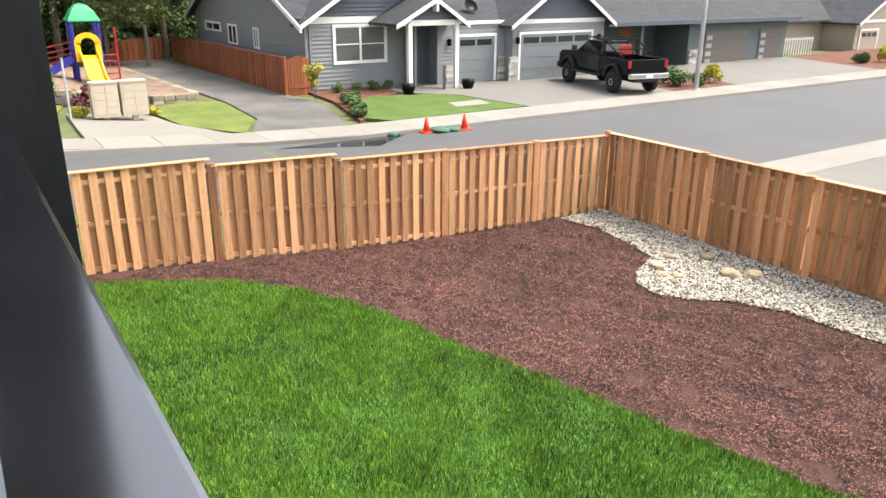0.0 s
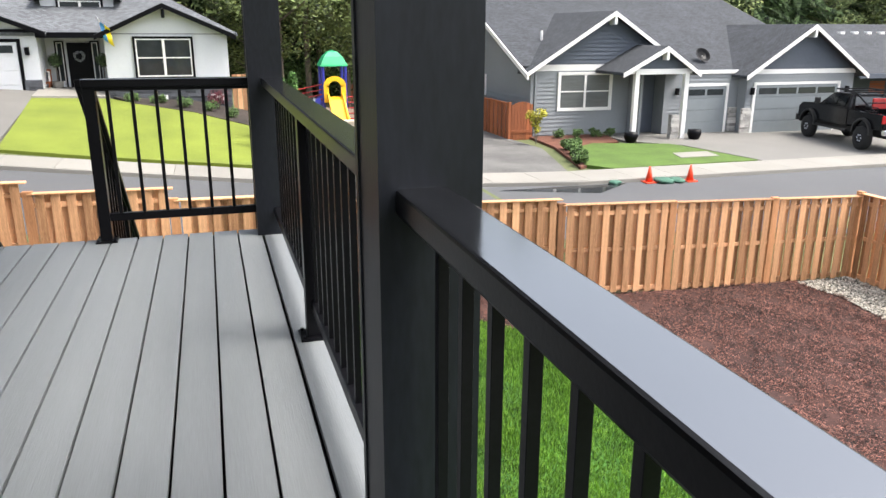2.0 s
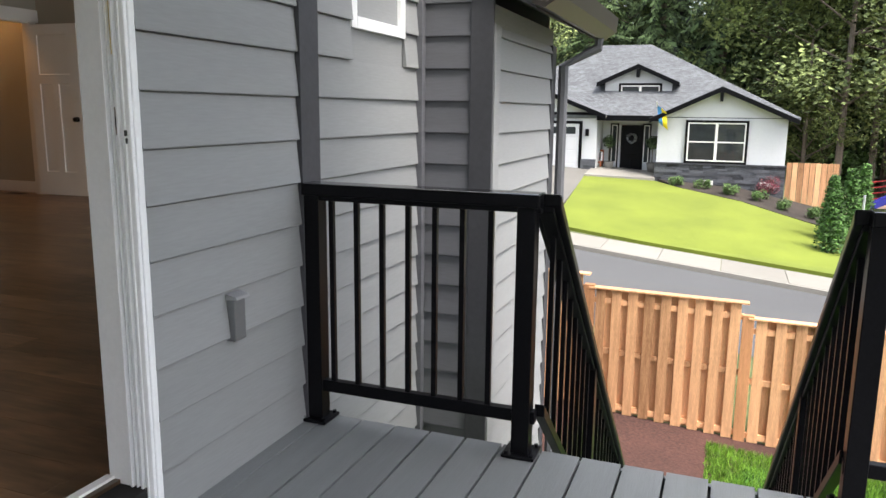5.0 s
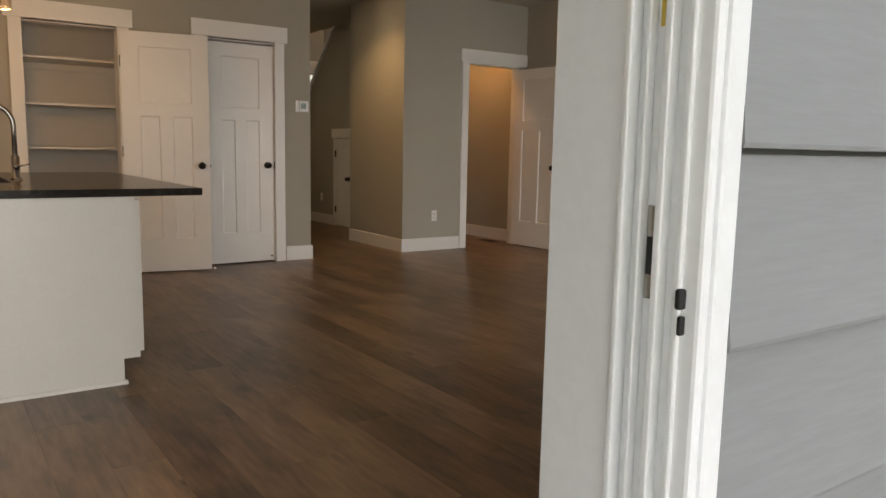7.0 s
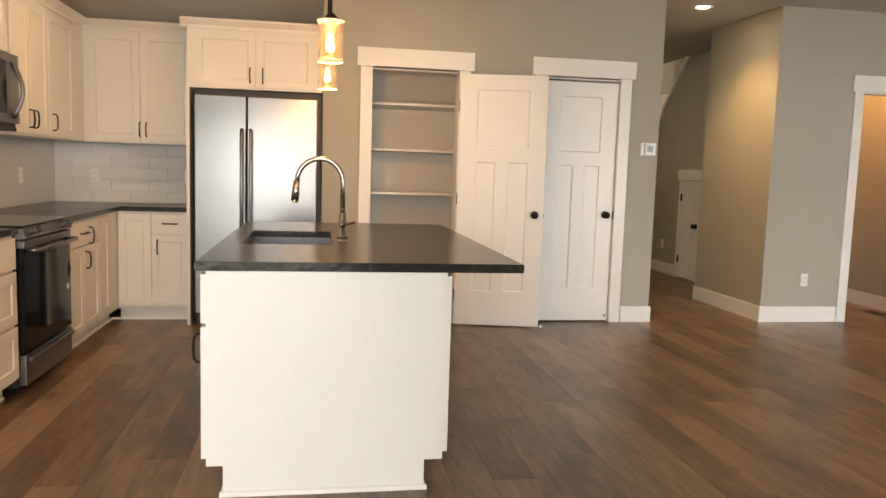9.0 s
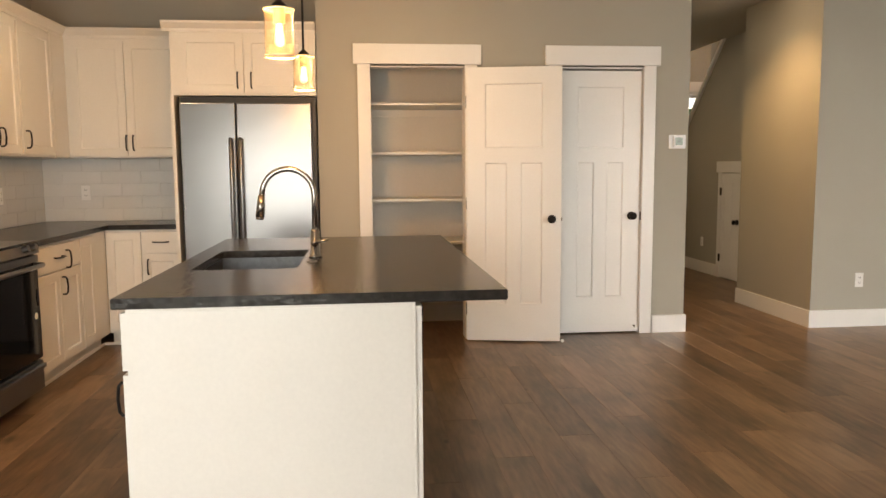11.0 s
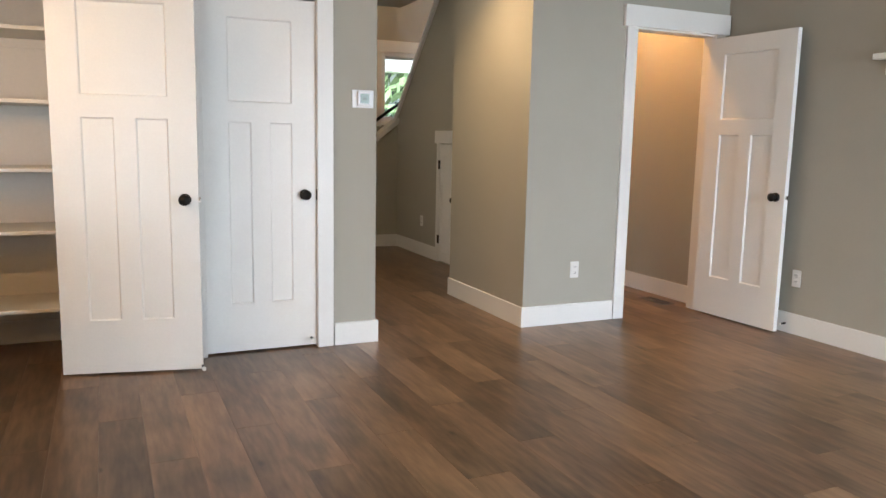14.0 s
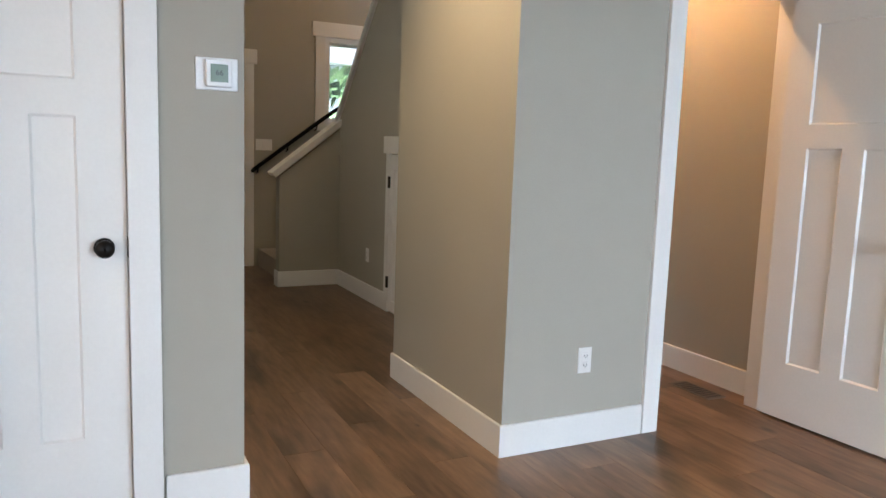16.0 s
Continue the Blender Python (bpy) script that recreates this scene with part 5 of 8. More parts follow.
arc = [(-0.03, 4.27, 1.03), (-0.03, 4.27, 1.2)] + [(-0.03 - 0.115 * (1 - math.cos(a)), 4.27, 1.2 + 0.115 * math.sin(a)) for a in [math.pi * k / 12 for k in range(1, 12)]] + [(-0.262, 4.27, 1.19)]
part("spout", tube(bmesh.new(), arc, 0.0125, 14), NICKEL, fc, smooth=True)
part("spray_head", rod(rod(bmesh.new(), (-0.262, 4.27, 1.2), (-0.272, 4.27, 1.1), 0.0155, 0.02, 16), (-0.272, 4.27, 1.1), (-0.273, 4.27, 1.09), 0.02, 0.016, 16), NICKEL, fc, smooth=True)
part("spray_button", box(-0.262, -0.248, 4.262, 4.278, 1.12, 1.165, 0.003), BLACKPLASTIC, fc)
bm = rod(bmesh.new(), (-0.03, 4.25, 0.985), (-0.03, 4.215, 0.985), 0.017, seg=16)
rod(bm, (-0.03, 4.22, 0.985), (0.03, 4.2, 1.0), 0.006, 0.005, 8)
part("lever", bm, NICKEL, fc, smooth=True)
ss = thing("soap_cap", "small nickel sink hole cover", "sink fitting", (-0.035, 4.1, 0.915))
part("cap", rod(bmesh.new(), (-0.035, 4.1, 0.915), (-0.035, 4.1, 0.922), 0.022, 0.02, 18), NICKEL, ss)


# ---- lamps ----
def pendant(x, y, zb):
    p = thing("pendant_lamp", "clear glass cylinder pendant with a glowing bulb", "pendant lamp", (x, y, zb), "island pendants")
    part("canopy", lathe(bmesh.new(), (x, y, H - 0.03), [(0.0, 0.03), (0.06, 0.03), (0.06, 0.005), (0.05, 0.0), (0.0, 0.0)]), HARDWARE, p, smooth=True)
    part("stem", rod(bmesh.new(), (x, y, zb + 0.2), (x, y, H - 0.03), 0.006, seg=8), HARDWARE, p)
    part("cap", lathe(bmesh.new(), (x, y, zb), [(0.0, 0.215), (0.008, 0.212), (0.03, 0.19), (0.031, 0.182), (0.021, 0.179), (0.021, 0.125), (0.0, 0.125)]), HARDWARE, p, smooth=True)
    r0, r1 = 0.056, 0.053
    gl = part("glass_shade", lathe(bmesh.new(), (x, y, zb), [(0.034, 0.178), (r0 - 0.006, 0.178), (r0, 0.17), (r0, 0.0), (r1, 0.0), (r1, 0.168), (0.034, 0.174)], 32), PENDGLASS, p, "clear glass cylinder", True)
    gl.visible_shadow = False
    for zr in (0.0, 0.172):
        part("rim", lathe(bmesh.new(), (x, y, zb + zr), [(0.053, 0.0), (0.0575, 0.0), (0.058, 0.003), (0.0575, 0.006), (0.053, 0.006), (0.053, 0.0)], 32), RIMGLASS, gl, smooth=True)
    bl = part("bulb", lathe(bmesh.new(), (x, y, zb + 0.038), [(0.0, 0.0), (0.01, 0.003), (0.018, 0.016), (0.019, 0.03), (0.014, 0.055), (0.01, 0.085), (0.0, 0.09)], 16), BULB, p, "glowing warm bulb", True)
    bl.visible_shadow = False
    lamp("pendant_light", "POINT", (x, y, zb + 0.07), PEND, (1.0, 0.5, 0.17), 0.03)
pendant(-0.11, 3.77, 1.73)
pendant(-0.11, 4.95, 1.73)


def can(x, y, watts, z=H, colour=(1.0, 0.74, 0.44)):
    c = thing("ceiling_light", "recessed white ceiling can light, switched on; unseen except over the near hall", "ceiling light", (x, y, z), "recessed lights")
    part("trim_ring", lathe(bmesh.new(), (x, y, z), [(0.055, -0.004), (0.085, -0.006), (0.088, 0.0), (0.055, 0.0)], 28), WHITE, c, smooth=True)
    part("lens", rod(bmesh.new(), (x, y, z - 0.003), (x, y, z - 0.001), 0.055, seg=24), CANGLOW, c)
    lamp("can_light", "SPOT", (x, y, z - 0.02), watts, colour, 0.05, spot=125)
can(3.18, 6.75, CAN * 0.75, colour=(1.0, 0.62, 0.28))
# Unseen can, added for the far end of the hall.
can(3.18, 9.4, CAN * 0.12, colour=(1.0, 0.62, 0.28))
# Unseen kitchen cans, added only to light the room warmly.
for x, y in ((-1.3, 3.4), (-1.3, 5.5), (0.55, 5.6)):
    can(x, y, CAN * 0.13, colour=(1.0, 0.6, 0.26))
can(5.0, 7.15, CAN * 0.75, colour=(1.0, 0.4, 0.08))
lamp("stair_light", "POINT", (4.95, 9.6, 4.0), CAN * 0.3, (1.0, 0.5, 0.16), 0.1)
sm = thing("smoke_alarm", "white round smoke alarm on the ceiling", "smoke alarm", (1.2, 6.2, H))
part("cover", lathe(bmesh.new(), (1.2, 6.2, H), [(0.0, -0.035), (0.05, -0.035), (0.065, -0.02), (0.068, 0.0)], 24), WHITE, sm, smooth=True)

# ---- the land ----
def ramp01(v):
    v = min(1.0, max(0.0, v))
    return v * v * (3 - 2 * v)


def land(x, y):
    s = -3.4 + 0.075 * min(18, max(0, y + 10))
    yard = s - 0.5 * ramp01((y + 18) / 2.2)
    z = yard + (s - yard) * ramp01((x - 8.8) / 2)
    z += 1.0 * min(1, max(0, (x - 20) / 10)) * min(1, max(0, (y + 8) / 6))
    if y > -0.2 and x < 6:
        z -= 0.15
    return z


gx = sorted({round(v, 2) for v in [-900, -300, -120, -60, -30, -15] + [-8 + i * 0.8 for i in range(66)] + [46, 50, 56, 64, 80, 110, 160, 300, 900]})
gy = sorted({round(v, 2) for v in [-900, -300, -140, -100, -80, -70, -64] + [-60 + i * 0.8 for i in range(95)] + [17, 20, 25, 32, 45, 70, 120, 300, 900]})
verts = [(x, y, land(x, y)) for x in gx for y in gy]
nyy = len(gy)
faces = [(i * nyy + j, (i + 1) * nyy + j, (i + 1) * nyy + j + 1, i * nyy + j + 1) for i in range(len(gx) - 1) for j in range(nyy - 1)]
me = bpy.data.meshes.new("ground")
me.from_pydata(verts, [], faces)
me.materials.append(SOIL)
tagged(new("ground", me), "rough green ground around the houses", "ground", kind="structure")


def drape(poly, dz, thick=0.0, step=1.0, flat=None):
    bm = bmesh.new()
    bm.faces.new([bm.verts.new((x, y, 0)) for x, y in poly])
    xs, ys = [p[0] for p in poly], [p[1] for p in poly]
    for lo, hi, no in ((min(xs), max(xs), Vector((1, 0, 0))), (min(ys), max(ys), Vector((0, 1, 0)))):
        v = math.floor(lo / step) * step + step
        while v < hi:
            bmesh.ops.bisect_plane(bm, geom=bm.verts[:] + bm.edges[:] + bm.faces[:], plane_co=no * v, plane_no=no)
            v += step
    bmesh.ops.triangulate(bm, faces=bm.faces[:])
    for v in bm.verts:
        v.co.z = land(v.co.x, v.co.y) + dz
    bmesh.ops.recalc_face_normals(bm, faces=bm.faces[:])
    if sum(f.normal.z for f in bm.faces) < 0:
        bmesh.ops.reverse_faces(bm, faces=bm.faces[:])
    if thick:
        edge = [e for e in bm.edges if e.is_boundary]
        r = bmesh.ops.extrude_edge_only(bm, edges=edge)
        for v in [g for g in r["geom"] if isinstance(g, bmesh.types.BMVert)]:
            v.co.z -= thick
        bmesh.ops.recalc_face_normals(bm, faces=bm.faces[:])
    return bm


struct("road", drape([(7.6, -130), (16.2, -130), (16.2, -13), (16.9, -9.5), (16.5, -5), (17.6, 1), (19, 8), (21, 20), (12.5, 20), (11.2, 0), (10.6, -14), (9.6, -17.5), (7.6, -18.5)], 0.012), ASPHALT, "grey asphalt residential street", "road")
pave = struct("pavement", drape([(16.2, -60), (16.32, -60), (16.32, -13), (17.02, -9.5), (16.62, -5), (17.72, 1), (19.12, 8), (21.1, 20), (21, 20), (19, 8), (17.6, 1), (16.5, -5), (16.9, -9.5), (16.2, -13)], 0.12, 0.2), CONCRETE, "pale concrete kerb and pavement", "pavement")
ys = [-60 + i * 1.5 for i in range(54)]
def kerbx(y):
    pts = [(-130, 16.32), (-13, 16.32), (-9.5, 17.02), (-5, 16.62), (1, 17.72), (8, 19.12), (20, 21.1)]
    for (a, p), (b, q) in zip(pts, pts[1:]):
        if a <= y <= b:
            return p + (q - p) * (y - a) / (b - a)
    return 21
for y in ys:
    if y > 15:
        continue
    bm = drape([(kerbx(y) + 0.01, y + 0.008), (kerbx(y) + 1.6, y + 0.008), (kerbx(y + 1.5) + 1.6, y + 1.492), (kerbx(y + 1.5) + 0.01, y + 1.492)], 0.122, 0.15)
    part("slab", bm, CONCRETE, pave)
struct("pavement_near", drape([(7.58, -60), (7.58, -17.2), (6.3, -17.2), (6.3, -60)], 0.07, 0.2), CONCRETE, "pale concrete near pavement", "pavement")
struct("driveway_near", drape([(6.28, -40), (6.28, -17.2), (1, -17.2), (1, -40)], 0.07), DRIVE, "grey concrete driveway beyond the fence", "driveway")
# white house lot
struct("lawn_white_house", drape([(19.0, -4.6), (20.5, 3.4), (28.4, 3.9), (29.0, 1.2), (28.2, 0.2), (25.6, -4.6), (24.0, -6.0)], 0.1, 0.1), BRIGHTLAWN, "bright yellow-green new lawn", "lawn")
struct("driveway_white_house", drape([(19.4, 3.5), (29.9, 3.9), (29.9, 8.4), (20.6, 8.9)], 0.09, 0.1), DRIVE, "beige concrete driveway", "driveway")
struct("path_white_house", drape([(28.4, 3.9), (31.6, 3.9), (31.6, 1.3), (29.2, 1.25)], 0.16, 0.2), CONCRETE, "pale concrete entry path", "path")
struct("bed_white_house", drape([(28.2, 0.2), (29.5, 1.2), (29.6, -5.4), (25.4, -6.8), (24.2, -6.0), (25.7, -4.6)], 0.11, 0.1), DARKBED, "dark mulched planting bed", "planting bed")
# grey house lot
struct("lawn_grey_house", drape([(18.1, -21.0), (18.0, -15.2), (18.9, -14.6), (22.6, -16.2), (23.4, -17.3), (22.4, -20.2), (21.9, -20.4)], 0.12, 0.12), MIDLAWN, "mown green front lawn", "lawn")
struct("slab_utility", drape([(20.2, -18.9), (20.2, -20.4), (19.2, -20.2), (19.2, -18.6)], 0.14, 0.05), CONCRETE, "pale square concrete lid in the lawn", "slab")
struct("bed_grey_house", drape([(18.6, -14.3), (23.0, -15.4), (26.0, -15.6), (25.9, -19.2), (23.6, -18.6), (22.9, -16.6), (19.0, -14.9)], 0.11, 0.1), BED, "red-brown bark planting bed", "planting bed")
struct("driveway_grey_house", drape([(18.0, -21.2), (22.0, -20.6), (23.3, -19.3), (25.6, -19.4), (25.6, -31.5), (18.0, -29.2)], 0.1, 0.1), DRIVE, "pale concrete double driveway", "driveway")
struct("bed_corner", drape([(18.0, -29.2), (24.5, -31.5), (24.5, -35), (18.0, -33.5)], 0.1, 0.1), BED, "bark bed between the driveways", "planting bed")
struct("driveway_green_house", drape([(18.0, -33.5), (25.4, -36), (25.4, -48.5), (18.0, -46.0)], 0.1, 0.1), DRIVE, "pale concrete driveway", "driveway")
struct("bed_tan_house", drape([(18.0, -46), (25.4, -48.5), (27, -70), (18, -70)], 0.1, 0.1), BED, "planted strip by the tan house", "planting bed")
struct("gravel_lane", drape([(18.7, -10.6), (18.0, -13.6), (23.0, -14.9), (25.8, -14.7), (44, -14.2), (44, -10.8), (31.5, -11.6), (25.4, -11.9), (21, -11.6)], 0.05), GRAVEL, "grey gravel lane", "gravel lane")
struct("lawn_corner", drape([(18.7, -10.4), (21, -11.5), (25.4, -11.8), (26.3, -10.3), (24, -8.6), (20.5, -9.0)], 0.06), PATCHLAWN, "rough green corner lawn", "lawn")
struct("path_mailbox", drape([(18.6, -9.9), (18.2, -5.8), (22.5, -5.9), (23, -8.4), (20.6, -8.8)], 0.1, 0.1), CONCRETE, "pale concrete pad at the mailboxes", "path")
struct("playground", drape([(26.3, -9.4), (26.8, -11.0), (38.0, -10.4), (38.0, -5.0), (26.5, -5.0)], 0.3, 0.3), PLAYCHIP, "wood chip playground surface", "playground")
bl = thing("playground_border", "low grey block border wall round the playground", "border wall", (30, -10.8, -3.4))
def block_row(a, b, k, r):
    a, b = Vector((*a, 0)), Vector((*b, 0))
    u = (b - a).normalized()
    n = Vector((-u.y, u.x, 0))
    L = (b - a).length / k
    for i in range(k):
        p = a + u * (i * L)
        z = land(p.x, p.y)
        part("block", obox(bmesh.new(), p, u, n, 0.01, L - 0.01, -0.15, 0.15, z - 0.1 + r * 0.21, z + 0.1 + r * 0.21, 0.02), BORDERSTONE, bl)
for r in range(2):
    block_row((26.8, -11.15), (38.0, -10.55), 20, r)
    block_row((26.2, -9.3), (26.7, -11.1), 4, r)
    block_row((26.1, -5.0), (26.15, -9.2), 8, r)
puddle = struct("puddle", drape([(15.0, -13.1), (16.1, -10.4), (16.15, -12.6), (16.1, -14.6)], 0.02), PUDDLE, "dark wet puddle in the gutter", "puddle")

# ---- back yard ----
FX0, FX1 = 8.8, 8.05  # fence line from north end to south corner
def fence_x(y):
    return FX0 + (FX1 - FX0) * min(1, max(0, (-y - 6) / 9.2))
edge = [(9.5, -2.4), (8.3, -4.2), (8.1, -5.0), (7.65, -6.1), (7.2, -6.8), (6.7, -7.2), (5.9, -7.68), (5.2, -7.95), (4.2, -8.2), (3.3, -8.55), (2.45, -8.8), (1.75, -9.05), (0.95, -9.25), (0.35, -9.45), (-0.6, -9.75), (-4, -11.0), (-9, -12)]
lawn = struct("lawn", drape(edge[1:] + [(-9, -0.5), (3.6, -0.5), (8.0, -2.0)], 0.02, 0, 0.7), LAWNBASE, "lush green lawn with an irregular edge", "lawn")
struct("mulch_bed", drape([(8.82, 3.0), (8.82, -4.0), (8.8, -6.0), (8.05, -15.5), (-9, -15.5), (-9, -11.5), (-4, -10.5), (-0.6, -9.3), (0.8, -8.8), (2.0, -8.5), (3.3, -8.1), (4.3, -7.6), (5.6, -7.0), (6.6, -6.4), (7.2, -5.6), (7.7, -4.0), (7.6, -2.0), (6.2, -0.5), (6.2, 3.0)], 0.012, 0, 0.7), MULCHBASE, "red-brown bark mulch bed", "mulch bed")
gedge = [(8.05, -13.9), (7.77, -13.86), (7.03, -14.05), (5.85, -13.85), (5.2, -13.65), (4.95, -13.2), (4.8, -12.87), (4.42, -12.44), (3.89, -12.31), (3.36, -12.66), (2.97, -13.15), (2.2, -13.55), (1.45, -13.6), (0.6, -13.75), (-2, -13.9), (-9, -14.1)]
struct("gravel_strip", drape(gedge + [(-9, -15.55), (8.0, -15.5)], 0.03, 0, 0.7), PEBBLEBED, "pale river gravel strip along the fence", "gravel")


def inside(poly, x, y):
    hit = False
    j = len(poly) - 1
    for i in range(len(poly)):
        (x1, y1), (x2, y2) = poly[i], poly[j]
        if (y1 > y) != (y2 > y) and x < (x2 - x1) * (y - y1) / (y2 - y1) + x1:
            hit = not hit
        j = i
    return hit


def mesh_np(name, co, tri, material, label, category):
    me = bpy.data.meshes.new(name)
    me.vertices.add(len(co)), me.loops.add(tri.size), me.polygons.add(len(tri))
    me.vertices.foreach_set("co", co.astype(np.float32).ravel())
    me.polygons.foreach_set("loop_start", np.arange(0, tri.size, tri.shape[1], dtype=np.int32))
    me.loops.foreach_set("vertex_index", tri.astype(np.int32).ravel())
    me.update(calc_edges=True)
    me.validate()
    me.materials.append(material)
    return tagged(new(name, me), label, category, kind="stuff")


rs = np.random.RandomState(7)
def np_land(x, y):
    s = -3.4 + 0.075 * np.clip(y + 10, 0, 18)
    k = np.clip((x - 8.8) / 2, 0, 1)
    return s - 0.5 + 0.5 * k * k * (3 - 2 * k)


# grass blades, thicker towards the deck side
def lawn_points(n):
    x, y = rs.uniform(-4.5, 8.4, n), rs.uniform(-11.6, -1.5, n)
    ex = np.array([p[0] for p in edge][::-1])
    ey = np.array([p[1] for p in edge][::-1])
    lim = np.interp(x, ex, ey) + 0.04 * np.sin(x * 9) + 0.03 * np.sin(x * 23) + rs.uniform(-0.05, 0.05, n)
    ok = y > lim
    return x[ok], y[ok]
x, y = lawn_points(520000)
n = len(x)
tall = 0.055 + 0.03 * rs.rand(n) + 0.018 * np.sin(x * 2.1 + np.sin(y * 1.7) * 2) * np.sin(y * 2.6 + x)
ang, lean = rs.uniform(0, 2 * np.pi, n), rs.uniform(0.0, 0.045, n)
wd = 0.0045 + 0.003 * rs.rand(n)
z = np_land(x, y) + 0.015
dx, dy = np.cos(ang), np.sin(ang)
la = rs.uniform(0, 2 * np.pi, n)
co = np.stack([np.stack([x - dx * wd, y - dy * wd, z], 1), np.stack([x + dx * wd, y + dy * wd, z], 1), np.stack([x + np.cos(la) * lean, y + np.sin(la) * lean, z + tall], 1)], 1).reshape(-1, 3)
mesh_np("grass", co, np.arange(3 * n).reshape(-1, 3), BLADE, "dense bright green grass blades", "grass")

# bark chips
def mulch_points(n):
    x, y = rs.uniform(-4, 8.6, n), rs.uniform(-15.1, -3, n)
    ex, ey = np.array([p[0] for p in edge][::-1]), np.array([p[1] for p in edge][::-1])
    gx_, gy_ = np.array([p[0] for p in gedge][::-1]), np.array([p[1] for p in gedge][::-1])
    ok = (y < np.interp(x, ex, ey) + 0.03) & (y > np.interp(x, gx_, gy_) - 0.04 * rs.rand(n))
    return x[ok], y[ok]
x, y = mulch_points(420000)
n = len(x)
z = np_land(x, y) + 0.018 + 0.03 * rs.rand(n) + 0.028 * np.sin(x * 5 + np.sin(y * 3)) * np.sin(y * 6 + x * 2) + 0.014 * np.sin(x * 13 + 2 * np.sin(y * 7)) * np.sin(y * 17 + x * 4)
ln, wd = rs.uniform(0.007, 0.024, n), rs.uniform(0.003, 0.0075, n)
ang, tl, tw = rs.uniform(0, 2 * np.pi, n), rs.uniform(-0.5, 0.5, n), rs.uniform(-0.7, 0.7, n)
ux, uy = np.cos(ang), np.sin(ang)
def corner(a, b):
    return np.stack([x + ux * ln * a - uy * wd * b, y + uy * ln * a + ux * wd * b, z + ln * a * tl + wd * b * tw], 1)
co = np.stack([corner(-1, -1), corner(1, -0.7), corner(0.8, 1), corner(-0.9, 0.8)], 1).reshape(-1, 3)
mesh_np("bark_chips", co, np.arange(4 * n).reshape(-1, 4), CHIP, "loose red-brown bark chips", "mulch")

# pebbles: small eight-sided stones
x, y = rs.uniform(-3, 8, 90000), rs.uniform(-15.2, -12.3, 90000)
gx_, gy_ = np.array([p[0] for p in gedge][::-1]), np.array([p[1] for p in gedge][::-1])
ok = (y < np.interp(x, gx_, gy_) + 0.03) & (y > -15.12)
x, y = x[ok][:26000], y[ok][:26000]
n = len(x)
rad = rs.uniform(0.012, 0.034, n)
z = np_land(x, y) + 0.03 + rad * 0.35
ang = rs.uniform(0, 2 * np.pi, n)
c, s_ = np.cos(ang), np.sin(ang)
q = rs.uniform(0.6, 1.0, n)
pts = [np.stack([x + c * rad, y + s_ * rad, z], 1), np.stack([x - s_ * rad * q, y + c * rad * q, z], 1), np.stack([x - c * rad, y - s_ * rad, z], 1), np.stack([x + s_ * rad * q, y - c * rad * q, z], 1), np.stack([x, y, z + rad * 0.6], 1), np.stack([x, y, z - rad * 0.6], 1)]
co = np.stack(pts, 1).reshape(-1, 3)
octa = np.array([(0, 1, 4), (1, 2, 4), (2, 3, 4), (3, 0, 4), (1, 0, 5), (2, 1, 5), (3, 2, 5), (0, 3, 5)])
tri = (np.arange(n)[:, None, None] * 6 + octa[None]).reshape(-1, 3)
mesh_np("pebbles", co, tri, PEBBLE, "pale grey river pebbles", "gravel")


def boulder(x, y, r, m, label, name="garden_rock", squash=0.55):
    bm = bmesh.new()
    bmesh.ops.create_icosphere(bm, subdivisions=3, radius=1)
    k = random.uniform(0, 99)
    for v in bm.verts:
        f_ = 1 + 0.3 * noise.noise(v.co * 1.3 + Vector((k, k, k))) + 0.08 * noise.noise(v.co * 4 + Vector((k, 0, 0)))
        v.co = Vector((v.co.x * r * 1.25 * f_, v.co.y * r * f_, v.co.z * r * squash * f_))
    bm.transform(Matrix.Translation((x, y, land(x, y) + 0.03 + r * squash * 0.5)))
    return single(name, bm, m, label, "rock", "garden rocks", smooth=True)
for x, y, r in ((4.55, -14.45, 0.12), (4.95, -13.9, 0.1), (4.2, -13.25, 0.09), (4.75, -13.3, 0.13), (3.75, -14.1, 0.15), (3.5, -14.45, 0.13), (4.05, -13.0, 0.07), (4.4, -13.05, 0.1), (3.1, -14.5, 0.09), (5.2, -14.5, 0.08)):
    boulder(x, y, r, ROCK, "tan rounded rock in the pale gravel strip")


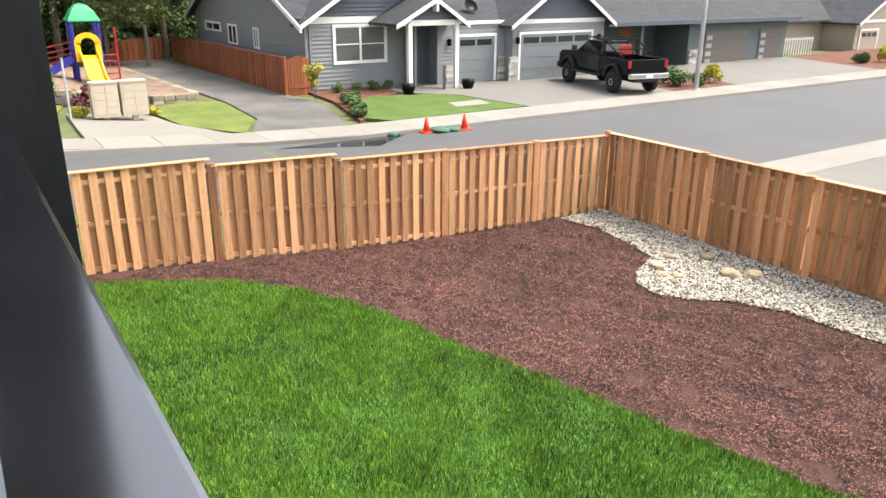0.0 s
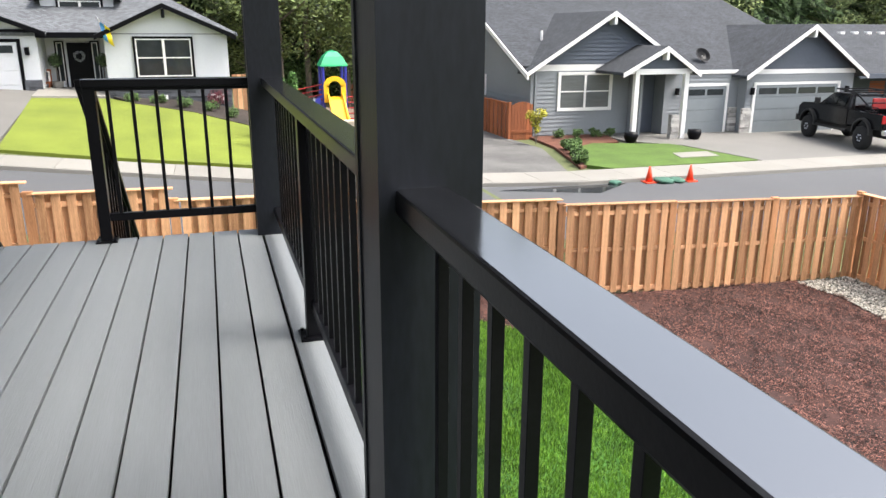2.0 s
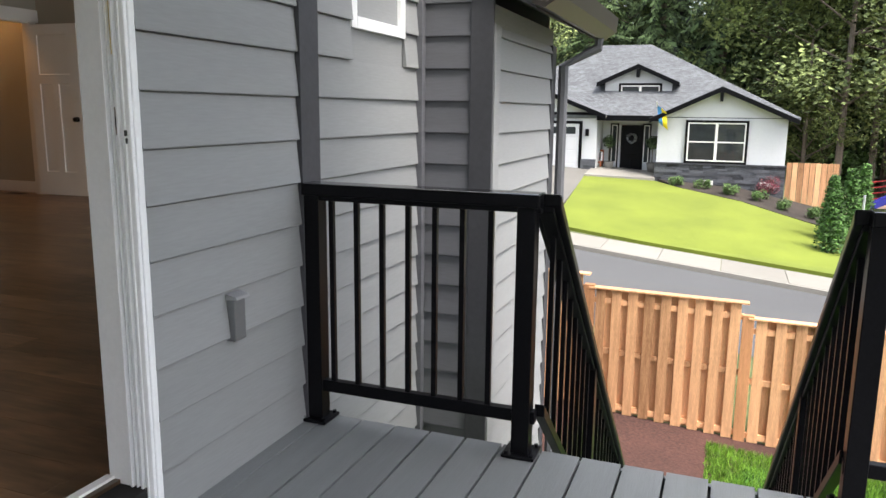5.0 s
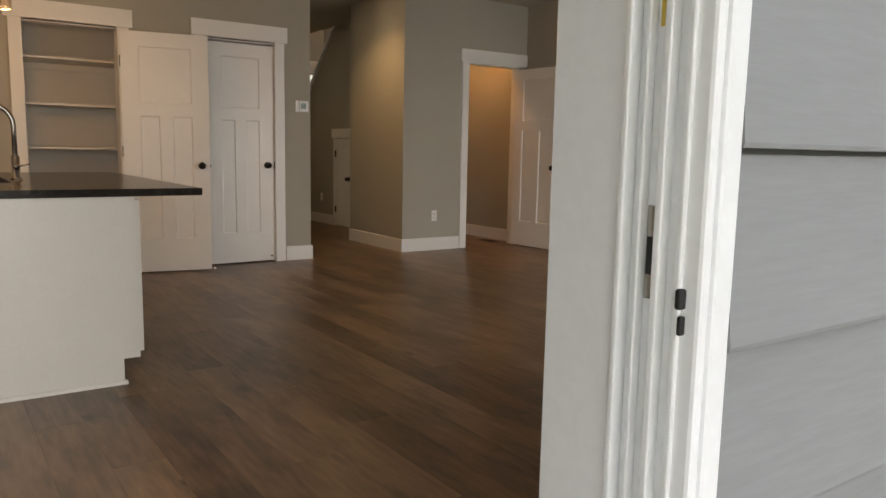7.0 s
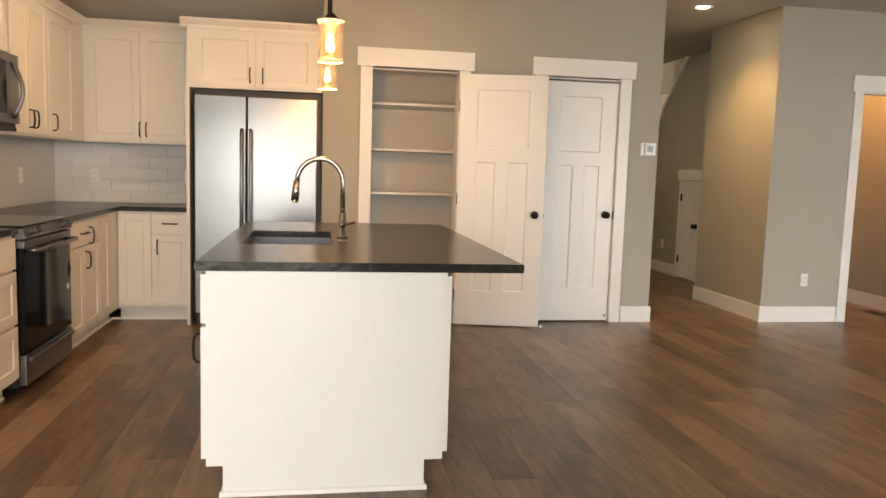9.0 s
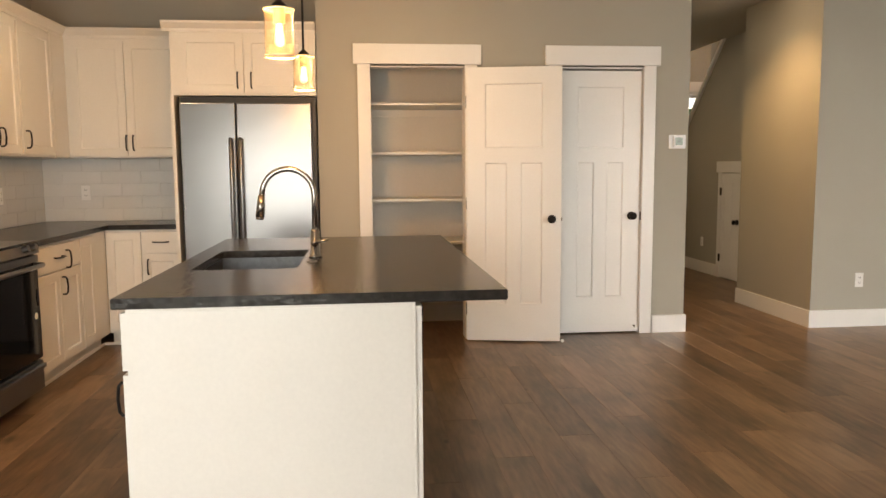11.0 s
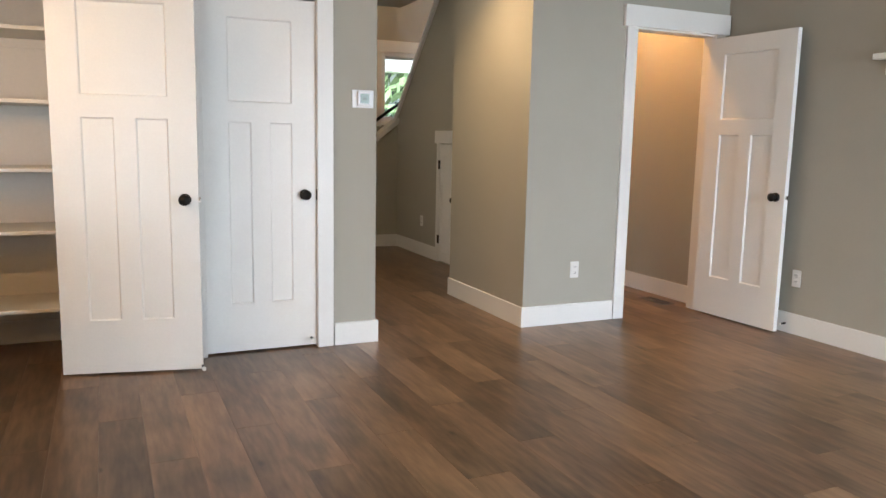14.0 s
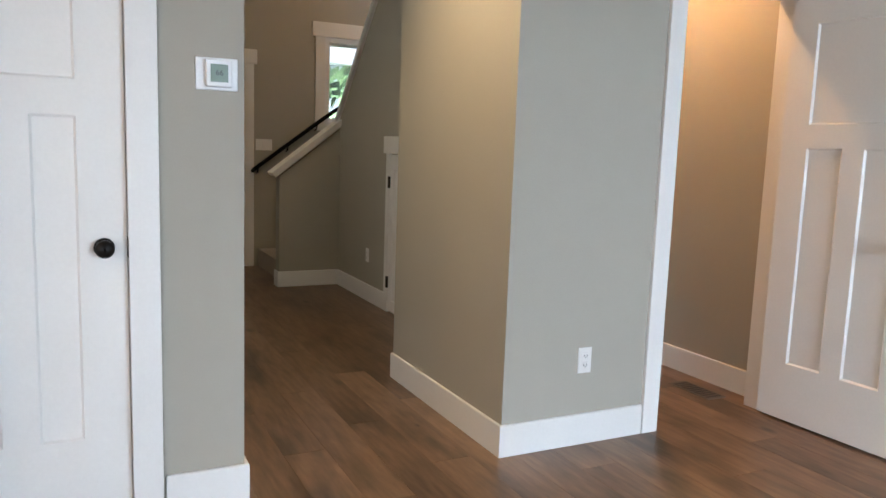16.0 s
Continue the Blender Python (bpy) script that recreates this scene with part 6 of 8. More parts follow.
# cedar fence
picket_cache = {}
def picket(h, parent, p, u, n, half=0.066):
    key = (round(h, 2), half)
    if key not in picket_cache:
        picket_cache[key] = finish(box(-half, half, -0.009, 0.009, 0, key[0], 0.002), "picket", CEDAR)
    ob = new("picket", picket_cache[key])
    ob.parent = parent
    ob.matrix_parent_inverse = Matrix.Translation(parent.location).inverted()
    ob.matrix_basis = Matrix.Translation(p) @ Matrix((u, n, (0, 0, 1))).transposed().to_4x4()
def fence_panel(a, b, top_a, top_b, inner, group="yard fence"):
    a, b = Vector((*a, 0)), Vector((*b, 0))
    L = (b - a).length
    u = (b - a) / L
    n = Vector((*inner, 0))
    ga, gb = land(a.x, a.y), land(b.x, b.y)
    f_ = thing("fence_panel", "new cedar board-on-board fence panel with a flat cap", "fence", (a.x, a.y, ga), group)
    part("post", obox(bmesh.new(), a, u, n, -0.072, 0.072, -0.05, 0.056, ga - 0.3, top_a + 0.03, 0.004), CEDARPOST, f_)
    def strip(name, zo, hh, n0, n1, u0=0.05, u1=None):
        bm = obox(bmesh.new(), a, u, n, u0, u1 or L - 0.05, n0, n1, 0, hh, 0.003)
        for v in bm.verts:
            s = (v.co - a).dot(u) / L
            v.co.z += zo(s)
        part(name, bm, CEDAR, f_)
    top = lambda s: top_a + (top_b - top_a) * s
    bot = lambda s: ga + (gb - ga) * s
    strip("cap", lambda s: top(s) - 0.02, 0.024, -0.07, 0.07, 0.0, L)
    for fr in (0.06, 0.5, 0.9):
        strip("rail", lambda s, fr=fr: bot(s) + (top(s) - bot(s)) * fr - 0.045, 0.075, -0.024, 0.024)
    k = max(3, round((L - 0.1) / 0.235))
    for i in range(k):
        s = (0.05 + (L - 0.1) * (i + 0.5) / k) / L
        p = a + u * (s * L)
        z0, z1 = bot(s) + 0.02, top(s) - 0.02
        picket(z1 - z0, f_, Vector((p.x, p.y, z0)) + n * 0.034, u, n)
        if i < k - 1:
            p2 = p + u * ((L - 0.1) / k / 2)
            picket(z1 - z0, f_, Vector((p2.x, p2.y, z0)) - n * 0.034, u, n, 0.088)
ends = [2.3, 0.2, -1.9, -4.15, -6.42, -8.7, -10.97, -13.2, -15.2]
tops = [-1.06, -1.27, -1.5, -1.68, -1.83, -1.97, -2.02, -2.05]
for (ya, yb), ta, tb in zip(zip(ends, ends[1:]), tops, tops[1:] + [-2.08]):
    fence_panel((fence_x(ya), ya), (fence_x(yb), yb), ta - 0.06, ta - 0.09, (-1, 0))
xs_ = [8.05, 5.4, 3.15, 0.9, -1.35, -3.6]
for xa, xb in zip(xs_, xs_[1:]):
    fence_panel((xa, -15.2), (xb, -15.25), -2.08, -2.08, (0, 1))


# ---- planting and trees ----
def leaf_cloud(bm, spots, size, count, rnd):
    for _ in range(count):
        c, r = rnd.choice(spots)
        d = Vector((rnd.gauss(0, 1), rnd.gauss(0, 1), rnd.gauss(0, 1))).normalized() * r * rnd.uniform(0.45, 1.05)
        p = Vector(c) + d
        a = Vector((rnd.uniform(-1, 1), rnd.uniform(-1, 1), rnd.uniform(-0.6, 0.6))).normalized()
        b = a.orthogonal().normalized()
        s = size * rnd.uniform(0.6, 1.4)
        vs = [bm.verts.new(p + v) for v in (a * s, b * s * 0.5, -a * s, -b * s * 0.5)]
        bm.faces.new(vs)
    return bm


def shrub(x, y, r, h, m, label, count=500, leaf=0.05, name="shrub", z=None):
    rnd = random.Random(int(x * 100 + y * 37))
    z = land(x, y) + 0.1 if z is None else z
    t = thing(name, label, name, (x, y, z), "planting")
    bm = bmesh.new()
    for _ in range(6):
        a = rnd.uniform(0, 6.28)
        rod(bm, (x, y, z - 0.05), (x + math.cos(a) * r * 0.6, y + math.sin(a) * r * 0.6, z + h * 0.8), 0.012, 0.004, 5)
    part("stems", bm, BARK, t)
    spots = [((x + rnd.uniform(-r, r) * 0.6, y + rnd.uniform(-r, r) * 0.6, z + h * rnd.uniform(0.3, 0.75)), r * rnd.uniform(0.35, 0.55)) for _ in range(8)]
    part("foliage", leaf_cloud(bmesh.new(), spots, leaf * 0.6, int(count * 2.4), rnd), m, t)
    return t


for x, y, r, h in ((19.2, -14.6, 0.3, 0.32), (20.2, -15.0, 0.38, 0.4), (21.2, -15.3, 0.4, 0.4), (22.1, -15.6, 0.36, 0.38), (22.8, -16.2, 0.3, 0.32)):
    shrub(x, y, r, h, SHRUB, "low green shrub in the bark bed", 700, 0.07)
for y in (-16.6, -17.5, -18.3, -19.0):
    shrub(25.1, y, 0.3, 0.4, SHRUB, "small green plant under the window", 260, 0.06, "plant")
for x, y, r, h, m in ((19.0, -30.6, 0.6, 0.7, SHRUB), (20.2, -31.0, 0.8, 0.9, SHRUB), (21.5, -31.6, 0.8, 1.0, SHRUB), (18.7, -31.6, 0.45, 0.6, SHRUB), (19.2, -33.0, 0.55, 0.9, GOLDLEAF), (23.0, -33.0, 0.7, 0.8, SHRUB), (20.5, -48.5, 0.6, 0.8, SHRUB), (20.5, -50.5, 0.7, 0.9, GOLDLEAF), (21, -53, 0.6, 0.7, SHRUB)):
    shrub(x, y, r, h, m, "rounded garden shrub in the bark bed", 700, 0.09)
for i, (x, y, m) in enumerate(((28.6, 0.4, SHRUB), (28.4, -0.6, SHRUB), (27.9, -1.6, BLIND), (27.7, -2.6, SHRUB), (27.2, -3.4, BLIND), (26.8, -4.3, SHRUB), (26.4, -5.2, GOLDLEAF))):
    shrub(x, y, 0.35, 0.4, SHRUB if m is BLIND else m, "low pale green plant in the dark bed", 300, 0.06, "plant")
shrub(28.6, -2.9, 0.55, 1.0, REDLEAF, "red-leaved young maple by the white house", 420, 0.06, "maple")
shrub(24.1, -15.1, 0.42, 1.75, GOLDLEAF, "slender golden-leaved young tree beside the gate", 600, 0.07, "golden_tree")
for x, y, h in ((23.6, -4.5, 2.1), (24.6, -5.1, 2.3), (26.2, -5.7, 2.4), (22.0, -4.4, 1.9)):
    rnd = random.Random(int(x * 10))
    z = land(x, y)
    t = thing("arborvitae", "tall narrow green arborvitae", "arborvitae", (x, y, z), "hedge")
    part("trunk", rod(bmesh.new(), (x, y, z - 0.1), (x, y, z + h * 0.9), 0.05, 0.01, 6), BARK, t)
    part("foliage", leaf_cloud(bmesh.new(), [((x, y, z + h * f_), 0.42 * (1.02 - f_) + 0.1) for f_ in [k / 14 for k in range(1, 14)]], 0.05, 3600, rnd), CEDARHEDGE, t)
shrub(21.9, -6.25, 0.28, 0.35, GOLDLEAF, "golden low shrub beside the mailboxes", 500, 0.06)
shrub(22.6, -8.6, 0.27, 0.3, GOLDLEAF, "small golden shrub beside the mailboxes", 350, 0.06)
shrub(23.6, -6.6, 0.5, 0.9, REDLEAF, "spiky dark red plant behind the mailboxes", 260, 0.12)


def conifer(seed, h):
    rnd = random.Random(seed)
    t = thing("fir_tree", "tall dark green fir at the forest edge", "fir tree", (0, 0, 0), "forest")
    bm = tube(bmesh.new(), [(0, 0, -0.5), (0.1, 0.05, h * 0.4), (0, 0, h * 0.97)], 0.3, 8)
    for v in bm.verts:
        k = max(0.06, 1 - max(0, v.co.z) / h)
        v.co.x *= k
        v.co.y *= k
    part("trunk", bm, BARK, t)
    bm = bmesh.new()
    z = h * 0.1
    while z < h * 0.98:
        R = (1 - z / h) ** 0.8 * h * 0.2 + 0.25
        for k in range(max(4, int(11 * (1 - z / h)) + 3)):
            a = rnd.uniform(0, 6.28)
            L = R * rnd.uniform(0.55, 1.12)
            tip = Vector((math.cos(a) * L, math.sin(a) * L, z - L * rnd.uniform(0.1, 0.4)))
            base_ = Vector((0, 0, z + rnd.uniform(-0.2, 0.2)))
            side = Vector((-math.sin(a), math.cos(a), 0))
            m_ = max(4, int(L * 6))
            for j in range(m_):
                f_ = (j + 0.6) / m_
                p = base_.lerp(tip, f_) + Vector((0, 0, -0.25 * f_ * f_))
                w = L * 0.13 * (1.15 - f_) + 0.1
                for s in (-1, 1):
                    q = p + side * s * w * rnd.uniform(0.7, 1.3) + (tip - base_).normalized() * w * 0.7 + Vector((0, 0, rnd.uniform(-0.3, 0.02)))
                    dn = Vector((0, 0, -rnd.uniform(0.05, 0.16)))
                    bm.faces.new([bm.verts.new(v) for v in (p, q, q + dn, p + dn * 1.4)])
        z += h * 0.022 + 0.1
    part("crown", bm, FIR, t)
    return t


def broadleaf(seed, h):
    rnd = random.Random(seed)
    t = thing("alder_tree", "light green spring alder with a pale trunk", "broadleaf tree", (0, 0, 0), "forest")
    bm = bmesh.new()
    rod(bm, (0, 0, -0.5), (0.1, 0.1, h * 0.75), 0.16, 0.06, 8)
    spots = []
    for k in range(26):
        z = h * rnd.uniform(0.18, 0.8)
        a = rnd.uniform(0, 6.28)
        L = h * rnd.uniform(0.1, 0.24) * (1.15 - 0.5 * z / h)
        tip = Vector((math.cos(a) * L, math.sin(a) * L, z + L * rnd.uniform(0.2, 0.8)))
        rod(bm, (0, 0, z), tip, 0.05, 0.012, 5)
        spots.append((tuple(tip), h * rnd.uniform(0.05, 0.1)))
        spots.append((tuple(tip * 0.7 + Vector((0, 0, z * 0.3))), h * rnd.uniform(0.04, 0.08)))
    part("trunk", bm, BARK, t)
    part("crown", leaf_cloud(bmesh.new(), spots, 0.11, 11000, rnd), LEAF, t)
    return t


firs, alders = [conifer(s, h) for s, h in ((1, 19), (2, 22), (3, 16))], [broadleaf(s, h) for s, h in ((5, 13), (6, 16))]
rnd = random.Random(11)
spots = []
for y in range(-70, 34, 3):
    for row in range(4):
        x = 47 + row * 4.5 + rnd.uniform(-1.5, 1.5) + max(0, (y - 0)) * 0.05 - (2 if -16 < y < -6 else 0)
        spots.append((x, y + rnd.uniform(-1.4, 1.4), row))
for y in range(6, 40, 4):
    spots.append((41 + rnd.uniform(-1, 1), y + 6, 0))
for k in range(8):
    spots.append((9 + k * 3.2, 15 + rnd.uniform(0, 5), 1))
used = set()
for x, y, row in spots:
    pool = alders if (rnd.random() < (0.7 if row == 0 else 0.25)) else firs
    i = rnd.randrange(len(pool))
    src = pool[i]
    sc = rnd.uniform(0.8, 1.25)
    m = Matrix.Translation((x, y, land(x, y) - 0.2)) @ Matrix.Rotation(rnd.uniform(0, 6.28), 4, "Z") @ Matrix.Scale(sc, 4)
    if src.name not in used:
        used.add(src.name)
        src.matrix_basis = m
    else:
        copy_thing(src, Matrix.Translation((x, y, land(x, y) - 0.2)) @ Matrix.Rotation(rnd.uniform(0, 6.28), 4, "Z"))
rw = random.Random(3)
for y, h in ((-12.5, 0), (-10.5, 0), (-8.3, 1), (-6.5, 1), (-5, 0), (-3.4, 1)):
    t_ = copy_thing(alders[h], Matrix.Translation((41 + rw.uniform(-1, 2), y, -3.2)) @ Matrix.Rotation(rw.uniform(0, 6), 4, "Z"))
bw = thing("undergrowth", "dense green undergrowth below the forest edge", "undergrowth", (45, -8, -3.2))
bw["kind"] = "stuff"
part("foliage", leaf_cloud(bmesh.new(), [((44 + rw.uniform(-1, 5), yy + rw.uniform(-1, 1), land(44, yy) + rw.uniform(0.2, 2.4)), rw.uniform(0.7, 1.5)) for yy in range(-60, 30, 1)], 0.13, 32000, rw), SHRUB, bw)


# ---- neighbouring houses (facing the street, towards -x) ----
def lap_face(bm, x, y0, y1, z0, z1, e=0.17, lim=None, d=0.045):
    """Sawtooth lap siding on a wall facing -x; lim(z) gives (ya, yb) under a gable."""
    z = z0
    while z < z1 - 0.01:
        zt = min(z + e, z1)
        a0, b0 = lim(z) if lim else (y0, y1)
        a1, b1 = lim(zt) if lim else (y0, y1)
        if b0 - a0 < 0.05:
            break
        v = [bm.verts.new(p) for p in ((x - d, a0, z), (x - d, b0, z), (x - 0.004, max(a1, b1 - (b1 - a1)) if a1 <= b1 else b1, zt), (x - 0.004, a1, zt))]
        v[2].co.y = b1
        bm.faces.new((v[0], v[1], v[2], v[3]))
        w = [bm.verts.new(p) for p in ((x, a0, z), (x, b0, z))]
        bm.faces.new((w[0], w[1], v[1], v[0]))
        z = zt
    return bm


def boards(name, bm, m, t):
    """The wall's lowest board carries the others as boards of their own."""
    bm.faces.index_update()
    left, first = set(bm.faces), None
    while left:
        todo = [min(left, key=lambda f: f.index)]
        got = set()
        while todo:
            f = todo.pop()
            if f in got:
                continue
            got.add(f)
            todo += [g for e in f.edges for g in e.link_faces if g not in got]
        left -= got
        b = bmesh.new()
        seen = {}
        for f in sorted(got, key=lambda g: g.index):
            for v in f.verts:
                if v not in seen:
                    seen[v] = b.verts.new(v.co)
            b.faces.new([seen[v] for v in f.verts])
        if first is None:
            first = part(name, b, m, t)
        else:
            part("lap_board", b, m, first)
    bm.free()
    return first


def side_lap(bm, y, x0, x1, z0, z1, sgn=1, e=0.17, lim=None, d=0.025):
    z = z0
    while z < z1 - 0.01:
        zt = min(z + e, z1)
        a0, b0 = lim(z) if lim else (x0, x1)
        a1, b1 = lim(zt) if lim else (x0, x1)
        if b0 - a0 < 0.05:
            break
        v = [bm.verts.new(p) for p in ((a0, y + sgn * d, z), (b0, y + sgn * d, z), (b1, y + sgn * 0.004, zt), (a1, y + sgn * 0.004, zt))]
        bm.faces.new(v)
        w = [bm.verts.new(p) for p in ((a0, y, z), (b0, y, z))]
        bm.faces.new((w[0], w[1], v[1], v[0]))
        z = zt
    return bm


def slope(bm, quad, t=0.12):
    """A thick roof plane from four corners."""
    q = [Vector(p) for p in quad]
    lo = [bm.verts.new(p - Vector((0, 0, t))) for p in q]
    hi = [bm.verts.new(p) for p in q]
    fs = [bm.faces.new(hi), bm.faces.new(lo[::-1])] + [bm.faces.new((hi[i], lo[i], lo[(i + 1) % len(q)], hi[(i + 1) % len(q)])) for i in range(len(q))]
    bmesh.ops.recalc_face_normals(bm, faces=fs)
    return bm


def hwindow(t, x, y0, y1, z0, z1, frame_m, pane_m, n=2, grid=1):
    w = part("window", frame_bars(bmesh.new(), (x, 0, 0), Y, NX, y0, y1, z0, z1, 0.09, 0.0, 0.06), frame_m, t)
    k = (y1 - y0 - 0.18) / n
    for i in range(n):
        a = y0 + 0.09 + i * k
        part("sash", frame_bars(bmesh.new(), (x, 0, 0), Y, NX, a, a + k, z0 + 0.09, z1 - 0.09, 0.05, 0.0, 0.045), WHITE, w)
        part("pane", box(x - 0.02, x - 0.012, a + 0.05, a + k - 0.05, z0 + 0.14, z1 - 0.14), pane_m, w)
        if grid:
            zc = (z0 + z1) / 2
            part("meeting_rail", box(x - 0.045, x - 0.02, a + 0.05, a + k - 0.05, zc - 0.025, zc + 0.025), WHITE, w)
    return w


def garage_door(t, x, y0, y1, z0, z1, m, lites=4, trim=True, frosted=False):
    g = part("garage_door", box(x - 0.03, x, y0, y1, z0, z1), m, t)
    hh = (z1 - z0) / 4
    for r in range(4):
        part("panel", box(x - 0.05, x - 0.031, y0 + 0.02, y1 - 0.02, z0 + r * hh + 0.015, z0 + (r + 1) * hh - 0.015, 0.008), m, g)
    if lites:
        k = (y1 - y0 - 0.2) / lites
        for i in range(lites):
            part("pane", box(x - 0.06, x - 0.051, y0 + 0.1 + i * k + 0.06, y0 + 0.1 + (i + 1) * k - 0.06, z1 - hh + 0.13, z1 - 0.13), DARKPANE, g)
    if trim:
        b = bmesh.new()
        box(x - 0.07, x, y0 - 0.12, y0, z0, z1 + 0.12, bm=b), box(x - 0.07, x, y1, y1 + 0.12, z0, z1 + 0.12, bm=b), box(x - 0.07, x, y0, y1, z1, z1 + 0.12, bm=b)
        part("door_casing", b, trim if trim is not True else WHITE, t)
    return g


def ledger(t, x0, x1, y0, y1, z0, z1, m, seed=1):
    """Stacked ledger stone, each stone its own piece, on the faces towards -x and +y."""
    rnd = random.Random(seed)
    part("stone_core", box(x0 + 0.03, x1, y0 + 0.02, y1 - 0.03, z0, z1), m, t)
    z = z0
    while z < z1 - 0.03:
        h = rnd.uniform(0.08, 0.14)
        y = y0
        while y < y1 - 0.02:
            w = min(rnd.uniform(0.25, 0.6), y1 - y)
            part("stone", box(x0 + rnd.uniform(-0.02, 0.02), x0 + 0.06, y + 0.006, y + w - 0.006, z + 0.005, min(z + h, z1) - 0.005), m, t)
            y += w
        z += h


def gable_front(t, x, yl, yr, ze, ya, za, back, wall_m, gable_m, roof_m, over=0.45, trim_m=None, band=0.2, fascia=0.18, valley=None):
    """Gable facing -x. yl > yr; eave height ze, apex (ya, za), roof running back to x = back, at the left eave to x = valley."""
    valley = valley or back
    trim_m = trim_m or WHITE
    def lim(z):
        f_ = (za - z) / (za - ze)
        return (ya + (yr - ya) * f_, ya + (yl - ya) * f_)
    boards("gable", lap_face(bmesh.new(), x, yr, yl, ze, za - 0.05, lim=lim, d=0.008 if gable_m is HW else 0.045), gable_m, t)
    if band:
        part("band_board", box(x - 0.06, x, yr, yl, ze - band / 2, ze + band / 2), trim_m, t)
    sl_l, sl_r = (za - ze) / (yl - ya), (za - ze) / (ya - yr)
    oy = over * 0.9
    zl, zr = ze - sl_l * oy, ze - sl_r * oy
    bm = bmesh.new()
    slope(bm, [(x - over, ya, za + 0.12), (x - over, yl + oy, zl + 0.12), (valley, yl + oy, zl + 0.12), (back, ya, za + 0.12)])
    slope(bm, [(x - over, yr - oy, zr + 0.12), (x - over, ya, za + 0.12), (back, ya, za + 0.12), (back, yr - oy, zr + 0.12)])
    part("roof", bm, roof_m, t)
    bm = bmesh.new()
    prism(bm, [(ya, za + 0.1), (yl + oy, zl + 0.1), (yl + oy, zl + 0.1 - fascia), (ya, za + 0.1 - fascia)], "x", x - over - 0.05, x - over - 0.002)
    prism(bm, [(ya, za + 0.1), (yr - oy, zr + 0.1), (yr - oy, zr + 0.1 - fascia), (ya, za + 0.1 - fascia)], "x", x - over - 0.05, x - over - 0.002)
    part("rake_board", bm, trim_m, t)
    part("bracket", box(x - over - 0.06, x - 0.03, ya - 0.06, ya + 0.06, za - 0.45, za - 0.1, 0.01), trim_m, t)


GB = -3.45
g1 = thing("grey_house", "grey lap-sided single-storey house with white trim and slate gables", "house", (30, -23, GB))
bm = bmesh.new()
lap_face(bm, 26.0, -20.3, -15.65, GB - 0.3, -0.36), lap_face(bm, 25.2, -25.6, -21.6, GB - 0.3, -0.55), lap_face(bm, 24.6, -31.2, -25.4, GB - 0.3, -0.6)
boards("wall_front", bm, HG, g1)
def nlim(z):
    if z < -0.55:
        return (26.0, 41.5)
    f_ = (2.75 - z) / 3.3
    return (33.9 - 7.9 * f_, 33.9 + 7.9 * f_)
boards("wall_side", side_lap(bmesh.new(), -15.65, 26.0, 41.5, GB - 0.3, 2.7, e=0.2, d=0.05, lim=nlim), HG, g1)
part("wall_core", box(26.03, 41.4, -31.1, -15.68, GB - 0.4, -0.6), HG, g1)
part("porch_wall", box(26.0, 26.1, -21.8, -20.3, GB - 0.2, -0.4), HGD, g1)
for w in ((25.0, 26.0, -20.42, -20.3, GB, -0.45), (25.2, 26.05, -21.75, -21.62, GB, -0.5), (24.62, 25.2, -25.52, -25.4, GB - 0.2, -0.6), (24.62, 30, -31.3, -31.2, GB - 0.2, -0.6)):
    part("return_wall", box(*w), HG, g1)
part("corner_board", box(25.93, 26.06, -15.72, -15.58, GB - 0.2, -0.5), HG, g1)
hwindow(g1, 25.97, -19.45, -16.85, -2.25, -0.6, WHITE, BLIND)
for x0, x1, z0, z1 in ((37.1, 39.8, -1.45, -0.95), (34.5, 35.9, -1.95, -0.95), (31.4, 32.1, -1.95, -0.95)):
    w = part("window", frame_bars(bmesh.new(), (0, -15.62, 0), X, Y, x0, x1, z0, z1, 0.1, 0.0, 0.06), WHITE, g1)
    part("pane", box(x0 + 0.1, x1 - 0.1, -15.615, -15.6, z0 + 0.1, z1 - 0.1), DARKPANE, w)
    part("meeting_rail", box((x0 + x1) / 2 - 0.04, (x0 + x1) / 2 + 0.04, -15.6, -15.57, z0 + 0.1, z1 - 0.1), WHITE, w)
gable_front(g1, 26.0, -15.65, -22.75, -0.42, -19.2, 1.8, 32.6, HG, HGD, ROOFA, band=0.26, valley=26.6)
gable_front(g1, 24.6, -25.4, -31.25, -0.62, -28.35, 1.3, 31.5, HG, HGD, ROOFA)
bm = bmesh.new()
slope(bm, [(26.1, -15.2, -0.334), (26.1, -22.6, -0.334), (33.9, -22.6, 2.85), (33.9, -15.2, 2.85)])
slope(bm, [(25.4, -22.6, -0.62), (25.4, -31.7, -0.62), (33.9, -30.4, 2.85), (33.9, -22.6, 2.85)])
slope(bm, [(42.2, -15.2, -0.62), (42.2, -31.7, -0.62), (33.9, -30.4, 2.85), (33.9, -15.2, 2.85)])
slope(bm, [(25.4, -31.7, -0.62), (42.2, -31.7, -0.62), (33.9, -30.4, 2.85)])
part("main_roof", bm, ROOFA, g1)
bm = prism(bmesh.new(), [(33.9, 2.82), (25.3, -0.66), (25.3, -0.86), (33.9, 2.62)], "y", -15.22, -15.14)
prism(bm, [(33.9, 2.82), (42.3, -0.66), (42.3, -0.86), (33.9, 2.62)], "y", -15.22, -15.14)
part("rake_board", bm, WHITE, g1)
part("gutter", box(25.1, 25.25, -25.4, -22.4, -0.72, -0.56, 0.02), WHITE, g1)
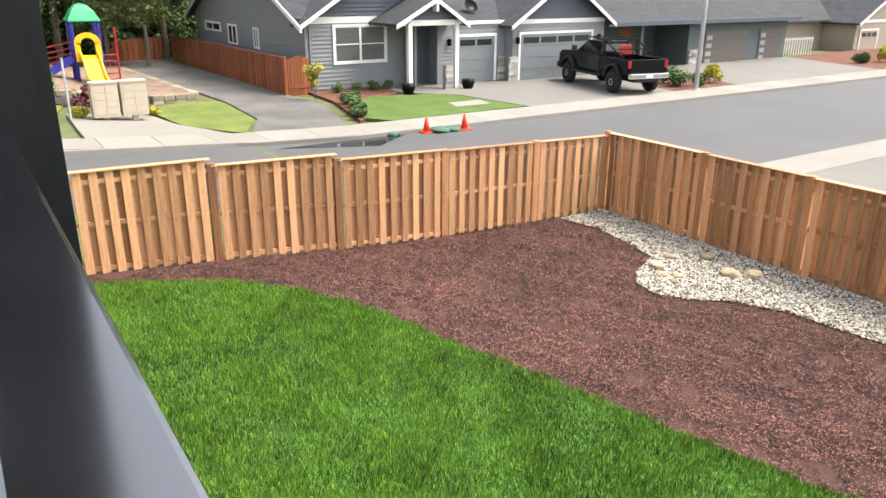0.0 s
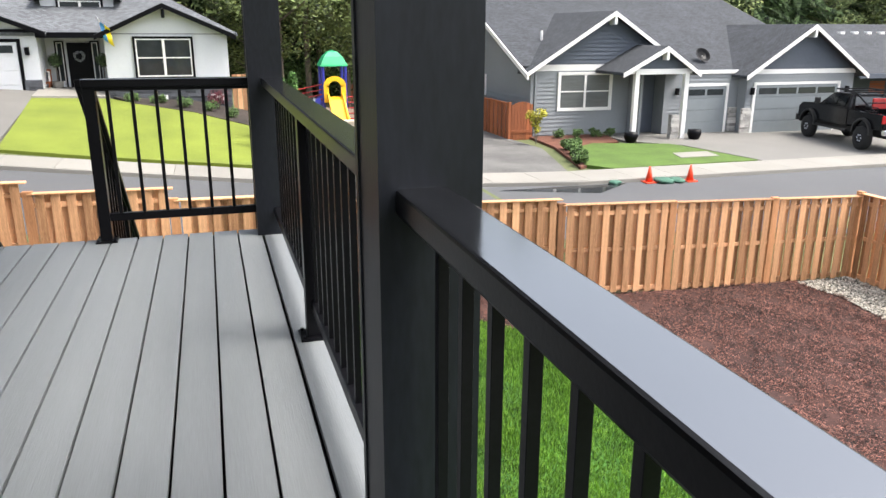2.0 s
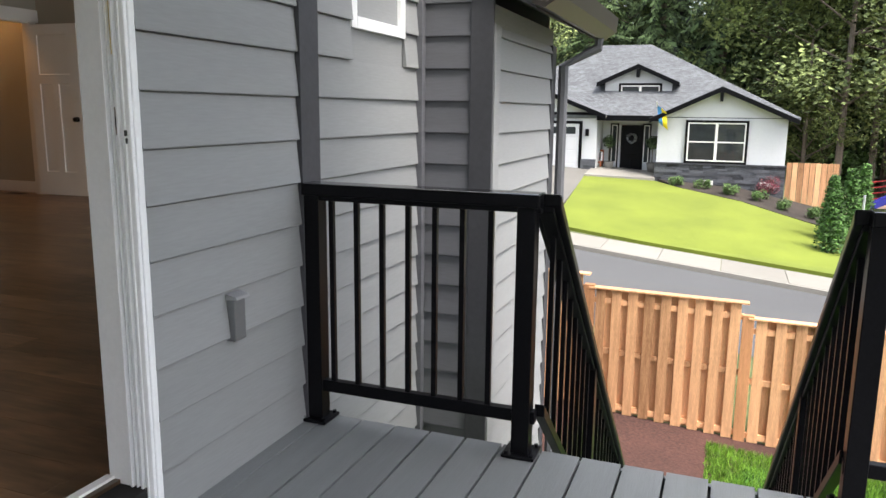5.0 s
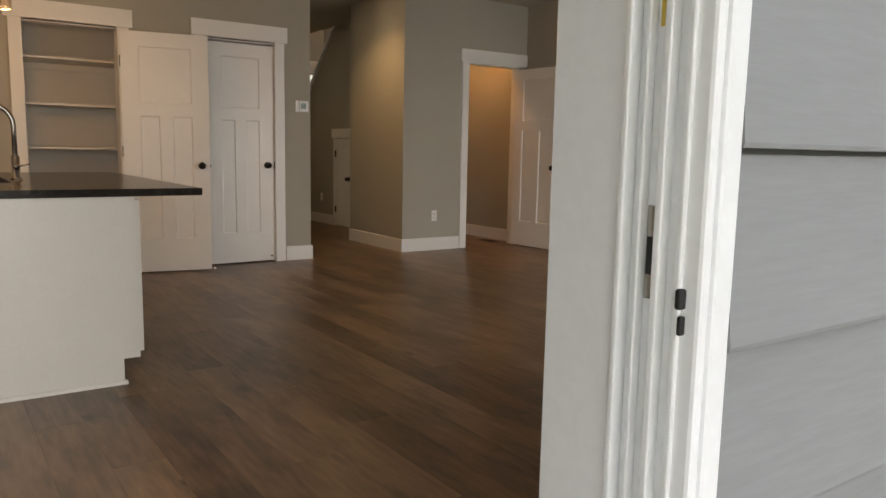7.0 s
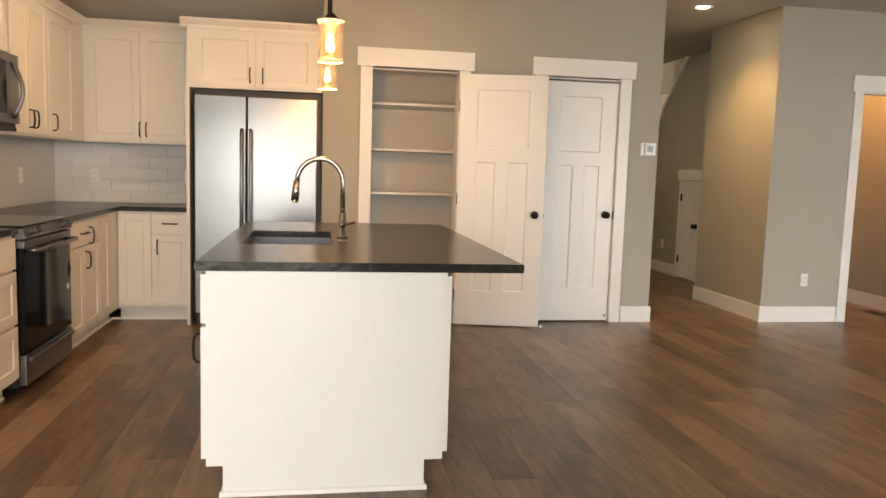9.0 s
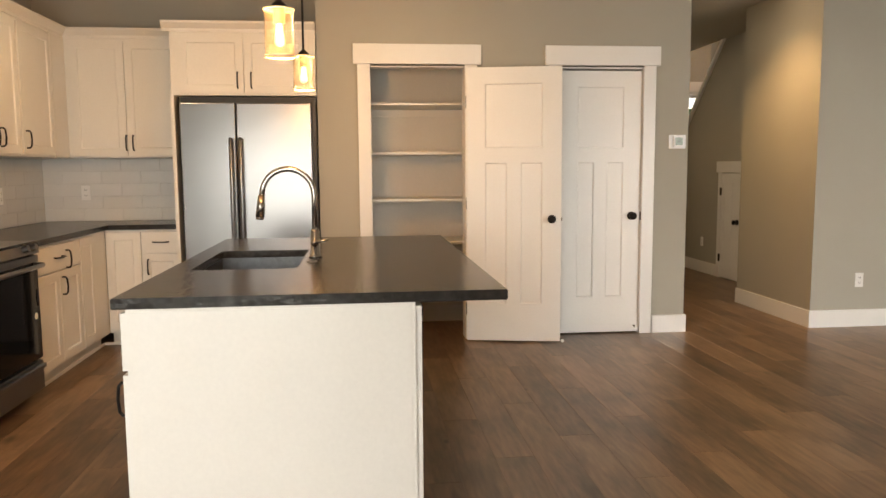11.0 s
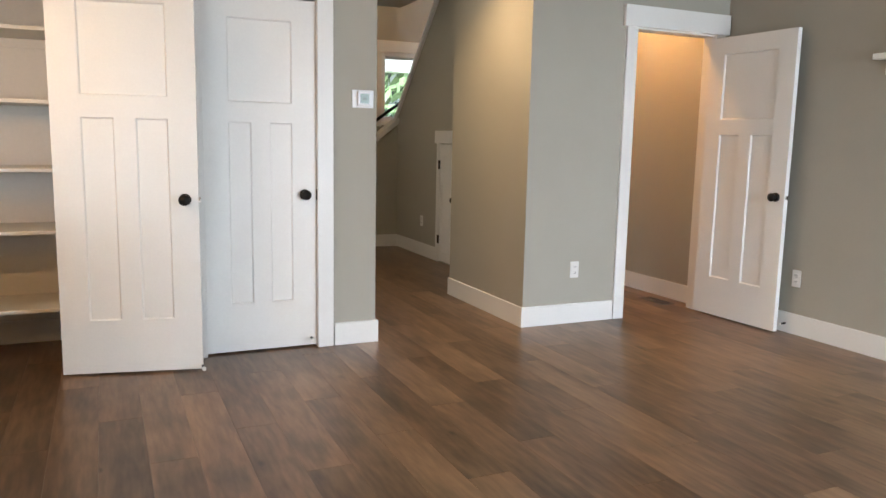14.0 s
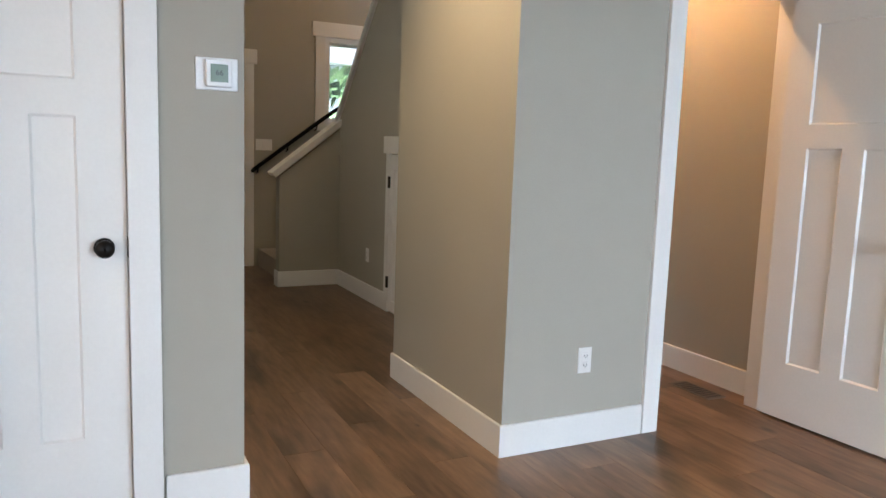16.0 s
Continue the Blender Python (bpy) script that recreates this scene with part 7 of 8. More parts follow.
# porch
for y in (-19.35, -21.7):
    part("porch_post", box(23.72, 23.92, y - 0.1, y + 0.1, GB, -0.5, 0.01), WHITE, g1)
gable_front(g1, 23.85, -18.85, -21.95, -0.5, -20.55, 0.4, 27.0, HG, HGD, ROOFA, over=0.3)
part("porch_beam", box(23.75, 23.95, -21.8, -19.25, -0.62, -0.5), WHITE, g1)
part("porch_floor", box(23.5, 26.0, -22.0, -19.0, GB - 0.1, GB + 0.14), CONCRETE, g1)
part("entry_door", box(25.98, 25.995, -20.95, -20.45, GB + 0.14, -1.3), BLACKPLASTIC, g1)
garage_door(g1, 25.17, -24.75, -22.65, GB + 0.1, -1.25, GARAGE, 2)
garage_door(g1, 24.57, -30.35, -25.85, GB + 0.1, -1.2, GARAGE, 4)
ledger(g1, 24.5, 24.62, -25.72, -25.2, GB, -2.2, STACK, 3)
ledger(g1, 25.08, 25.2, -25.4, -24.95, GB, -2.2, STACK, 4)
ledger(g1, 23.7, 24.0, -21.5, -21.1, GB, -2.3, STACK, 5)
ledger(g1, 24.5, 24.62, -31.2, -30.55, GB, -2.2, STACK, 6)
for y in (-25.6, -30.8, -22.2):
    part("wall_lantern", box(24.35 if y < -23 else 25.02, 24.5 if y < -23 else 25.17, y - 0.07, y + 0.07, -1.6, -1.3, 0.02), BLACKMETAL, g1)
for i in range(4):
    part("roof_vent", box(29.3, 29.6, -19.5 - i * 0.8 + 0, -19.2 - i * 0.8, 1.0, 1.25, 0.03), BLACKMETAL, g1)
part("vent_pipe", rod(bmesh.new(), (28.6, -17.2, 0.5), (28.6, -17.2, 1.1), 0.06, seg=8), WHITE, g1)
dsh = part("satellite_dish", lathe(bmesh.new(), (0, 0, 0), [(0.0, 0.0), (0.15, 0.02), (0.3, 0.08), (0.36, 0.13), (0.34, 0.13), (0.2, 0.06), (0.0, 0.02)], 20), BLACKMETAL, g1)
dsh.matrix_basis = pose(26.4, -24.2, 0.0, 0, -55, 0)
part("dish_arm", rod(bmesh.new(), (26.5, -24.2, -0.4), (26.4, -24.2, 0.05), 0.03, seg=8), GALV, g1)
part("downspout", box(25.88, 25.96, -15.84, -15.76, GB, -0.6), HG, g1)

g2 = thing("green_house", "dark green-grey single-storey house with brown garage doors", "house", (30, -40, GB))
bm = bmesh.new()
lap_face(bm, 25.5, -48.2, -38.9, GB - 0.4, -0.9), lap_face(bm, 28.0, -38.9, -32.4, GB - 0.4, -0.9)
boards("wall_front", bm, HGREEN, g2)
part("wall_core", box(28.02, 41, -48.1, -32.45, GB - 0.5, -0.9), HGREEN, g2)
part("porch_side", box(25.5, 28.0, -39.0, -38.9, GB - 0.4, -0.9), HGREEN, g2)
bm = bmesh.new()
slope(bm, [(24.9, -31.9, -0.82), (24.9, -48.7, -0.82), (31, -44.5, 1.5), (31, -34.5, 1.5)])
slope(bm, [(24.9, -31.9, -0.82), (31, -34.5, 1.5), (40, -34.5, 1.5), (41.5, -31.9, -0.82)])
slope(bm, [(24.9, -48.7, -0.82), (31, -44.5, 1.5), (40, -44.5, 1.5), (41.5, -48.7, -0.82)])
slope(bm, [(31, -34.5, 1.5), (31, -44.5, 1.5), (40, -44.5, 1.5), (40, -34.5, 1.5)])
part("roof", bm, ROOFA, g2)
part("fascia", box(24.85, 24.95, -48.7, -31.9, -1.02, -0.8), HGD, g2)
garage_door(g2, 25.47, -44.2, -40.3, GB - 0.15, -1.5, GARAGEBR, 0, False)
garage_door(g2, 25.47, -47.7, -45.4, GB - 0.15, -1.5, GARAGEBR, 0, False)
for y in (-40.6, -45.7):
    for r in range(4):
        part("frosted_pane", box(25.4, 25.41, y - 0.3, y + 0.15, GB + 0.1 + r * 0.45, GB + 0.35 + r * 0.45), GREYSASH, g2)
ledger(g2, 25.4, 25.52, -40.2, -39.0, GB - 0.2, -2.5, STACK, 8)
part("entry_door", box(27.96, 27.99, -36.8, -35.8, GB, -1.4), CEDARSTAIN, g2)
part("porch_post", box(25.4, 25.6, -35.1, -34.9, GB - 0.1, -0.9), HGREEN, g2)
for i in range(7):
    part("roof_vent", box(29.6, 29.9, -35.3 - i * 0.9, -35.0 - i * 0.9, 0.85, 1.1, 0.03), WHITE, g2)

g3 = thing("tan_house", "tan lap-sided house with a grey roof", "house", (32, -58, GB))
bm = bmesh.new()
lap_face(bm, 28.5, -57.2, -49.0, GB - 0.8, -1.3), lap_face(bm, 26.0, -68, -57.2, GB - 0.8, -1.3)
boards("wall_front", bm, HTAN, g3)
part("wall_core", box(28.6, 42, -68, -49.0, GB - 0.8, -1.3), HTAN, g3)
part("return_wall", box(26.0, 28.6, -57.3, -57.2, GB - 0.8, -1.3), HTAN, g3)
bm = bmesh.new()
slope(bm, [(27.8, -48.5, -1.3), (27.8, -68.5, -1.3), (34, -66, 1.7), (34, -48.5, 1.7)])
slope(bm, [(41, -48.5, -1.3), (41, -68.5, -1.3), (34, -66, 1.7), (34, -48.5, 1.7)])
part("roof", bm, ROOFA, g3)
gable_front(g3, 26.0, -57.2, -66.0, -1.35, -61.6, 1.0, 33, HTAN, HTAN, ROOFA)
garage_door(g3, 25.96, -60.0, -57.8, GB - 0.7, -2.0, HTAN, 3)
fe = thing("white_fence", "white metal picket fence beside the garage", "fence", (26.5, -50, GB))
for i in range(16):
    part("picket", box(26.4, 26.44, -48.6 - i * 0.28, -48.56 - i * 0.28, GB - 0.4, -2.25), WHITE, fe)
for z in (-3.5, -2.4):
    part("rail", box(26.44, 26.48, -53.0, -48.5, z, z + 0.06), WHITE, fe)

# white house
WB = -1.55
wh = thing("white_house", "white house with charcoal trim, dormer and dark stone base", "house", (33, 2, WB))
bm = bmesh.new()
lap_face(bm, 29.5, -3.45, 1.25, WB - 0.9, 0.9, d=0.008), lap_face(bm, 31.6, 1.25, 3.75, WB - 0.3, 1.0, d=0.008), lap_face(bm, 30.0, 3.75, 8.6, WB - 0.4, 1.0, d=0.008)
boards("wall_front", bm, HW, wh)
part("wall_core", box(31.62, 43, -3.4, 8.5, WB - 1, 0.95), HW, wh)
for w in ((29.52, 31.62, 1.15, 1.25, WB - 0.6, 0.95), (30.02, 31.62, 3.75, 3.85, WB - 0.3, 1.0), (29.52, 31.7, -3.45, -3.35, WB - 1, 0.95)):
    part("return_wall", box(*w), HW, wh)
ledger(wh, 29.4, 29.52, -3.5, 1.3, WB - 0.75, -0.88, STACKDARK, 12)
part("stone_cap", box(29.36, 29.5, -3.52, 1.3, -0.9, -0.84), STACKDARK, wh)
ledger(wh, 29.85, 30.02, 3.72, 4.35, WB - 0.1, -0.85, STACKDARK, 13)
hwindow(wh, 29.47, -2.1, 0.2, -0.85, 0.82, BLACKMETAL, DARKPANE)
part("entry_door", panelled(bmesh.new(), Vector((31.56, 2.95, 0)), NY, NX, 0.92, WB + 0.1, 0.55, 0.03, [(0.12, 0.42, WB + 0.3, -0.9), (0.5, 0.8, WB + 0.3, -0.9), (0.12, 0.8, -0.7, 0.4)]), BLACKMETAL, wh)
for y in (1.7, 3.05):
    w = part("sidelight", frame_bars(bmesh.new(), (31.58, 0, 0), Y, NX, y, y + 0.36, WB + 0.1, 0.62, 0.06, 0.0, 0.05), BLACKMETAL, wh)
    part("sash", frame_bars(bmesh.new(), (31.58, 0, 0), Y, NX, y + 0.06, y + 0.3, WB + 0.5, 0.56, 0.04, 0.0, 0.03), WHITE, w)
    part("pane", box(31.56, 31.575, y + 0.1, y + 0.26, WB + 0.54, 0.52), DARKPANE, w)
garage_door(wh, 29.97, 4.45, 7.9, WB - 0.05, 0.6, HW, 4, BLACKMETAL)
gable_front(wh, 29.5, 1.2, -3.45, 0.93, -1.05, 1.98, 36, HW, HW, ROOFB, 0.4, BLACKMETAL, 0)
gable_front(wh, 30.0, 8.9, 3.7, 1.02, 6.6, 2.15, 36, HW, HW, ROOFB, 0.4, BLACKMETAL, 0.12)
bm = bmesh.new()
slope(bm, [(29.9, -3.9, 0.95), (29.9, 9.2, 0.95), (36.5, 5.2, 4.3), (36.5, 2.4, 4.3)])
slope(bm, [(29.9, -3.9, 0.95), (36.5, 2.4, 4.3), (43.2, -3.9, 0.95)])
slope(bm, [(29.9, 9.2, 0.95), (36.5, 5.2, 4.3), (43.2, 9.2, 0.95)])
slope(bm, [(43.2, -3.9, 0.95), (43.2, 9.2, 0.95), (36.5, 5.2, 4.3), (36.5, 2.4, 4.3)])
part("roof", bm, ROOFB, wh)
part("fascia", box(29.85, 29.95, 1.2, 3.75, 0.75, 0.97), BLACKMETAL, wh)
lap = lap_face(bmesh.new(), 32.0, 1.0, 3.8, 1.6, 2.4)
part("dormer_wall", lap, HW, wh)
part("dormer_core", box(32.02, 34.5, 1.02, 3.78, 1.5, 2.4), HW, wh)
gable_front(wh, 32.0, 3.8, 1.0, 2.38, 2.4, 3.0, 35, HW, HW, ROOFB, 0.35, BLACKMETAL, 0)
hwindow(wh, 31.97, 1.4, 3.2, 1.68, 2.32, BLACKMETAL, DARKPANE, 2, 0)
part("wall_lantern", box(29.85, 30.0, 4.05, 4.2, 0.1, 0.4, 0.02), BLACKMETAL, wh)
for y in (-0.7, -2.9):
    part("crawl_vent", box(29.36, 29.4, y - 0.25, y + 0.25, -1.75, -1.5), WHITE, wh)
for y in (1.55, 3.35):
    tpy = thing("topiary", "round green topiary ball in a pale pot by the door", "topiary", (31.0, y, WB + 0.15), "topiaries")
    part("pot", lathe(bmesh.new(), (31.0, y, WB + 0.15), [(0.0, 0), (0.16, 0), (0.22, 0.4), (0.2, 0.42), (0.0, 0.36)]), CONCRETE, tpy, smooth=True)
    part("stem", rod(bmesh.new(), (31.0, y, WB + 0.5), (31.0, y, WB + 1.25), 0.02, seg=6), BARK, tpy)
    part("foliage", leaf_cloud(bmesh.new(), [((31.0, y, WB + 1.4), 0.27)], 0.06, 420, random.Random(3)), FIR, tpy)
wr = thing("wreath", "round pale wreath on the black door", "wreath", (31.5, 2.5, -0.2))
part("ring", leaf_cloud(bmesh.new(), [((31.48, 2.5 + 0.18 * math.cos(a), 0.0 + 0.18 * math.sin(a)), 0.06) for a in [k * 0.52 for k in range(12)]], 0.04, 220, random.Random(5)), GREYSASH, wr)
ch = thing("porch_chair", "wooden porch chair with a striped cushion", "chair", (31.2, 3.9, WB + 0.1))
part("seat", box(30.7, 31.2, 3.6, 4.1, WB + 0.5, WB + 0.56), CEDARSTAIN, ch)
part("backrest", box(31.15, 31.22, 3.6, 4.1, WB + 0.56, WB + 1.05), CEDARSTAIN, ch)
part("cushion", box(31.05, 31.14, 3.63, 4.07, WB + 0.57, WB + 0.98, 0.03), WHITE, ch)
for i in range(3):
    part("stripe", box(31.03, 31.052, 3.7 + i * 0.14, 3.76 + i * 0.14, WB + 0.6, WB + 0.95), BLACKPLASTIC, ch)
for dx_, dy_ in ((30.72, 3.62), (31.15, 3.62), (30.72, 4.04), (31.15, 4.04)):
    part("leg", box(dx_, dx_ + 0.05, dy_, dy_ + 0.05, WB + 0.1, WB + 0.5), CEDARSTAIN, ch)
fl = thing("house_flag", "small blue and yellow flag on a bracket pole", "flag", (29.4, 1.2, 0.9))
part("pole", rod(bmesh.new(), (29.45, 1.2, 0.95), (28.85, 1.3, 1.5), 0.015, seg=6), WHITE, fl)
for nm, m, a, bq in (("blue_half", FLAGBLUE, 0.0, 0.22), ("yellow_half", FLAGYELLOW, 0.22, 0.48)):
    bm = bmesh.new()
    gr = [[bm.verts.new((29.0 - 0.0 + 0.05 * math.sin(j * 1.3) + j * 0.03, 1.3 - (a + (bq - a) * i / 4) * 0.75 - j * 0.02, 1.4 - j * 0.14 - (a + (bq - a) * i / 4) * 0.6)) for j in range(6)] for i in range(5)]
    for i in range(4):
        for j in range(5):
            bm.faces.new((gr[i][j], gr[i + 1][j], gr[i + 1][j + 1], gr[i][j + 1]))
    part(nm, bm, m, fl)
sf = thing("side_fence", "cedar side fence beside the white house", "fence", (29.6, -4.5, WB - 1))
for i in range(9):
    part("board", box(29.6, 29.64, -3.72 - i * 0.2, -3.54 - i * 0.2, WB - 1.2, -0.72), CEDAR, sf)

# stained lane fence with gate
lf = thing("lane_fence", "red-stained cedar fence along the gravel lane", "fence", (35, -14.7, -3.4))
lx = [25.9, 28.2, 30.5, 32.8, 35.1, 37.4, 39.7, 42.0, 44.0]
for a, b_ in zip(lx, lx[1:]):
    z1 = -1.85 - 0.008 * (a - 26)
    part("post", box(a - 0.06, a + 0.06, -14.7, -14.58, -3.6, z1 + 0.05), CEDARSTAIN, lf)
    part("top_rail", box(a + 0.06, b_ - 0.06, -14.66, -14.55, z1 - 0.03, z1 + 0.02), CEDARSTAIN, lf)
    k = 9
    for i in range(k):
        p, q = a + 0.06 + (b_ - a - 0.12) * i / k, a + 0.06 + (b_ - a - 0.12) * (i + 1) / k
        part("board", box(p + 0.01, q - 0.01, -14.6 if i % 2 else -14.63, -14.58 if i % 2 else -14.61, -3.5, z1 - 0.03), CEDARSTAIN, lf)
for i in range(12):
    part("board", box(44.0, 44.03, -14.5 + i * 0.3, -14.24 + i * 0.3, -3.5, -2.0 - 0.02 * i), CEDARSTAIN, lf)
gt = thing("gate", "red-stained cedar gate with an arched top", "gate", (25.9, -15.2, -3.4))
for i in range(7):
    y = -14.72 - i * 0.14
    part("board", box(25.85, 25.9, y - 0.13, y, -3.45, -1.95 + 0.16 * math.sin(math.pi * (i + 0.5) / 7)), CEDARSTAIN, gt)
part("brace", box(25.82, 25.85, -15.68, -14.72, -3.1, -2.98), CEDARSTAIN, gt)

# street things
lp = thing("street_lamp", "tall pale grey street lamp pole", "street lamp", (17.7, -30.2, -3.3))
part("pole", rod(bmesh.new(), (17.7, -30.2, -3.35), (17.7, -30.2, 4.5), 0.11, 0.07, 14), GALV, lp, smooth=True)
part("base_collar", rod(bmesh.new(), (17.7, -30.2, -3.35), (17.7, -30.2, -3.2), 0.17, 0.14, 14), GALV, lp)
part("arm", tube(bmesh.new(), [(17.7, -30.2, 4.4), (17.2, -30.2, 4.7), (16.0, -30.2, 4.8)], 0.04, 8), GALV, lp)
part("lamp_head", box(15.4, 16.1, -30.35, -30.05, 4.74, 4.86, 0.03), GALV, lp)
for x, y in ((16.0, -15.3), (15.85, -16.65)):
    c = thing("traffic_cone", "small orange traffic cone on the street edge", "traffic cone", (x, y, -3.39), "traffic cones")
    part("cone", rod(bmesh.new(), (x, y, -3.36), (x, y, -2.88), 0.12, 0.025, 18), CONEORANGE, c, smooth=True)
    part("base", box(x - 0.18, x + 0.18, y - 0.18, y + 0.18, -3.388, -3.35, 0.01), CONEORANGE, c)
    if x < 15.9:
        part("collar", rod(bmesh.new(), (x, y, -3.07), (x, y, -2.97), 0.052, 0.035, 18), WHITE, c, "white reflective collar")
for x, y, r in ((15.9, -15.75, 0.28), (15.9, -16.2, 0.26), (16.15, -14.2, 0.2)):
    boulder(x, y, r, BAGGREEN, "sagging green sandbag by the storm drain", "sandbag", 0.3)
mb = thing("mailbox_cluster", "two tan metal cluster mailboxes on short posts", "mailbox", (21.6, -7.4, -3.2))
for y0 in (-7.32, -8.18):
    z0 = -3.15
    u_ = part("cabinet", box(21.4, 21.85, y0, y0 + 0.78, z0 + 0.2, z0 + 1.25, 0.01), TANMETAL, mb)
    part("leg", box(21.55, 21.7, y0 + 0.3, y0 + 0.48, z0 - 0.15, z0 + 0.2), TANMETAL, mb)
    for r in range(4):
        for c in range(2):
            part("mail_door", box(21.385, 21.4, y0 + 0.06 + c * 0.34, y0 + 0.37 + c * 0.34, z0 + 0.3 + r * 0.22, z0 + 0.5 + r * 0.22, 0.004), TANMETAL, u_)
    part("roof_lip", box(21.37, 21.88, y0 - 0.02, y0 + 0.8, z0 + 1.25, z0 + 1.29), TANMETAL, mb)
for nm, yy, hgt in (("sign_post", -5.4, 2.0), ("utility_post", -5.9, 2.2)):
    px = 24 if nm == "sign_post" else 21.6
    s = thing(nm, "thin pale post by the playground", "post", (px, yy, -3.1))
    part("pole", rod(bmesh.new(), (px, yy, -3.3), (px, yy, -3.3 + hgt), 0.035, seg=8), GALV, s)
pl = thing("play_structure", "playground tower with blue posts, yellow slide and green roof", "play structure", (31, -8, -3.1))
PX, PY, PZ = 31.0, -8.0, -3.15
for dx_ in (-0.5, 0.5):
    for dy_ in (-0.5, 0.5):
        part("post", rod(bmesh.new(), (PX + dx_, PY + dy_, PZ), (PX + dx_, PY + dy_, -0.35), 0.07, seg=10), PLAYBLUE, pl)
bm = bmesh.new()
prof = [(0.86, -0.47), (0.84, -0.4), (0.58, -0.05), (0.32, 0.15), (0.0, 0.23)]
lathe(bm, (0, 0, 0), prof, 4)
bm.transform(Matrix.Translation((PX, PY, 0)) @ Matrix.Rotation(radians(45), 4, "Z"))
part("roof", bm, PLAYGREEN, pl)
part("deck", box(PX - 0.55, PX + 0.55, PY - 0.55, PY + 0.55, PZ + 1.1, PZ + 1.2), BLACKPLASTIC, pl)
bm = bmesh.new()
pts = [(PX - 0.5, PZ + 1.35), (PX - 0.9, PZ + 1.25), (PX - 1.9, PZ + 0.45), (PX - 2.4, PZ + 0.3)]
for (xa, za), (xb, zb_) in zip(pts, pts[1:]):
    for y0, y1, up in ((-0.3, 0.3, 0.0), (-0.36, -0.3, 0.2), (0.3, 0.36, 0.2)):
        vs = [(xa, PY + y0, za - 0.06), (xa, PY + y1, za - 0.06), (xa, PY + y1, za + up), (xa, PY + y0, za + up)]
        ws = [(xb, PY + y0, zb_ - 0.06), (xb, PY + y1, zb_ - 0.06), (xb, PY + y1, zb_ + up), (xb, PY + y0, zb_ + up)]
        A, B = [bm.verts.new(v) for v in vs], [bm.verts.new(v) for v in ws]
        for i in range(4):
            bm.faces.new((A[i], A[(i + 1) % 4], B[(i + 1) % 4], B[i]))
part("slide", bm, SLIDE, pl)
bm = bmesh.new()
for k in range(13):
    a0_, a1_ = math.pi * k / 13, math.pi * (k + 1) / 13
    prism(bm, [(PY + 0.28 * math.cos(a0_), PZ + 1.75 + 0.3 * math.sin(a0_)), (PY + 0.5 * math.cos(a0_), PZ + 1.85 + 0.4 * math.sin(a0_)), (PY + 0.5 * math.cos(a1_), PZ + 1.85 + 0.4 * math.sin(a1_)), (PY + 0.28 * math.cos(a1_), PZ + 1.75 + 0.3 * math.sin(a1_))], "x", PX - 0.6, PX - 0.52)
box(PX - 0.6, PX - 0.52, PY - 0.5, PY - 0.28, PZ + 1.1, PZ + 1.85, bm=bm), box(PX - 0.6, PX - 0.52, PY + 0.28, PY + 0.5, PZ + 1.1, PZ + 1.85, bm=bm)
part("slide_hood", bm, SLIDE, pl)
for i in range(5):
    part("climber_rung", rod(bmesh.new(), (PX - 0.2, PY - 0.6, PZ + 0.3 + i * 0.25), (PX - 0.2, PY - 1.15, PZ + 0.3 + i * 0.25), 0.03, seg=6), PLAYRED, pl)
part("climber_pole", rod(bmesh.new(), (PX - 0.2, PY - 1.15, PZ), (PX - 0.2, PY - 1.15, PZ + 2.4), 0.04, seg=8), PLAYRED, pl)
for i in range(4):
    part("bridge_rail", rod(bmesh.new(), (PX, PY + 0.5, PZ + 1.2 + i * 0.22), (PX + 0.3, PY + 1.9, PZ + 0.9 + i * 0.22), 0.025, seg=6), PLAYRED, pl)
part("side_slide", prism(bmesh.new(), [(PY + 0.6, PZ + 1.1), (PY + 2.2, PZ + 0.2), (PY + 2.4, PZ + 0.35), (PY + 0.7, PZ + 1.35)], "x", PX - 0.6, PX - 0.2), PLAYBLUE, pl)
part("step_box", box(PX - 0.5, PX + 0.2, PY + 1.9, PY + 2.6, PZ, PZ + 0.5, 0.04), BLACKPLASTIC, pl)
for (px_, py_) in ((23.35, -19.0), (23.45, -22.1)):
    pt_ = thing("porch_planter", "dark round planter pot by the porch post", "planter", (px_, py_, -3.3), "porch planters")
    part("pot", lathe(bmesh.new(), (px_, py_, -3.32), [(0.0, 0.0), (0.2, 0.0), (0.3, 0.25), (0.27, 0.42), (0.24, 0.42), (0.0, 0.36)]), BLACKMETAL, pt_, smooth=True)

# ---- pickup truck ----
tk = thing("pickup_truck", "lifted black crew-cab pickup with a black bed rack", "pickup truck", (20.7, -27.8, -3.3))
bits = []
def tpart(name, bm, m, label="", smooth=False, parent=None):
    ob = part(name, bm, m, parent or tk, label, smooth)
    if parent is None:
        bits.append(ob)
    return ob
# truck frame: x forward, ground at z 0
body = [(-2.95, 0.95), (-2.95, 1.42), (-0.75, 1.46), (-0.55, 1.98), (0.75, 1.98), (1.45, 1.5), (2.75, 1.42), (2.95, 1.25), (2.95, 0.8), (2.4, 0.75), (-2.4, 0.75)]
bm = prism(bmesh.new(), [(-0.8, 0.78), (-0.78, 1.46), (-0.62, 1.5), (1.4, 1.5), (2.72, 1.42), (2.9, 1.28), (2.92, 0.78)], "y", -0.95, 0.95)
bmesh.ops.bevel(bm, geom=bm.edges[:], offset=0.05, segments=2, affect="EDGES")
tpart("body", bm, TRUCK, smooth=False)
bm = bmesh.new()
lo = [(-0.66, -0.9), (1.42, -0.9), (1.42, 0.9), (-0.66, 0.9)]
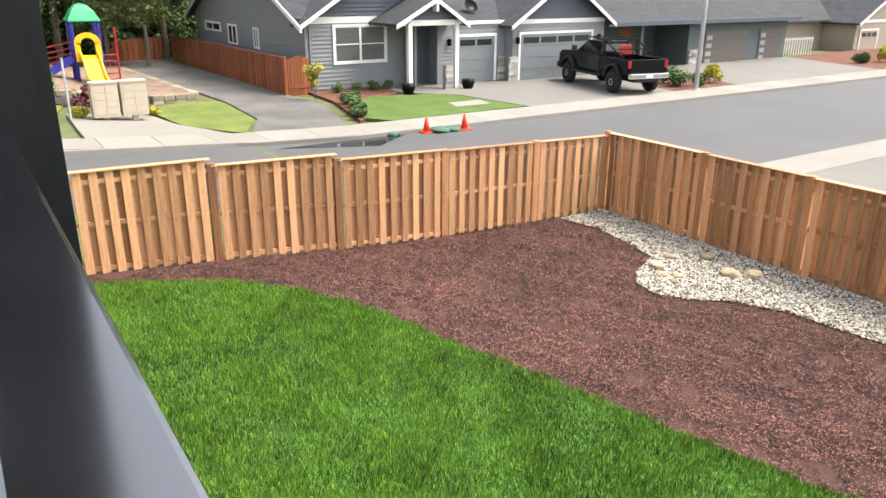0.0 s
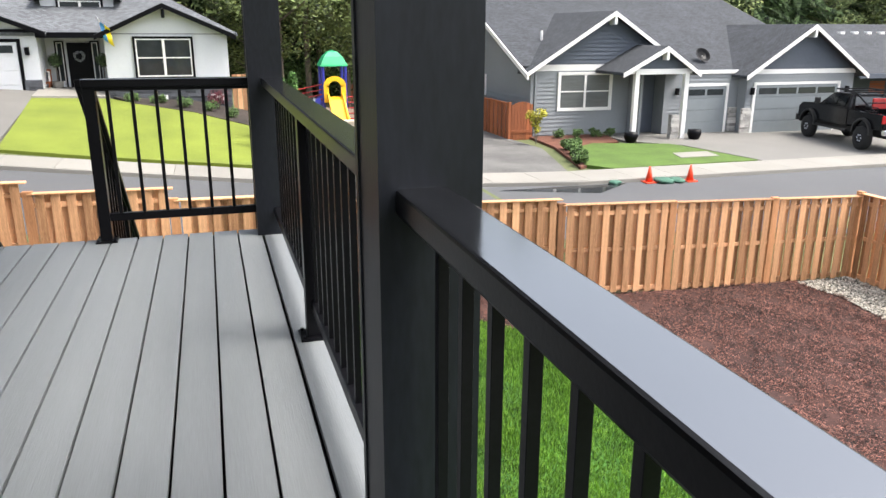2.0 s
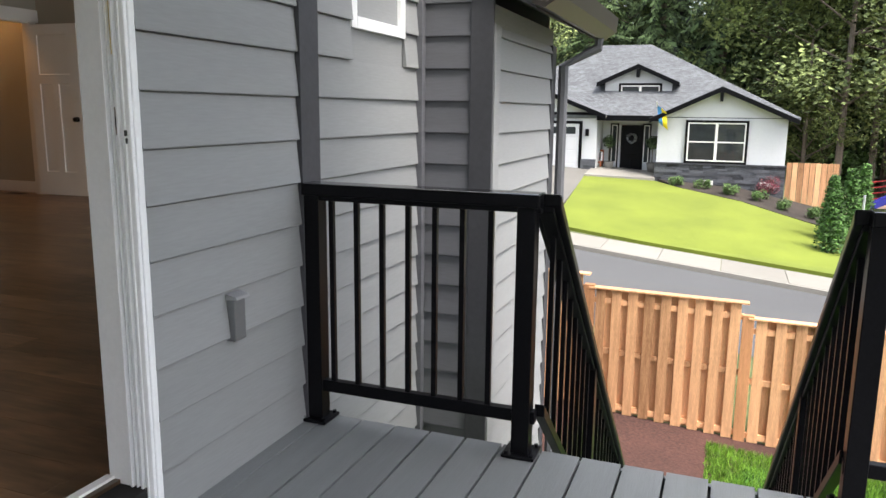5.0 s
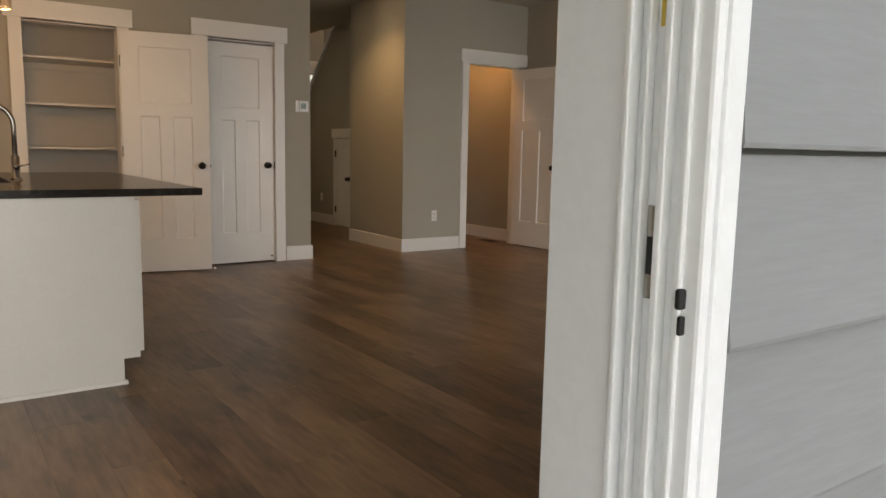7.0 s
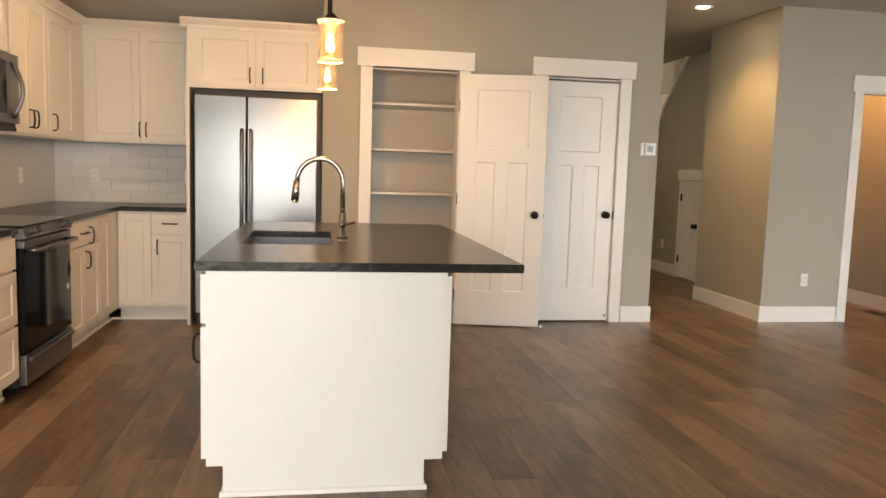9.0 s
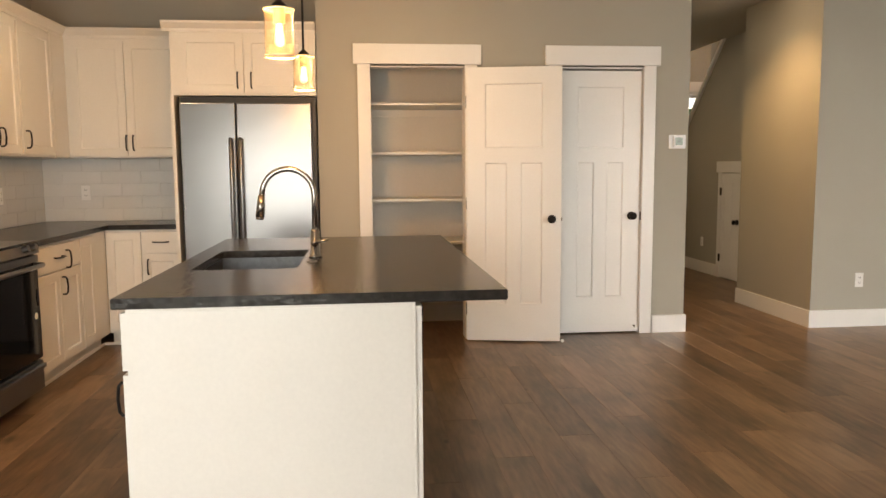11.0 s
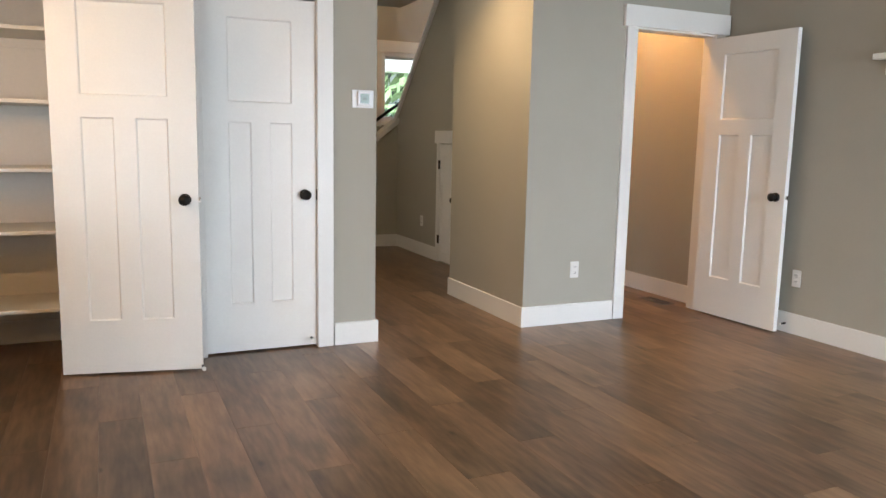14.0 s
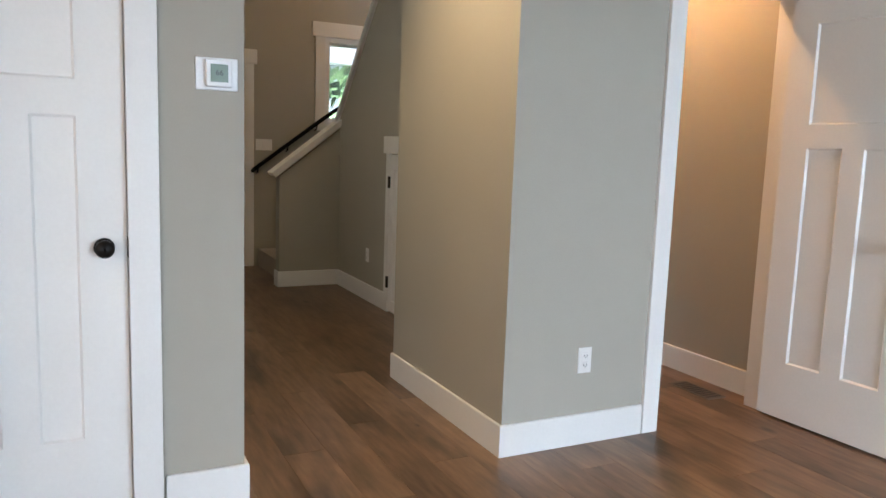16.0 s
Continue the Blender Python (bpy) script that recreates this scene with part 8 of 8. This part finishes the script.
hi = [(-0.52, -0.72), (0.72, -0.72), (0.72, 0.72), (-0.52, 0.72)]
A, B = [bm.verts.new((x, y, 1.48)) for x, y in lo], [bm.verts.new((x, y, 2.0)) for x, y in hi]
for i in range(4):
    bm.faces.new((A[i], A[(i + 1) % 4], B[(i + 1) % 4], B[i]))
bm.faces.new(B), bm.faces.new(A[::-1])
bmesh.ops.bevel(bm, geom=bm.edges[:], offset=0.04, segments=2, affect="EDGES")
tpart("cab", bm, TRUCK)
for s in (-1, 1):
    for x0, x1 in ((-0.45, 0.12), (0.2, 0.95)):
        o_ = 0.93
        bm = bmesh.new()
        k = 0.18 / 0.52
        vs = [(x0, s * (0.925 - k * 0.08), 1.56), (x1 + (0.25 if x1 > 0.5 else 0), s * (0.925 - k * 0.08), 1.56), (x1 - 0.2 if x1 > 0.5 else x1, s * (0.925 - k * 0.42), 1.9), (x0, s * (0.925 - k * 0.42), 1.9)]
        bm.faces.new([bm.verts.new(v) for v in vs])
        r_ = bmesh.ops.solidify(bm, geom=bm.faces[:], thickness=0.012)
        tpart("side_window", bm, DARKPANE)
tpart("rear_window", prism(bmesh.new(), [(-0.655, 1.56), (-0.56, 1.9), (-0.575, 1.9), (-0.67, 1.56)], "y", -0.65, 0.65), DARKPANE)
bm = box(-2.95, -0.82, -0.97, -0.88, 0.85, 1.44, 0.02)
box(-2.95, -0.82, 0.88, 0.97, 0.85, 1.44, 0.02, bm=bm), box(-2.97, -2.88, -0.88, 0.88, 0.9, 1.44, 0.02, bm=bm), box(-0.9, -0.82, -0.88, 0.88, 0.85, 1.44, bm=bm), box(-2.88, -0.9, -0.88, 0.88, 0.85, 0.92, bm=bm)
tpart("bed", bm, TRUCK)
for s in (-1, 1):
    tpart("tail_lamp", box(-2.985, -2.93, s * 0.88 - 0.075, s * 0.88 + 0.075, 1.1, 1.4, 0.02), REDLENS, "red tail lamp")
tpart("rear_bumper", box(-3.15, -2.98, -0.95, 0.95, 0.68, 0.9, 0.04), CHROME, "chrome rear bumper")
tpart("licence_plate", box(-3.16, -3.152, -0.16, 0.16, 0.72, 0.86), WHITE)
tpart("front_bumper", box(2.9, 3.08, -0.95, 0.95, 0.62, 0.88, 0.04), BLACKPLASTIC)
tpart("grille", box(2.9, 2.96, -0.6, 0.6, 0.92, 1.28, 0.02), BLACKPLASTIC)
for s in (-1, 1):
    tpart("headlight", box(2.84, 2.95, s * 0.76 - 0.12, s * 0.76 + 0.12, 1.05, 1.28, 0.02), CHROME)
    tpart("mirror", box(1.15, 1.3, s * 1.1 - 0.12, s * 1.1 + 0.1, 1.5, 1.75, 0.03), BLACKPLASTIC)
    tpart("running_board", tube(bmesh.new(), [(-0.9, s * 1.0, 0.62), (1.5, s * 1.0, 0.62)], 0.05, 8), BLACKPLASTIC)
    for x in (-1.9, 1.9):
        bm = bmesh.new()
        for k in range(12):
            a0_, a1_ = math.pi * k / 12, math.pi * (k + 1) / 12
            prism(bm, [(x + 0.52 * math.cos(a0_), 0.62 + 0.52 * math.sin(a0_)), (x + 0.6 * math.cos(a0_), 0.62 + 0.6 * math.sin(a0_)), (x + 0.6 * math.cos(a1_), 0.62 + 0.6 * math.sin(a1_)), (x + 0.52 * math.cos(a1_), 0.62 + 0.52 * math.sin(a1_))], "y", s * 0.98 - 0.06, s * 0.98 + 0.1)
        tpart("fender_flare", bm, BLACKPLASTIC)
        bm = bmesh.new()
        prof = [(0.2, -0.16), (0.36, -0.16), (0.44, -0.13), (0.46, -0.06), (0.46, 0.06), (0.44, 0.13), (0.36, 0.16), (0.2, 0.16)]
        lathe(bm, (0, 0, 0), prof, 28)
        bm.transform(Matrix.Translation((x, s * 0.92, 0.46)) @ Matrix.Rotation(radians(90), 4, "X"))
        ty = tpart("wheel", bm, RUBBER, "large black off-road tyre", True)
        bm = rod(bmesh.new(), (x, s * 0.8, 0.46), (x, s * 1.05, 0.46), 0.23, seg=20)
        part("rim", bm, BLACKMETAL, ty)
        for k in range(6):
            a = k * math.pi / 3
            part("spoke", box(x - 0.03 + 0.12 * math.cos(a), x + 0.03 + 0.12 * math.cos(a), s * 1.06 - 0.015, s * 1.06 + 0.015, 0.43 + 0.12 * math.sin(a), 0.49 + 0.12 * math.sin(a), 0.005), GALV, ty)
for s in (-1, 1):
    tpart("rack_tube", tube(bmesh.new(), [(-0.9, s * 0.8, 1.44), (-0.85, s * 0.78, 2.1), (0.5, s * 0.7, 2.15)], 0.03, 8), BLACKMETAL)
    tpart("rack_tube", tube(bmesh.new(), [(-0.85, s * 0.78, 2.1), (-1.6, s * 0.8, 1.75), (-2.4, s * 0.85, 1.45)], 0.03, 8), BLACKMETAL)
    tpart("rack_basket", frame_bars(bmesh.new(), (0, s * 0.86, 0), X, Y, -2.5, -1.7, 1.46, 1.66, 0.03, -0.02, 0.02), BLACKMETAL)
for x, z in ((-0.85, 2.1), (-0.2, 2.12), (0.5, 2.15), (-1.6, 1.75)):
    tpart("rack_cross_bar", tube(bmesh.new(), [(x, -0.78, z), (x, 0.78, z)], 0.025, 8), BLACKMETAL)
# Red box in the bed stands in for an item on the green house's porch.
tpart("jack", box(-1.3, -1.22, -0.3, 0.3, 1.5, 1.9, 0.01), PLAYRED)
tpart("chassis", box(-2.8, 2.7, -0.5, 0.5, 0.5, 0.75), BLACKPLASTIC)
truck_pose = Matrix.Translation((20.75, -27.9, -3.3)) @ Matrix.Rotation(radians(-13), 4, "Z")
for ob in bits:
    ob.matrix_basis = truck_pose

# front yard seen through the stair window
fs = thing("front_facade", "grey house front across the street beyond the stair window", "house", (6, 24, -0.5))
part("wall", box(2, 14, 24, 24.2, -2, 4.5), HG, fs)
part("porch_beam", box(4.2, 7.5, 12.6, 12.75, 2.25, 2.5), WHITE, fs)
part("roof", slope(bmesh.new(), [(1.5, 23, 4.4), (14.5, 23, 4.4), (14.5, 28, 7), (1.5, 28, 7)]), ROOFA, fs)
